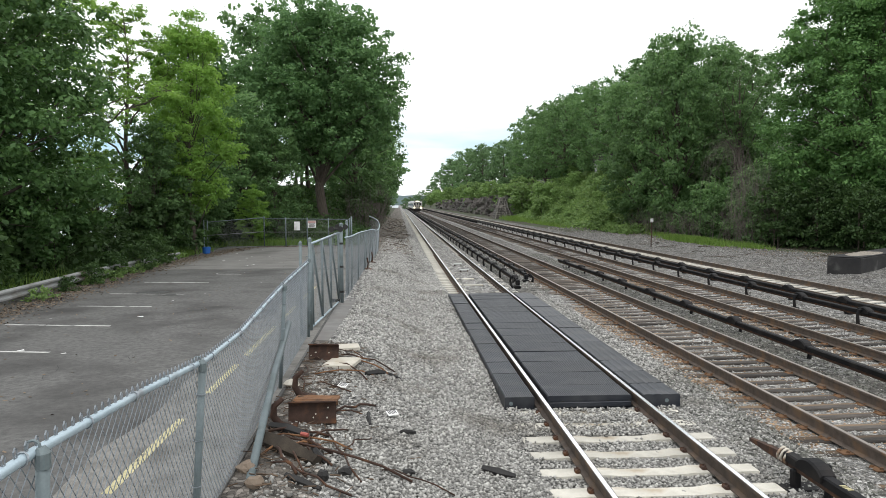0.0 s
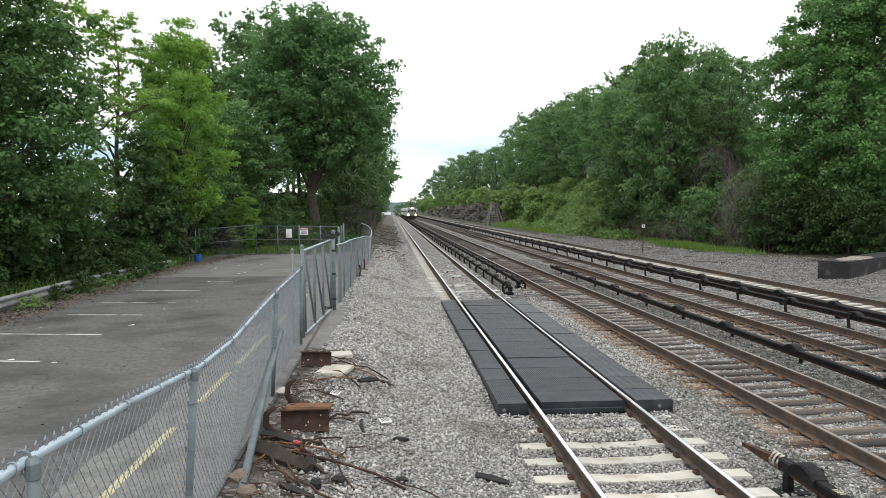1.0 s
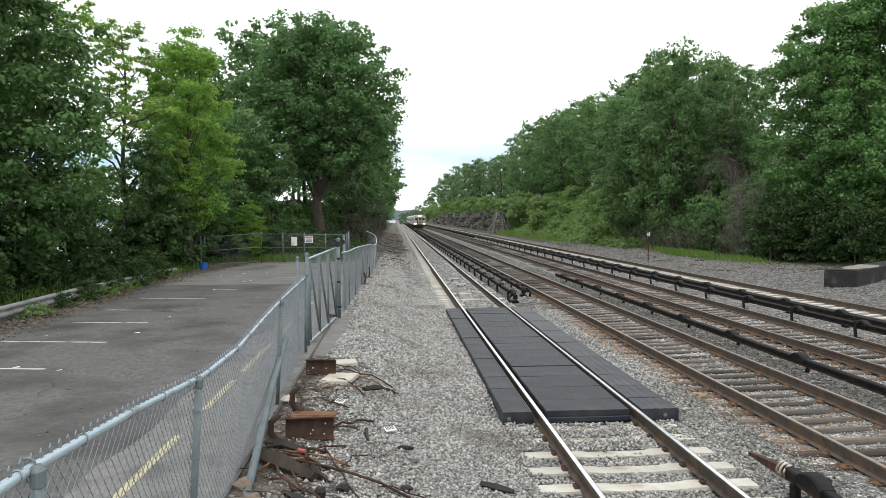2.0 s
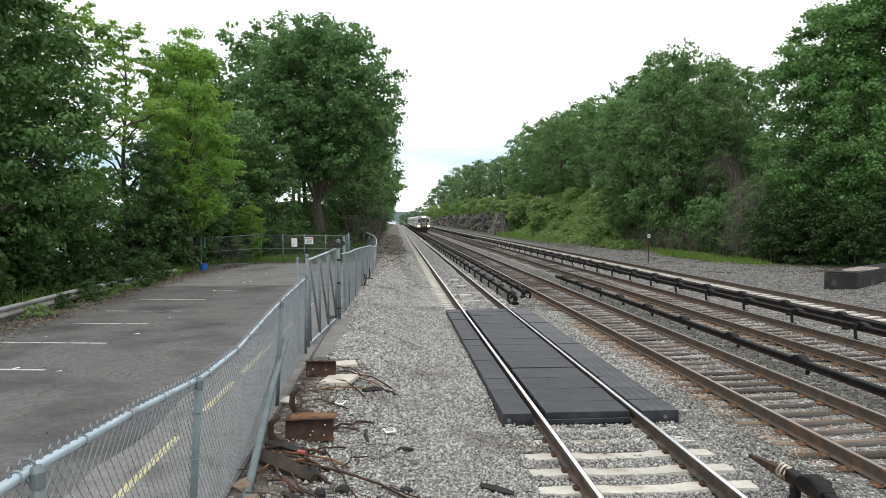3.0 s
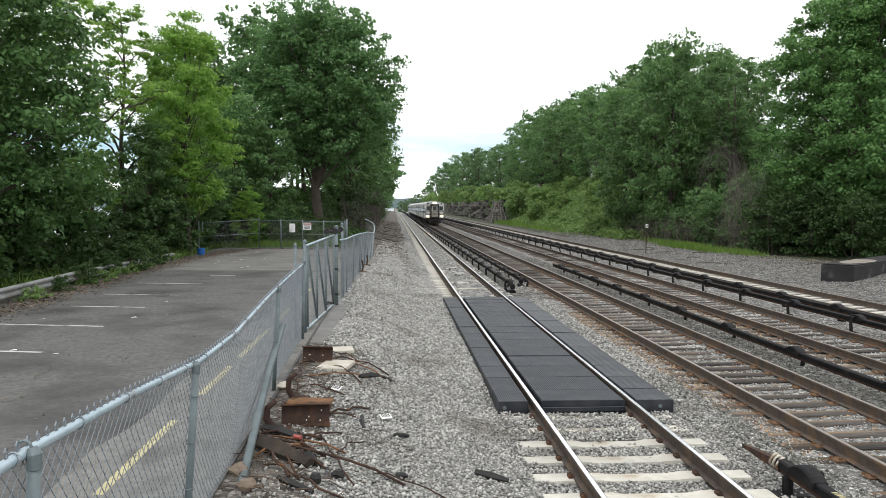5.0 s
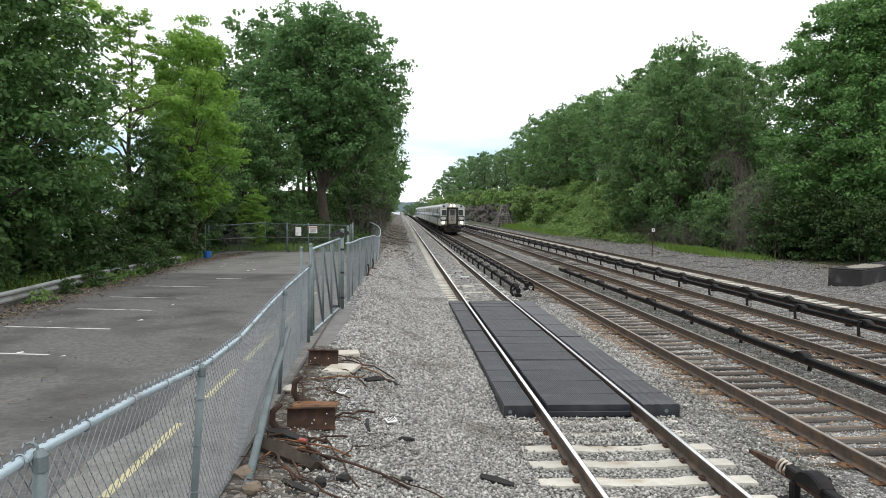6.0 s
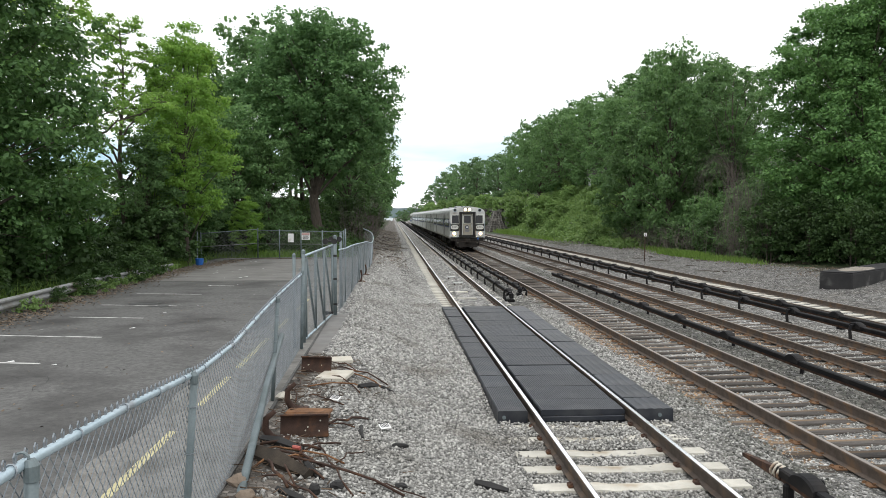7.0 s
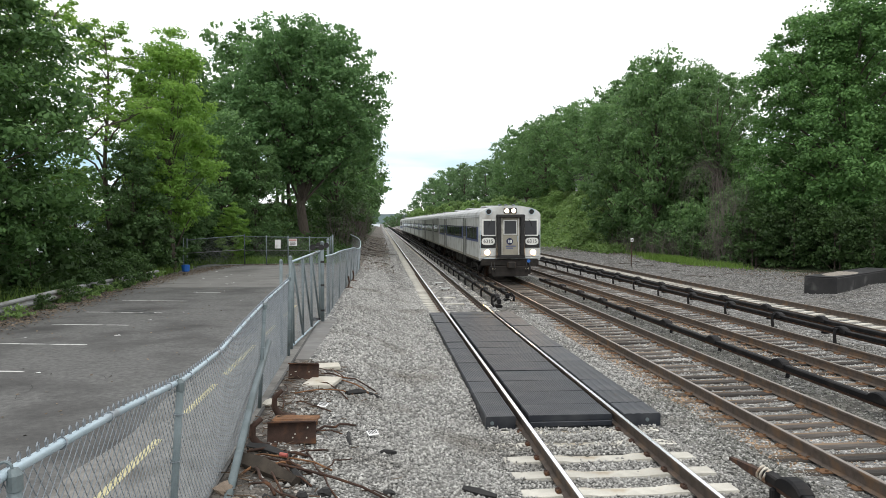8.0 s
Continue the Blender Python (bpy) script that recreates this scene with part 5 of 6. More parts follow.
def back_fence():
    f = thing("chain_link_fence", (0, 0, 0), "old grey chain-link fence closing the far end of the car park", "fence")
    Z = LOT_Z
    for rows in ([(-10.75, 42.5, Z, -10.75, 42.5, 2.0), (-8.05, 45.0, Z, -8.05, 45.0, 2.18)], [(-8.05, 45.0, Z, -8.05, 45.0, 2.12), (-3.0, 45.3, Z, -3.0, 45.3, 2.02)]):
        at, length = runner(rows)
        mesh_panel("wire_mesh", at, length, f, wire=.0024, mat=GREY_WIRE, sub=2, tall=1.6)
        for h in (.995, .52, .03):
            b = Build()
            b.tube([at(0, h), at(length, h)], .026 if h > .9 else .02, 6)
            part("fence_rail", b, GREY_WIRE if h < .9 else GALV_DARK, f, smooth=True)
        for s in np.linspace(0, length, 2 if rows[0][1] < 44 else 5):
            q = at(s, 0)
            b = Build()
            b.tube([(q[0], q[1] - .03, q[2] - .1), (q[0], q[1] - .03, at(s, 1)[2] + .08)], .036, 8)
            part("post", b, GALV_DARK, f, smooth=True)
    b = Build()
    b.tube([(-2.88, 45.1, Z - .2), (-2.88, 45.1, 2.2)], .05, 8)
    part("end_post", b, GALV_DARK, f, smooth=True)
    s = thing("warning_sign", (-6.1, 44.93, 1.66), "blank white sign plate wired to the fence", "sign")
    b = Build()
    b.box((0, 0, 0), (.34, .012, .52), bevel=.004)
    part("sign_plate", b, WHITE, s)
    s = thing("warning_sign", (-5.22, 44.93, 1.76), "white sign with a red header and unreadable lines", "sign")
    b = Build()
    b.box((0, 0, 0), (.48, .012, .42), bevel=.004)
    pl = part("sign_plate", b, WHITE, s)
    b = Build()
    b.box((0, -.009, .13), (.44, .006, .10))
    part("red_header", b, surf("sun_faded_red", (.42, .23, .21), (.52, .31, .28), 6, .6), pl)
    b = Build()
    for k in range(4):
        b.box((0, -.009, .03 - .055 * k), (.36 - .05 * (k % 2), .006, .022))
    part("text_bars", b, BLACK, pl)


near_fence()
gate()
far_fence()
back_fence()


# ---- train: a cab car, four coaches and a locomotive, front at y = 0, length towards +y ----
def car_shell(root, length, body, roof, y0=0.0):
    side = [(-1.53, 1.02), (-1.54, 1.2), (-1.54, 3.16), (1.54, 3.16), (1.54, 1.2), (1.53, 1.02)]
    b = Build()
    b.prism(side, (0, y0, 0), (0, length, 0))
    sh = part("body", b, body, root)
    b = Build()
    arc = [(-1.54, 3.16), (-1.53, 3.30), (-1.46, 3.44), (-1.30, 3.56), (-1.0, 3.67), (-.5, 3.75), (0, 3.77), (.5, 3.75), (1.0, 3.67), (1.30, 3.56), (1.46, 3.44), (1.53, 3.30), (1.54, 3.16)]
    b.prism(arc, (0, y0, 0), (0, length, 0))
    part("roof", b, roof, root)
    return sh


def running_gear(root, length):
    for yc in (4.2, length - 4.0):
        b = Build()
        for e in (-1, 1):
            b.box((e * 1.08, yc, .58), (.2, 3.4, .26), bevel=.05)
            b.box((e * 1.1, yc, .86), (.28, 1.0, .3), bevel=.05)
            for d in (-1.3, 1.3):
                b.box((e * 1.12, yc + d, .5), (.26, .4, .36), bevel=.05)
        b.box((0, yc, .62), (2.0, .7, .3), bevel=.05)
        t = part("truck", b, UNDER, root)
        for d in (-1.3, 1.3):
            for e in (-1, 1):
                b = Build()
                b.disc((e * .7525 - .065, yc + d, .43), .43, .13, axis="x", n=20)
                b.disc((e * .7525 - .085 * (e < 0) + (-.05 if e > 0 else 0), yc + d, .43), .46, .04, axis="x", n=20)
                part("wheel", b, DARK_RUST, t)
    rn = random.Random(5)
    y = 7.2
    while y < length - 7.6:
        w = rn.uniform(.9, 2.2)
        b = Build()
        b.box((rn.choice((-.62, .62, -.62)), y + w / 2, .74), (1.5, w, rn.uniform(.45, .62)), bevel=.04)
        part("equipment_box", b, UNDER, root)
        y += w + rn.uniform(.15, .7)
    b = Build()
    b.box((0, length / 2, .97), (2.9, length - .8, .12))
    part("underframe", b, UNDER, root)


def side_fittings(root, length, stripe, doors=(6.3, 19.2)):
    """Blue band, windows with frames, dark door leaves and lower sill on both sides."""
    for e in (-1, 1):
        x = e * 1.545
        edges = [0.35] + [q for d in doors for q in (d - .72, d + .72)] + [length - .35]
        for a, c in zip(edges[::2], edges[1::2]):
            if stripe:
                b = Build()
                b.box((x, (a + c) / 2, 2.33), (.012, c - a, .76))
                band = part("stripe", b, BLUE, root)
            n = max(1, int((c - a - .7) / 1.42))
            for k in range(n):
                y = (a + c) / 2 + (k - (n - 1) / 2) * 1.42
                b = Build()
                b.box((x + e * .008, y, 2.38), (.016, 1.28, .66), bevel=.006)
                w = part("window_frame", b, BLACK, root)
                b = Build()
                b.box((x + e * .018, y, 2.38), (.01, 1.16, .54), bevel=.003)
                part("pane", b, GLASS, w)
        for d in doors:
            b = Build()
            b.box((x - e * .004, d, 2.08), (.03, 1.32, 2.06), bevel=.01)
            q = part("door", b, STAINLESS, root)
            for s in (-.7, .7):
                b = Build()
                b.box((x + e * .012, d + s, 2.1), (.02, .12, 2.16), bevel=.004)
                part("door_post", b, BLACK, q)
            for s in (-.3, .3):
                b = Build()
                b.box((x + e * .014, d + s, 2.42), (.012, .4, .6), bevel=.003)
                part("door_pane", b, GLASS, q)
        b = Build()
        b.box((x, length / 2, 1.09), (.02, length - .4, .12), bevel=.004)
        part("sill", b, BEIGE, root)
        b = Build()
        b.box((x - e * .01, length / 2, 3.19), (.04, length - .2, .05), bevel=.01)
        part("gutter", b, ROOF, root)


def coach(name, label, stripe, body, roof=None):
    root = thing(name, (TRACKS[1], 0, 0), label, "train car", "cars of the train")
    L = 25.45
    car_shell(root, L, body, roof or ROOF)
    side_fittings(root, L, stripe)
    running_gear(root, L)
    for y in (0, L):
        e = -1 if y == 0 else 1
        b = Build()
        b.box((0, y + e * .12, 2.15), (1.2, .26, 2.2), bevel=.03)
        part("diaphragm", b, BLACK, root)
        b = Build()
        b.box((0, y + e * .15, .8), (.25, .5, .25), bevel=.04)
        part("coupler", b, UNDER, root)
    for y in (5, 12.7, 20.4):
        b = Build()
        b.box((0, y, 3.79), (1.3, 2.2, .1), bevel=.03)
        part("roof_vent", b, ROOF, root)
    return root


def text_mesh(body, size):
    cu = bpy.data.curves.new("number_text", "FONT")
    cu.body, cu.size, cu.extrude, cu.offset, cu.align_x, cu.align_y = body, size, 0.004, 0.0, "CENTER", "CENTER"
    tmp = bpy.data.objects.new("number_text", cu)
    scene.collection.objects.link(tmp)
    me = bpy.data.meshes.new_from_object(tmp.evaluated_get(bpy.context.evaluated_depsgraph_get()))
    bpy.data.objects.remove(tmp)
    me.materials.clear()
    me.materials.append(BLACK)
    return me


def cab_front(root):
    """The blunt cab end: door in a black frame, two windows, number boards, lamps, pilot."""
    b = Build()
    arc = [(-1.54, 1.14), (-1.54, 3.30), (-1.47, 3.44), (-1.30, 3.56), (-1.0, 3.67), (-.5, 3.75), (0, 3.77), (.5, 3.75), (1.0, 3.67), (1.30, 3.56), (1.47, 3.44), (1.54, 3.30), (1.54, 1.14)]
    b.prism(arc, (0, -.10, 0), (0, 0, 0))
    inner = [(x * .985, z if z < 1.2 else 1.14 + (z - 1.14) * .992) for x, z in arc]
    b.prism(inner, (0, -.125, 0), (0, -.1, 0))
    face = part("cab_face", b, CABWHITE, root, "dusty silver-white cab end")
    # black collar round the end door
    b = Build()
    for e in (-1, 1):
        b.box((e * .60, -.24, 2.28), (.20, .25, 2.06), bevel=.03)
    b.box((0, -.24, 3.24), (1.42, .27, .16), bevel=.03)
    b.box((0, -.22, 1.23), (1.46, .2, .16), bevel=.02)
    part("door_collar", b, BLACK, root, "black rubber collar round the end door")
    b = Build()
    b.box((0, -.15, 2.25), (.96, .06, 1.94), bevel=.015)
    door = part("end_door", b, BEIGE, root, "dirty beige steel end door")
    for s in (-.42, .42):
        b = Build()
        b.box((s, -.19, 2.25), (.035, .03, 1.9), bevel=.008)
        part("door_strip", b, PLATE, door)
    b = Build()
    b.box((0, -.19, 2.68), (.70, .03, .74), bevel=.02)
    wf = part("window_frame", b, PLATE, door)
    b = Build()
    b.box((0, -.208, 2.68), (.60, .012, .64), bevel=.03)
    part("pane", b, GLASS, wf)
    b = Build()
    b.disc((-.03, -.184, 1.98), .17, .006, n=24)
    part("round_emblem", b, surf("navy_paint", (0.012, 0.017, 0.05), (0.02, 0.027, 0.07), 4, 0.5), door, "round dark-blue emblem")
    b = Build()
    b.box((-.07, -.19, 1.98), (.05, .006, .14))
    b.box((.0, -.19, 1.98), (.03, .006, .14))
    b.box((.05, -.19, 1.98), (.05, .006, .14))
    part("emblem_bars", b, PLATE, door)
    b = Build()
    b.box((.02, -.182, 1.74), (.5, .006, .05))
    b.box((-.03, -.182, 1.64), (.34, .006, .05))
    part("text_bars", b, BLUE, door)
    b = Build()
    b.box((.36, -.2, 2.1), (.03, .05, .3), bevel=.01)
    part("door_handle", b, GALV, door)
    for e in (-1, 1):
        b = Build()
        b.box((e * 1.04, -.135, 2.66), (.74, .03, .84), bevel=.06)
        wf = part("window_frame", b, PLATE, root)
        b = Build()
        b.box((e * 1.04, -.155, 2.66), (.60, .015, .70), bevel=.05)
        part("pane", b, GLASS, wf)
        b = Build()
        b.tube([(e * .92, -.18, 3.06), (e * 1.0, -.19, 2.98), (e * (1.02 + .1), -.19, 2.72)], .014, 6)
        part("wiper", b, BLACK, wf)
        b = Build()
        b.box((e * 1.12, -.128, 1.98), (.80, .012, .66), bevel=.004)
        board = part("number_board", b, BLACK, root)
        b = Build()
        c = [(.33 * math.copysign(abs(math.cos(a)) ** .6, math.cos(a)), .18 * math.copysign(abs(math.sin(a)) ** .7, math.sin(a))) for a in np.linspace(0, 2 * math.pi, 28, endpoint=False)]
        b.prism([(e * 1.10 + x, 1.98 + z) for x, z in c], (0, -.15, 0), (0, -.13, 0))
        plate = part("number_plate", b, PLATE, board, "off-white oval number plate")
        t = new("number_text", text_mesh("6315", .25))
        t.parent = board
        t.matrix_basis = pose(e * 1.10, -.16, 1.98, 90, 0, 0)
        # ditch lamp in a pale housing
        b = Build()
        b.box((e * 1.12, -.135, 1.42), (.78, .04, .40), bevel=.03)
        h = part("lamp_housing", b, CABWHITE, root)
        # added amber disc imitates the glow round the ditch lamp
        b = Build()
        b.disc((e * 1.15, -.155, 1.43), .155, -.03, n=20)
        part("lamp_lens", b, LAMP_GLOW, h, "amber disc standing in for the glow round the lamp")
        b = Build()
        b.disc((e * 1.15, -.186, 1.43), .10, -.01, n=18)
        part("ditch_lamp", b, DITCH, h, "lit amber-white ditch lamp")
        b = Build()
        b.disc((e * 1.08, -.125, 3.46), .16, -.03, n=20)
        m = part("marker_ring", b, GALV, root)
        b = Build()
        b.disc((e * 1.08, -.155, 3.46), .12, -.015, n=18)
        b.disc((e * 1.08, -.17, 3.46), .05, -.01, n=12)
        part("marker_lamp", b, BLACK, m, "dark unlit marker lamp")
        b = Build()
        b.tube([(e * .78, -.14, 1.16), (e * .78, -.24, 1.14), (e * 1.36, -.24, 1.14), (e * 1.36, -.14, 1.16)], .02, 6)
        part("step_bar", b, GALV, root)
        b = Build()
        b.tube([(e * 1.50, -.12, 1.3), (e * 1.50, -.18, 1.35), (e * 1.50, -.18, 2.5), (e * 1.50, -.12, 2.55)], .015, 6)
        part("grab_rail", b, GALV, root)
        b = Build()
        b.tube([(e * .8, -.2, .95), (e * .82, -.3, .7), (e * .75, -.22, .45)], .03, 7)
        b.tube([(e * .95, -.2, .95), (e * .98, -.32, .72), (e * .9, -.25, .5)], .03, 7)
        part("hose", b, BLACK, root)
        b = Build()
        b.disc((e * .80, -.22, .62), .05, -.06, n=10)
        b.disc((e * .92, -.22, .62), .05, -.06, n=10)
        part("hose_coupling", b, BEIGE, root)
    b = Build()
    b.box((0, -.14, 3.50), (.66, .05, .26), bevel=.03)
    h = part("headlamp_housing", b, BLACK, root)
    for e in (-1, 1):
        # the same added glow disc behind each headlamp
        b = Build()
        b.disc((e * .17, -.165, 3.50), .115, -.006, n=18)
        part("lamp_lens", b, LAMP_GLOW, h, "amber disc standing in for the glow round the lamp")
        b = Build()
        b.disc((e * .17, -.172, 3.50), .08, -.012, n=18)
        part("headlamp", b, HEAD, h, "lit round headlamp")
    b = Build()
    b.box((0, .05, .92), (2.9, .4, .34), bevel=.05)
    b.box((0, -.02, .55), (2.1, .3, .45), bevel=.06)
    b.add([(-1.0, -.15, .62), (1.0, -.15, .62), (.88, -.2, .24), (-.88, -.2, .24), (-1.0, .1, .62), (1.0, .1, .62), (.88, .05, .24), (-.88, .05, .24)],
          [(0, 1, 2, 3), (7, 6, 5, 4), (0, 4, 5, 1), (3, 2, 6, 7), (0, 3, 7, 4), (1, 5, 6, 2)])
    part("pilot", b, UNDER, root, "sooty pilot beam")
    b = Build()
    b.box((0, -.3, .82), (.3, .7, .26), bevel=.06)
    b.box((0, -.62, .82), (.42, .2, .36), bevel=.06)
    part("coupler", b, UNDER, root)
    b = Build()
    b.disc((.92, -.2, 1.0), .085, -.04, n=16)
    part("jumper_cap", b, BLUE_TUB, root, "bright blue round jumper cover")
    b = Build()
    for x in (-.4, -.1, .3):
        b.box((x, .6, 3.80), (.1, .5, .1), bevel=.02)
    b.tube([(.5, .5, 3.74), (.5, .5, 3.9)], .012, 5)
    part("horn", b, GALV_DARK, root)


def build_train():
    cab = coach("cab_car", "silver commuter cab car with a blue stripe and lit headlamps", True, CABWHITE)
    for ch in [c for c in cab.children if c.name.startswith(("diaphragm", "coupler")) and min(v.co.y for v in c.data.vertices) < 1]:
        bpy.data.objects.remove(ch)
    cab_front(cab)
    plain = coach("passenger_coach", "dull grey steel commuter coach without a stripe", False, STAINLESS)
    striped = coach("passenger_coach", "silver commuter coach with a blue window stripe", True, CABWHITE)
    more = [copy_thing(striped, pose(TRACKS[1], 0, 0)) for _ in range(2)]
    loco = thing("locomotive", (TRACKS[1], 0, 0), "silver-white diesel locomotive pushing at the rear", "locomotive")
    car_shell(loco, 20.5, CABWHITE, ROOF)
    running_gear(loco, 20.5)
    for e in (-1, 1):
        b = Build()
        b.box((e * 1.546, 10.2, 1.7), (.012, 19.6, .5))
        part("stripe", b, BLUE, loco)
        for y in (4, 8, 12, 16):
            b = Build()
            b.box((e * 1.55, y, 2.6), (.03, 2.4, .8), bevel=.01)
            part("grille", b, UNDER, loco)
    b = Build()
    b.box((0, 12, 3.85), (1.6, 5, .24), bevel=.06)
    part("fan_hatch", b, ROOF, loco)
    return [cab, plain, striped, *more, loco]


TRAIN = build_train()


# ---- things along the line ----
def stone_pier():
    rn = random.Random(9)
    p = thing("stone_pier", (19.8, 143.0, -0.2), "tapered old stone pier beside the rock cut", "stone pier")
    b, core = Build(), Build()
    for c in range(9):
        z0, k = .44 * c, 1 - .08 * c
        wx, wy = 1.45 * k, 2.2 * k
        for e in (-1, 1):
            n = 4
            for i in range(n):
                x = -wx + 2 * wx * (i + .5) / n + rn.uniform(-.06, .06)
                b.box((x, e * wy, z0 + .22), (2 * wx / n - .05, .4 + rn.uniform(-.06, .06), .41), bevel=.04)
            for i in range(4):
                y = -wy + 2 * wy * (i + .5) / 4
                b.box((e * wx, y, z0 + .22), (.4 + rn.uniform(-.06, .06), 2 * wy / 4 - .05, .41), bevel=.04)
        core.box((0, 0, z0 + .22), (2 * wx + .30, 2 * wy + .30, .44))
    part("stonework", b, STONEWORK, p)
    part("mortar", core, surf("pale_old_mortar", (.20, .19, .17), (.36, .345, .32), 5, .95, bump=.3, stain=(.09, .085, .075), stain_scale=1.2), p, "pale mortar in the joints")
    b = Build()
    b.box((2.15, .3, 2.0), (.95, 1.6, 4.4), bevel=.05)
    part("buttress", b, PAVE, p, "plain grey concrete buttress")
    b = Build()
    b.box((0, 0, 4.05), (1.1, 1.6, .2), bevel=.04)
    part("capstone", b, STONEWORK, p)


def rock_cut():
    b = Build()
    ys, zs = np.concatenate([np.arange(146, 220, .7), np.arange(220, 420, 2.0)]), np.linspace(-.5, 4.4, 13)
    vs = []
    for y in ys:
        for z in zs:
            d = noise.noise(Vector((y * .22, z * .5, 1))) * 1.7 + noise.noise(Vector((y * .8, z * 1.1, 7))) * .8 + noise.noise(Vector((y * 2.1, z * 2.6, 3))) * .55
            vs.append((20.3 + .30 * max(z, 0) + d, y, z))
    n = len(zs)
    for j in range(len(ys)):
        vs.append((26.0, ys[j], 5.2))
    fs = [(j * n + i, (j + 1) * n + i, (j + 1) * n + i + 1, j * n + i + 1) for j in range(len(ys) - 1) for i in range(n - 1)]
    k = len(ys) * n
    fs += [(j * n + n - 1, (j + 1) * n + n - 1, k + j + 1, k + j) for j in range(len(ys) - 1)]
    b.add(vs, fs)
    tagged(part("rock_face", b, ROCK), "dark broken rock cut beside the tracks", "rock face", kind="structure")


def concrete_block():
    c = thing("concrete_box", (18.75, 29.2, -.3), "low black-stained concrete box with rubble on its lid", "concrete box", rz=39)
    b = Build()
    b.box((4.0, .65, .45), (8.0, 1.3, .9), bevel=.04)
    part("box_body", b, BLOCKMAT, c)
    b = Build()
    b.box((4.0, .65, .915), (7.98, 1.28, .04), bevel=.012)
    part("lid", b, BLOCKMAT, c)
    b = Build()
    vs, n = [(2.4, .65, 1.03)], 16
    vs += [(2.4 + 1.7 * math.cos(a) * (1 + .2 * noise.noise(Vector((a, 1, 1)))), .65 + .55 * math.sin(a), .937) for a in np.linspace(0, 2 * math.pi, n, endpoint=False)]
    b.add(vs, [(0, i + 1, (i + 1) % n + 1) for i in range(n)])
    rn = random.Random(3)
    for _ in range(40):
        a, r = rn.uniform(0, 6.28), rn.uniform(0, 1.2)
        b.box((2.4 + r * math.cos(a), .65 + .38 * r * math.sin(a), .94 + .08 * (1 - r / 1.3)), (rn.uniform(.05, .13),) * 2 + (.05,), rz=rn.uniform(0, 90), bevel=.02)
    part("rubble", b, surf("pale_rubble", (.17, .15, .125), (.30, .27, .23), 4, .95, bump=.4), c)


def track_sensors():
    for x, y, w in ((2.87, 36.7, .40), (2.91, 33.5, .42)):
        t = thing("track_sensor", (x, y, -.16), "small off-white box on two feet between the rails", "track sensor", "sensors between the rails")
        b = Build()
        b.box((0, 0, .105), (w, .13, .06), bevel=.012)
        part("housing", b, CABWHITE, t)
        for e in (-1, 1):
            b = Build()
            b.box((e * w * .36, 0, .035), (.06, .09, .08), bevel=.006)
            part("foot", b, DARK_RUST, t)


def marker_post():
    p = thing("marker_post", (17.2, 50.0, -.2), "small white sign on a thin dark post beside the track", "marker post")
    b = Build()
    b.tube([(0, 0, 0), (.03, 0, 2.05)], .032, 8)
    part("post", b, DARK_RUST, p)
    b = Build()
    b.box((.03, -.04, 1.88), (.19, .015, .24), bevel=.004)
    q = part("sign_plate", b, WHITE, p)
    b = Build()
    b.box((.03, -.052, 1.92), (.07, .008, .05))
    b.box((.03, -.052, 1.83), (.09, .008, .05))
    part("text_bars", b, BLACK, q)


def hillside_house():
    h = thing("house", (33.5, 110.0, 6.0), "grey clapboard house half hidden by trees on the hill", "house", rz=-12)
    b = Build()
    for s, c in (((8, .2, 3), (0, -3, 1.5)), ((8, .2, 3), (0, 3, 1.5)), ((.2, 6, 3), (-4, 0, 1.5)), ((.2, 6, 3), (4, 0, 1.5))):
        b.box(c, s)
    part("wall", b, HOUSE, h)
    b = Build()
    b.add([(-4.4, -3.4, 2.9), (4.4, -3.4, 2.9), (4.4, 0, 4.2), (-4.4, 0, 4.2), (-4.4, 3.4, 2.9), (4.4, 3.4, 2.9)], [(0, 1, 2, 3), (3, 2, 5, 4), (0, 3, 4), (1, 5, 2), (0, 4, 5, 1)])
    part("roof", b, UNDER, h)
    for x in (-2.6, -1.2, .4, 2.0):
        b = Build()
        b.box((x, -3.12, 1.6), (.85, .06, 1.5), bevel=.01)
        w = part("window_frame", b, WHITE, h)
        b = Build()
        b.box((x, -3.155, 1.6), (.68, .02, 1.3), bevel=.01)
        part("pane", b, GLASS, w)


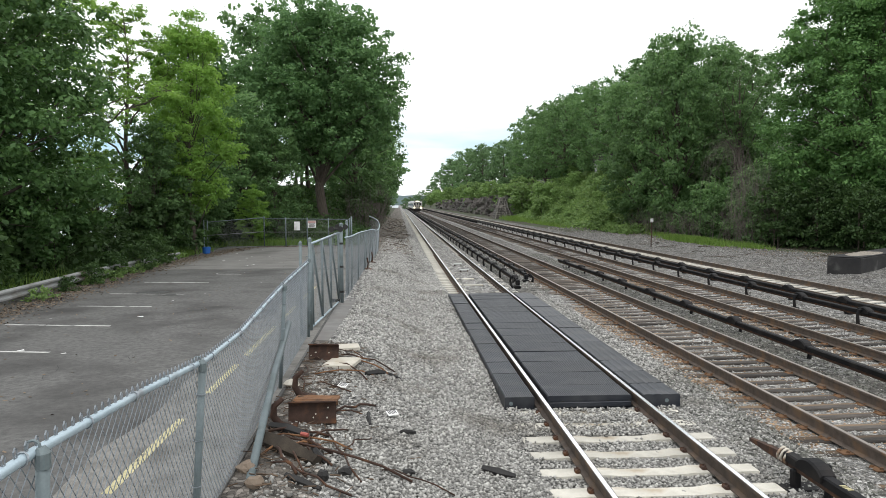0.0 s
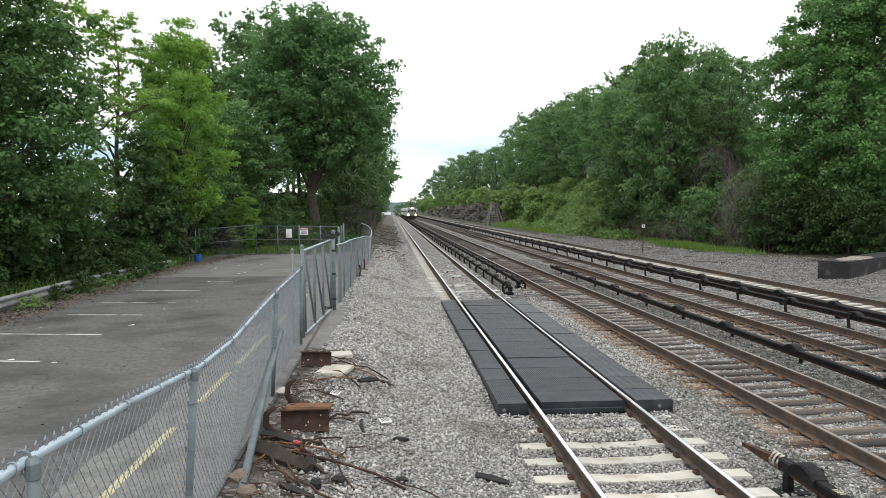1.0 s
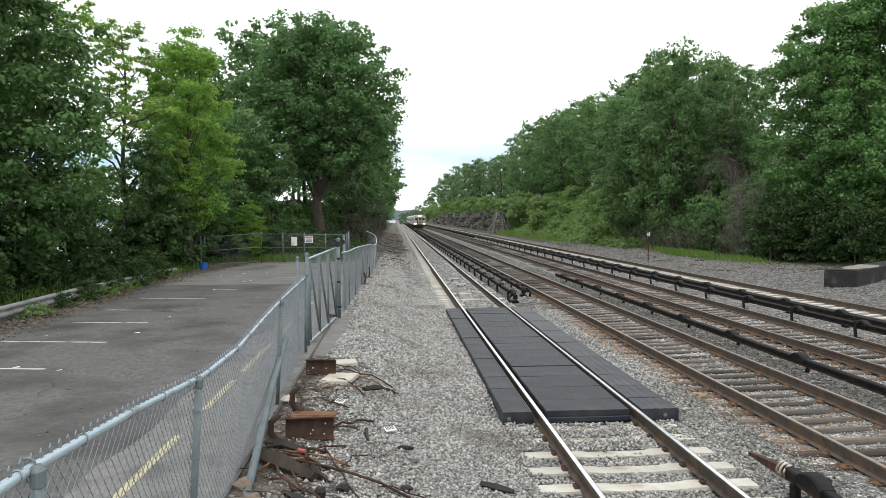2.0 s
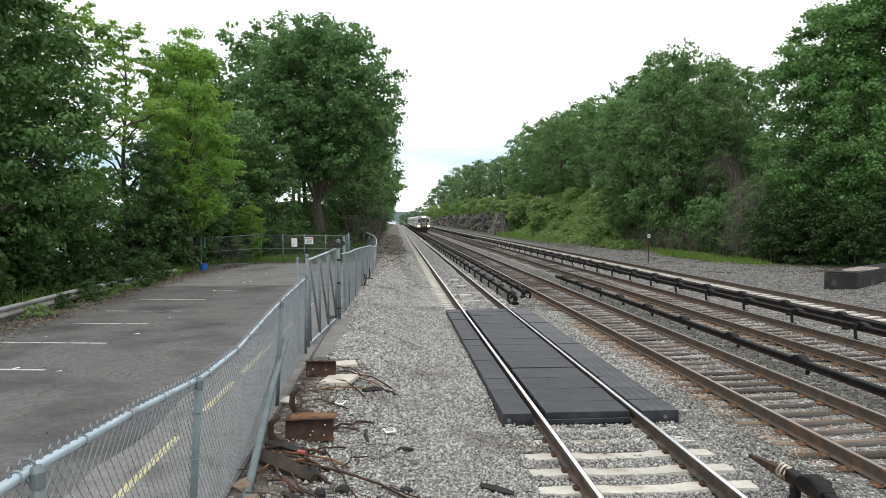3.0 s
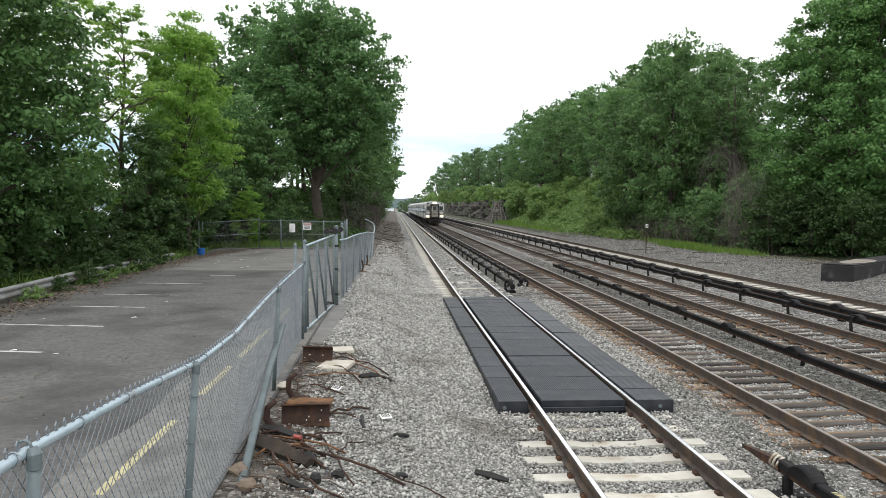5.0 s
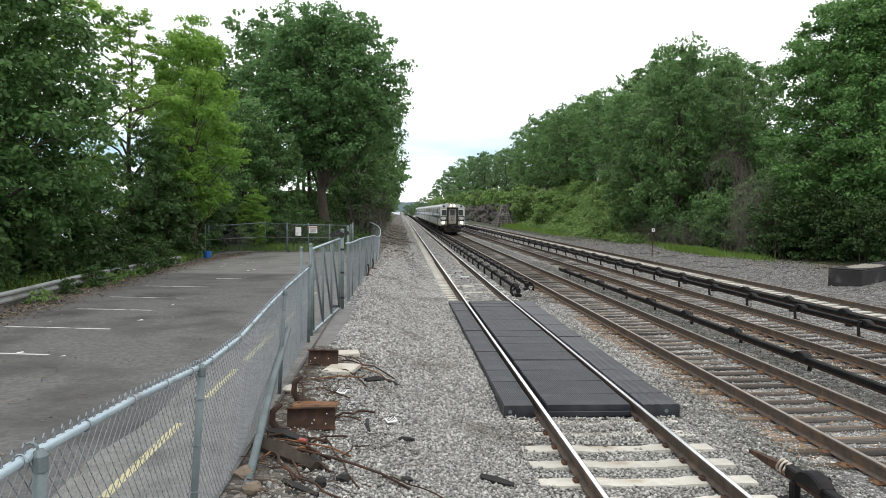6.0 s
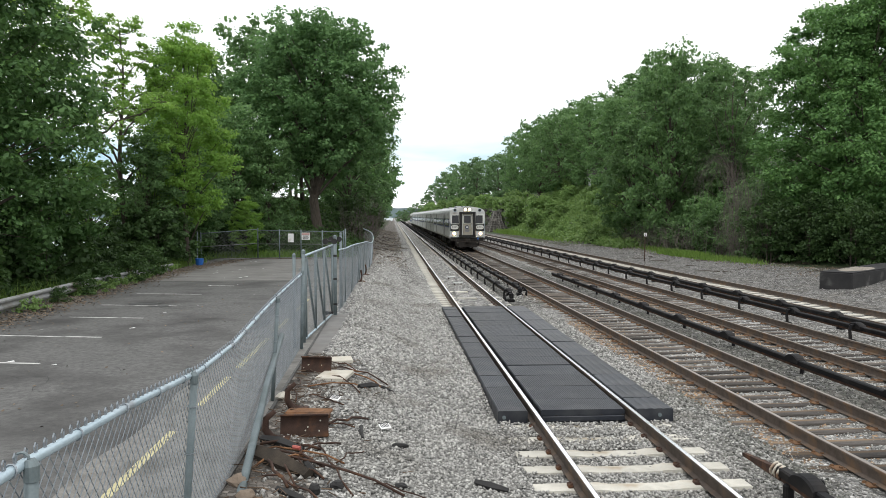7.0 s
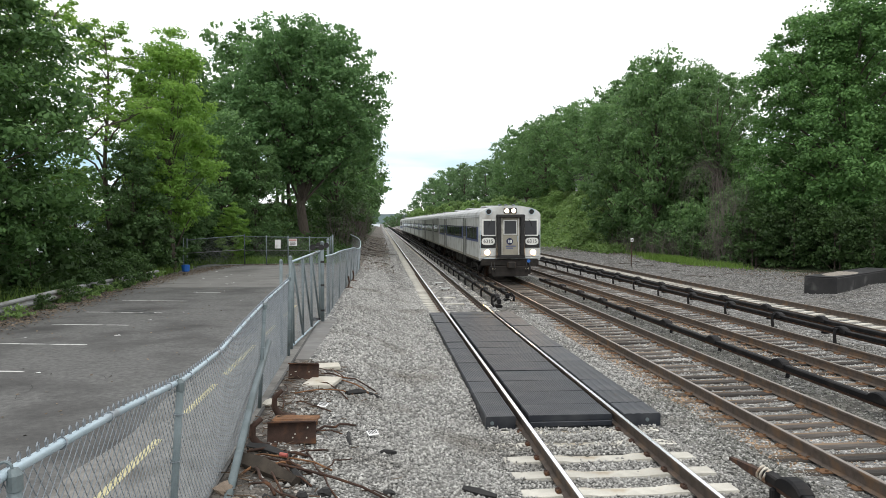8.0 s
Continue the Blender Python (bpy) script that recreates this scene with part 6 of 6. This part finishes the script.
def dead_vines():
    rn = random.Random(17)
    v = thing("dead_vines", (21.7, 46.9, 0), "tangle of grey dead vines hanging from the trees", "vines")
    b = Build()
    # a curtain hanging to the ground, and an arch of strands beside it
    for i in range(260):
        px, py, pz, pts = rn.gauss(1.75, .85), rn.uniform(-.4, 1.6), rn.uniform(1.6, 6.2), []
        for k in range(10):
            pts.append((px, py, max(.05, pz)))
            px += rn.uniform(-.16, .16) + .02
            py += rn.uniform(-.15, .15)
            pz -= rn.uniform(.05, .8)
        b.tube(pts, rn.uniform(.004, .008), 3, cap=False)
    arch = [Vector(p) for p in ((-.2, 4.4, 3.6), (.0, 4.6, 5.2), (.6, 4.8, 6.5), (1.5, 4.6, 6.9), (2.1, 4.2, 6.0), (2.2, 3.8, 4.4), (1.8, 3.2, 2.6), (1.2, 3.0, 1.4))]
    for i in range(80):
        k0, pts = rn.randrange(0, 5), []
        off = Vector((rn.gauss(0, .45), rn.gauss(0, .5), rn.gauss(0, .45)))
        for k in range(k0, min(8, k0 + 5)):
            for f in (0, .5):
                p = arch[k].lerp(arch[min(7, k + 1)], f)
                pts.append(p + off + Vector((rn.uniform(-.16, .16), rn.uniform(-.16, .16), rn.uniform(-.16, .16))))
        b.tube(pts, rn.uniform(.004, .008), 3, cap=False)
    tagged(part("vine_tangle", b, DEADWOOD, v), kind="stuff")


def dead_brush():
    """Leafless grey-brown brush standing along the dirt bank under the trees."""
    rn = random.Random(29)
    for x0, y0, n, tall in ((-2.9, 60, 70, 3.6), (-2.6, 68, 80, 4.2), (-2.7, 77, 80, 4.4), (-2.6, 88, 80, 4.4),
                            (22.6, 58, 90, 2.6), (22.4, 66, 90, 2.8), (22.9, 50, 40, 3.0)):
        t = thing("dead_brush", (x0, y0, ground_z(x0, y0)), "leafless grey-brown brush under the trees", "brush", "brush along the bank")
        b = Build()
        for _ in range(n):
            px, py, pz = rn.gauss(0, .6), rn.uniform(-4, 4), 0.0
            pts, dx, dy = [], rn.uniform(-.12, .2), rn.uniform(-.2, .2)
            h = tall * rn.uniform(.4, 1)
            for k in range(7):
                pts.append((px, py, pz))
                px, py, pz = px + dx + rn.uniform(-.08, .08), py + dy + rn.uniform(-.08, .08), pz + h / 6
            b.tube(pts, [.016 * (1 - .13 * k) for k in range(7)], 3, cap=False)
            for _ in range(3):
                p = Vector(pts[rn.randrange(2, 6)])
                b.tube([p, p + Vector((rn.uniform(-.5, .6), rn.uniform(-.5, .5), rn.uniform(.1, .8)))], [.007, .003], 3, cap=False)
        tagged(part("twig_tangle", b, DEADWOOD, t), kind="stuff")


def grasses():
    rng = np.random.default_rng(5)
    out = []
    for cx, cy, rx, ry, n, h in ((21.2, 52.5, .45, 4.2, 4200, .36), (21.9, 46.0, .4, 2.4, 900, .28), (22.0, 60, .5, 5, 900, .3), (19.6, 126, .9, 10, 1800, .6), (19.4, 100, .5, 14, 700, .4), (-10.8, 27, .35, 9, 1300, .3),
                                 (-10.9, 36, .5, 5, 1200, .4), (-7.5, 46.3, 3.2, .5, 1800, .4), (-8.5, 60, 2.5, 4, 900, .25), (-11.6, 18, .5, 8, 1200, .5)):
        a = rng.normal(size=(n, 2)) * np.array([rx, ry]) * .6
        p = np.stack([cx + a[:, 0], cy + a[:, 1], np.zeros(n)], 1)
        p[:, 2] = [ground_z(q[0], q[1]) - .02 for q in p]
        d = rng.normal(size=(n, 3)) * .35
        d[:, 2] = 1
        hh = h * (.5 + rng.random((n, 1)))
        ang = rng.random(n) * 6.28
        s = np.stack([np.cos(ang), np.sin(ang), np.zeros(n)], 1) * .012 * (1 + cy / 60)
        out.append(np.stack([p - s, p + s, p + d * hh * .6 + s * .6, p + d * hh], 1).reshape(-1, 3))
    tagged(leaf_object("grass", np.concatenate(out), GRASS), "bright green tall grass along the edge of the gravel", "grass", kind="stuff")


def strewn(name, label, boxes, seed, material):
    """Coarse loose stones over stretches (x0, x1, y0, y1, count, size)."""
    rng = np.random.default_rng(seed)
    parts = []
    for x0, x1, y0, y1, n, size in boxes:
        x, y = x0 + (x1 - x0) * rng.random(n), y0 + (y1 - y0) * rng.random(n)
        z = np.array([ground_z(a, c) for a, c in zip(x, y)])
        s = size * (.6 + .9 * rng.random(n) ** 2)
        base = np.array([(1, 0, 0), (-.5, .87, 0), (-.5, -.87, 0), (0, 0, 1)], float)
        q = base[None] * (.7 + .6 * rng.random((n, 4, 1))) + rng.normal(size=(n, 4, 3)) * .2
        a = rng.random(n) * 6.28
        ca, sa = np.cos(a)[:, None], np.sin(a)[:, None]
        q = np.stack([q[..., 0] * ca - q[..., 1] * sa, q[..., 0] * sa + q[..., 1] * ca, q[..., 2] * .8], -1)
        parts.append(q * s[:, None, None] + np.stack([x, y, z], 1)[:, None, :])
    v = np.concatenate(parts)
    n = len(v)
    f = (np.arange(n)[:, None, None] * 4 + np.array([(0, 1, 3), (1, 2, 3), (2, 0, 3)])[None]).reshape(-1)
    me = bpy.data.meshes.new(name)
    me.vertices.add(n * 4)
    me.vertices.foreach_set("co", v.ravel())
    me.loops.add(len(f))
    me.loops.foreach_set("vertex_index", f.astype(np.int32))
    me.polygons.add(len(f) // 3)
    me.polygons.foreach_set("loop_start", np.arange(0, len(f), 3, dtype=np.int32))
    me.materials.append(material)
    me.update(calc_edges=True)
    tagged(new(name, me), label, "ballast", kind="stuff")


def ballast_stones():
    """Loose crushed stone near the platform; bigger sheets of it are left to the ground."""
    rng = np.random.default_rng(12)
    xs, ys, ds = [], [], []
    row = 6.2
    while row < 26:
        d = .041 * max(1.0, row / 10.5)
        lane = np.arange(-1.3, min(12.2, .62 * row + 1.5), d)
        xs.append(lane + d * rng.uniform(-.45, .45, len(lane)))
        ys.append(row + d * rng.uniform(-.45, .45, len(lane)))
        ds.append(np.full(len(lane), d))
        row += d * .92
    x, y, gap = np.concatenate(xs), np.concatenate(ys), np.concatenate(ds)
    n = len(x)
    keep = (x < 0.62 * y + 1.5) & ~((x > 1.56) & (x < 4.34) & (y > 11.05) & (y < 24.25))
    for t in TRACKS[:3]:
        for r in (-.7525, .7525):
            keep &= np.abs(x - t - r) > .085
    keep &= ~((x < -1.2) & (y > 14) & (y < 20.4))
    # dirt shows at the fence foot, moss under the covered rail, and the far side lies lower
    keep &= ~((x < -.7 + .3 * np.sin(y * 2.1)) & (y < 13.8) & (rng.random(n) < .7))
    keep &= ~((x > 7.4) & (x < 8.6) & (rng.random(n) < .85))
    keep &= ~((x > 4.3) & (x < 5.2) & (y < 13) & (rng.random(n) < .35))
    keep &= ~((x > 5.0) & (rng.random(n) < np.clip(.2 + .03 * (y - 8), .2, .7)))
    # leave most tie tops bare
    for t, y0, pitch in ((TRACKS[0], 5.97, .61),):
        ph = np.abs((y - y0 + pitch / 2) % pitch - pitch / 2)
        keep &= ~((np.abs(x - t) < 1.28) & (ph < .125) & (rng.random(n) < np.where(y > 9.9, .5, .97)))
    for t in TRACKS[1:3]:
        keep &= ~((np.abs(x - t) < 1.35) & (rng.random(n) < .45))
    x, y, gap = x[keep], y[keep], gap[keep]
    n = len(x)
    z = np.array([ground_z(a, c) for a, c in zip(x, y)])
    # heaped up against the end of the crossing
    z += np.where((np.abs(x - TRACKS[0]) < 1.3) & (y < 11.1), .045 * np.clip((y - 9.4) / .8, 0, 1), 0)
    s = np.minimum(gap, .056) * (.42 + .34 * rng.random(n) ** 1.5) * np.where(x > 4.9, .72, 1)
    base = np.array([(1, 0, 0), (0, 1, 0), (-1, 0, 0), (0, -1, 0), (0, 0, 1), (0, 0, -1)], float)
    q = base[None] * (.65 + .7 * rng.random((n, 6, 1))) + rng.normal(size=(n, 6, 3)) * .29
    a = rng.random(n) * 6.28
    ca, sa = np.cos(a)[:, None], np.sin(a)[:, None]
    q = np.stack([q[..., 0] * ca - q[..., 1] * sa, q[..., 0] * sa + q[..., 1] * ca, q[..., 2] * .75], -1)
    v = q * s[:, None, None] + np.stack([x, y, z + s * (.1 + .4 * rng.random(n))], 1)[:, None, :]
    tri = np.array([(0, 1, 4), (1, 2, 4), (2, 3, 4), (3, 0, 4), (1, 0, 5), (2, 1, 5), (3, 2, 5), (0, 3, 5)])
    f = (np.arange(n)[:, None, None] * 6 + tri[None]).reshape(-1)
    me = bpy.data.meshes.new("ballast_stones")
    me.vertices.add(n * 6)
    me.vertices.foreach_set("co", v.ravel())
    me.loops.add(len(f))
    me.loops.foreach_set("vertex_index", f.astype(np.int32))
    me.polygons.add(len(f) // 3)
    me.polygons.foreach_set("loop_start", np.arange(0, len(f), 3, dtype=np.int32))
    me.materials.append(STONE)
    me.update(calc_edges=True)
    tagged(new("ballast_stones", me), "loose grey crushed stones", "ballast", kind="stuff")


def rock(b, c, s, seed, rz=0.0):
    """A rough lump: a faceted ball pushed about."""
    vs, nu, nv = [], 8, 5
    for j in range(nv + 1):
        t = math.pi * j / nv
        for i in range(nu):
            a = 2 * math.pi * i / nu + radians(rz)
            d = Vector((math.cos(a) * math.sin(t), math.sin(a) * math.sin(t), math.cos(t)))
            k = 1 + .45 * noise.noise(d * 1.3 + Vector((seed * 3.1, seed, 0)))
            vs.append((c[0] + d.x * s[0] * k, c[1] + d.y * s[1] * k, c[2] + d.z * s[2] * k))
    b.add(vs, [(j * nu + i, j * nu + nu + i, j * nu + nu + (i + 1) % nu, j * nu + (i + 1) % nu) for j in range(nv) for i in range(nu)])
    return b


def debris():
    rn = random.Random(23)
    G = lambda x, y: ground_z(x, y)
    # upright rusty channel plates
    for x, y, w, h, rz in ((-1.05, 8.75, .56, .26, 1), (-1.27, 12.3, .50, .25, -8)):
        t = thing("rail_brace_plate", (x, y, G(x, y) - .02), "dark rusty steel plate with a flanged lip, standing in the gravel", "scrap steel", "scrap by the fence", rz=rz)
        b = Build()
        m = Matrix.Translation((0, 0, h / 2 + .02)) @ Euler((radians(-14), 0, 0)).to_matrix().to_4x4()
        b.box((0, 0, 0), (w, .02, h), m=m, bevel=.004)
        m2 = Matrix.Translation((0, -.02, h + .02)) @ Euler((radians(-14), 0, 0)).to_matrix().to_4x4()
        b.box((0, 0, 0), (w, .09, .02), m=m2, bevel=.004)
        m3 = Matrix.Translation((0, .03, .02)) @ Euler((radians(-8), 0, 0)).to_matrix().to_4x4()
        b.box((0, 0, 0), (w, .14, .02), m=m3, bevel=.004)
        q = part("channel", b, DARK_RUST, t)
        for k in range(4):
            b = Build()
            b.disc((rn.uniform(-.22, .22), -.035, rn.uniform(.08, .22)), .009, .012, n=8)
            part("bolt_hole", b, CONCRETE, q)
    for x, y, h in ((-1.36, 9.95, .36), (-1.42, 8.6, .34)):
        t = thing("iron_claw", (x, y, G(x, y) - .02), "curved dark iron hook standing upright in the debris", "scrap steel", "scrap by the fence")
        b = Build()
        b.tube([(.1, 0, 0), (.0, 0, .04), (-.06, 0, h * .4), (-.05, 0, h * .75), (.05, 0, h)], [.04, .05, .042, .036, .028], 8)
        b.box((.1, 0, .02), (.24, .16, .04), bevel=.01)
        part("hook", b, DARK_RUST, t, smooth=True)
    t = thing("rusty_base_plate", (-1.1, 9.68, G(-1.1, 9.68) + .03), "orange-rusted flat steel plate lying on the gravel", "scrap steel", "scrap by the fence", rz=-6)
    b = Build()
    b.box((0, 0, .02), (.58, .22, .035), bevel=.008)
    b.box((.0, -.12, .0), (.6, .05, .06), bevel=.008)
    part("plate", b, RUST, t)
    for x, y, sx, sy, rz, mt, lb in ((-.95, 12.0, .48, .62, -12, PAVE, "broken pale concrete slab on the gravel"), (-.95, 13.3, .42, .38, 8, PAVE, "broken pale concrete slab on the gravel"),
                                     (-1.55, 10.5, .26, .26, 30, PAVE, "rough concrete lump at the fence foot"), (-1.5, 7.15, .2, .22, 20, surf("sandstone_lump", (.15, .115, .085), (.24, .19, .145), 5, .9, bump=.5), "brown stone lump at the fence foot"),
                                     (-1.35, 6.75, .22, .2, 50, MATS["sandstone_lump"] if "sandstone_lump" in MATS else PAVE, "brown stone lump at the fence foot")):
        b = Build()
        if sx > .3:
            b.box((x, y, G(x, y) + .03), (sx, sy, .07), rz=rz, bevel=.012)
        else:
            rock(b, (x, y, G(x, y) + .02), (sx * .45, sy * .45, .075), sx * 10 + y, rz)
        mtl = surf("broken_concrete", (.40, .37, .31), (.56, .53, .46), 4, .9, bump=.4, stain=(.3, .24, .16)) if mt is PAVE and "broken_concrete" not in MATS else (MATS["broken_concrete"] if mt is PAVE else mt)
        tagged(part("rubble_slab" if sx > .3 else "stone_lump", b, mtl), lb, "rubble", "rubble by the fence")
    # bent rods
    rods = [((-1.29, 11.1), (-.42, 11.6), .014), ((-1.2, 10.6), (-.7, 10.3), .012), ((-1.0, 12.7), (-.1, 12.2), .016), ((-1.1, 12.1), (-.55, 11.2), .014), ((-.8, 9.3), (-.38, 9.9), .02),
            ((-1.2, 9.1), (-.5, 9.35), .012), ((-1.45, 8.1), (-.55, 8.0), .014), ((-1.35, 7.9), (.1, 7.45), .018), ((-1.3, 8.0), (-.9, 7.0), .014), ((-.85, 8.4), (-.4, 7.1), .012)]
    rods += [
            ((-1.0, 8.2), (-.62, 8.6), .014), ((-1.5, 11.8), (-1.35, 10.2), .012), ((-.75, 12.4), (-.2, 11.9), .016), ((-1.2, 7.6), (-.7, 7.4), .016), ((-.2, 7.6), (.5, 7.4), .01), ((-1.3, 7.3), (-.5, 6.7), .014), ((-1.5, 8.3), (-.8, 8.25), .02), ((-1.3, 8.1), (-.75, 7.7), .018), ((-1.45, 7.6), (-.9, 7.9), .016), ((-1.1, 8.4), (-.95, 7.7), .012), ((-1.4, 7.8), (-1.0, 7.0), .02), ((-.6, 7.9), (-.35, 8.5), .01), ((-1.2, 13.0), (-.6, 12.6), .012)]
    for i, (p, q, r) in enumerate(rods):
        r *= .8
        b = Build()
        n, pts = 6, []
        for k in range(n):
            x = p[0] + (q[0] - p[0]) * k / (n - 1) + rn.uniform(-.04, .04)
            y = p[1] + (q[1] - p[1]) * k / (n - 1) + rn.uniform(-.05, .05)
            pts.append((x, y, G(x, y) + r + (.03 + .05 * math.sin(math.pi * k / (n - 1)) * rn.random() if 0 < k < n - 1 else .012)))
        b.tube(pts, r, 6)
        tagged(part("bent_rod", b, RUST if i % 6 == 0 else DARK_RUST, smooth=True), "bent rusty steel rod lying on the gravel", "scrap rod", "bent scrap rods")
    # dark timbers and chunks
    for x0, y0, x1, y1, w, h in ((-1.54, 8.05, -.85, 7.40, .24, .06), (-.95, 7.9, -.75, 7.4, .08, .05), (-.54, 11.5, -.26, 11.9, .1, .09), (.93, 8.42, 1.30, 8.27, .11, .06), (-.42, 9.5, -.38, 9.0, .06, .06), (-1.5, 8.5, -1.0, 8.15, .12, .08),
                                 (.05, 9.2, .1, 9.0, .08, .08), (.0, 7.75, .12, 7.65, .1, .07), (-.62, 7.3, -.5, 7.2, .12, .1), (-.8, 7.05, -.7, 7.0, .12, .12), (-1.1, 7.0, -.75, 6.75, .08, .05), (-.3, 12.0, .0, 11.9, .05, .05)):
        b = Build()
        c, d = Vector(((x0 + x1) / 2, (y0 + y1) / 2, 0)), Vector((x1 - x0, y1 - y0, 0))
        if d.length < .25:
            rock(b, (c.x, c.y, G(c.x, c.y) + h * .3), (d.length * .5, w * .5, h * .55), x0 * 5 + y0)
        else:
            e = d.normalized()
            b.tube([Vector((x0, y0, G(x0, y0) + h * .4)), c + e.cross(Vector((0, 0, 1))) * .02 + Vector((0, 0, G(c.x, c.y) + h * .55)), Vector((x1, y1, G(x1, y1) + h * .4))], [w * .38, w * .55, w * .3], 5)
        tagged(part("timber_scrap", b, BLACK if w < .13 else surf("charred_wood", (.02, .016, .012), (.06, .048, .036), 6, .95, bump=.6) if "charred_wood" not in MATS else MATS["charred_wood"]),
               "dark rotten timber scrap on the gravel", "timber scrap", "timber scraps")
    for x, y, rz in ((-.12, 9.66, 25), (-.82, 10.45, -30)):
        t = thing("printed_tag", (x, y, G(x, y) + .035), "small white printed label lying on the gravel", "litter", rz=rz)
        t.matrix_basis = t.matrix_basis @ pose(0, 0, .03, 22, 0, 0)
        b = Build()
        b.box((0, 0, 0), (.15, .12, .01), bevel=.003)
        q = part("card", b, WHITE, t)
        b = Build()
        for k in range(6):
            b.box((-.05 + .02 * k, .005, .0065), (.009, .07, .003))
        b.box((0, .052, .0065), (.15, .01, .003))
        part("text_bars", b, BLACK, q)
    b = Build()
    b.tube([(-1.08, 7.95, G(-1.08, 7.95) + .12), (-1.0, 7.92, G(-1, 7.92) + .12)], .022, 8)
    tagged(part("red_can", b, RED), "small crushed red can among the scrap", "litter")
    # lower dirt and twigs as one layer
    b = Build()
    for _ in range(380):
        x, y = -1.55 + abs(rn.gauss(0, .5)), rn.uniform(6.6, 13.6)
        a, l = rn.uniform(0, 6.28), rn.uniform(.04, .16)
        z = G(x, y) + .03
        b.tube([(x, y, z), (x + l * math.cos(a), y + l * math.sin(a), z + rn.uniform(-.01, .03))], rn.uniform(.003, .008), 4)
    tagged(part("twigs", b, surf("brown_twigs", (.045, .03, .02), (.13, .09, .06), 8, .95, island=.4)), "brown twigs and splinters strewn by the fence", "twigs", kind="stuff")
    # junction plates between the rails
    for y, x in ((27.8, 2.75), (30.2, 2.65)):
        b = Build()
        b.box((x, y, -.14), (.75, .22, .06), bevel=.015)
        tagged(part("signal_plate", b, CONCRETE), "pale flat plate bolted between the rails", "track plate")
    # sticks on the far shoulder
    for i in range(30):
        x, y = (rn.uniform(16.2, 23), rn.uniform(34, 56)) if i < 16 else (rn.uniform(-1.0, 1.0), rn.uniform(47, 75))
        a, l = rn.uniform(0, 6.28), rn.uniform(.5, 1.9)
        b = Build()
        z = G(x, y) + .03
        b.tube([(x, y, z), (x + l * .5 * math.cos(a), y + l * .5 * math.sin(a), z + rn.uniform(.0, .07)), (x + l * math.cos(a + rn.uniform(-.3, .3)), y + l * math.sin(a + .1), z + .02)], [.028, .02, .008], 5)
        tagged(part("fallen_branch", b, BARK), "dark fallen branch on the far gravel", "branch", "fallen branches")


stone_pier()
rock_cut()
concrete_block()
track_sensors()
marker_post()
hillside_house()
dead_vines()
dead_brush()
grasses()
debris()
ballast_stones()
strewn("shoulder_stones", "coarse loose stones on the gravel shoulder",
       ((-1.0, 1.56, 13.5, 23, 7000, .023), (-1.25, 1.6, 23, 34, 10000, .027), (-1.1, 1.6, 34, 60, 4000, .04), (2.3, 3.5, 24.4, 48, 2500, .035), (4.6, 5.4, 27, 55, 1200, .04)), 91, STONE)
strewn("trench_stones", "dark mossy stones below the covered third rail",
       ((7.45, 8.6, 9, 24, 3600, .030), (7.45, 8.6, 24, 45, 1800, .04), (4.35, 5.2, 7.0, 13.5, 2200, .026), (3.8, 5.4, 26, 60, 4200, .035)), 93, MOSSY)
strewn("dirty_stones", "dark dirty stones in patches on the gravel shoulder",
       ((-.9, .5, 20, 24, 900, .026), (-.6, .7, 26, 32, 1200, .03), (.3, 1.2, 33, 44, 900, .04), (-1.3, -.6, 20, 40, 1500, .03)), 95, YARD_STONE)
strewn("rusty_stones", "rust-stained stones beside the rails",
       ((5.1, 5.62, 9, 22, 1500, .026), (7.25, 7.55, 10, 22, 600, .026), (8.75, 9.32, 14, 30, 900, .03), (5.9, 7.0, 9, 26, 700, .024), (10.98, 11.2, 16, 30, 300, .03)), 94, RUSTY_STONE)
strewn("yard_stones", "dirty loose stones on the far gravel", ((15.4, 24.0, 24, 48, 9000, .036), (15.4, 23.5, 48, 90, 5500, .055)), 92, YARD_STONE)


# ---- the train's run: the train comes on at a steady 27.8 m/s ----
def motions():
    starts, y = [], 0.0
    for car in TRAIN:
        starts.append(y)
        y += 26.0
    for car, off in zip(TRAIN, starts):
        rows = [(t, pose(TRACKS[1], 36.85 + 27.8 * (8.0 - t) + off, 0)) for t in (0.0, 2.0, 4.0, 6.0, 8.0)]
        walk(car, rows)


motions()
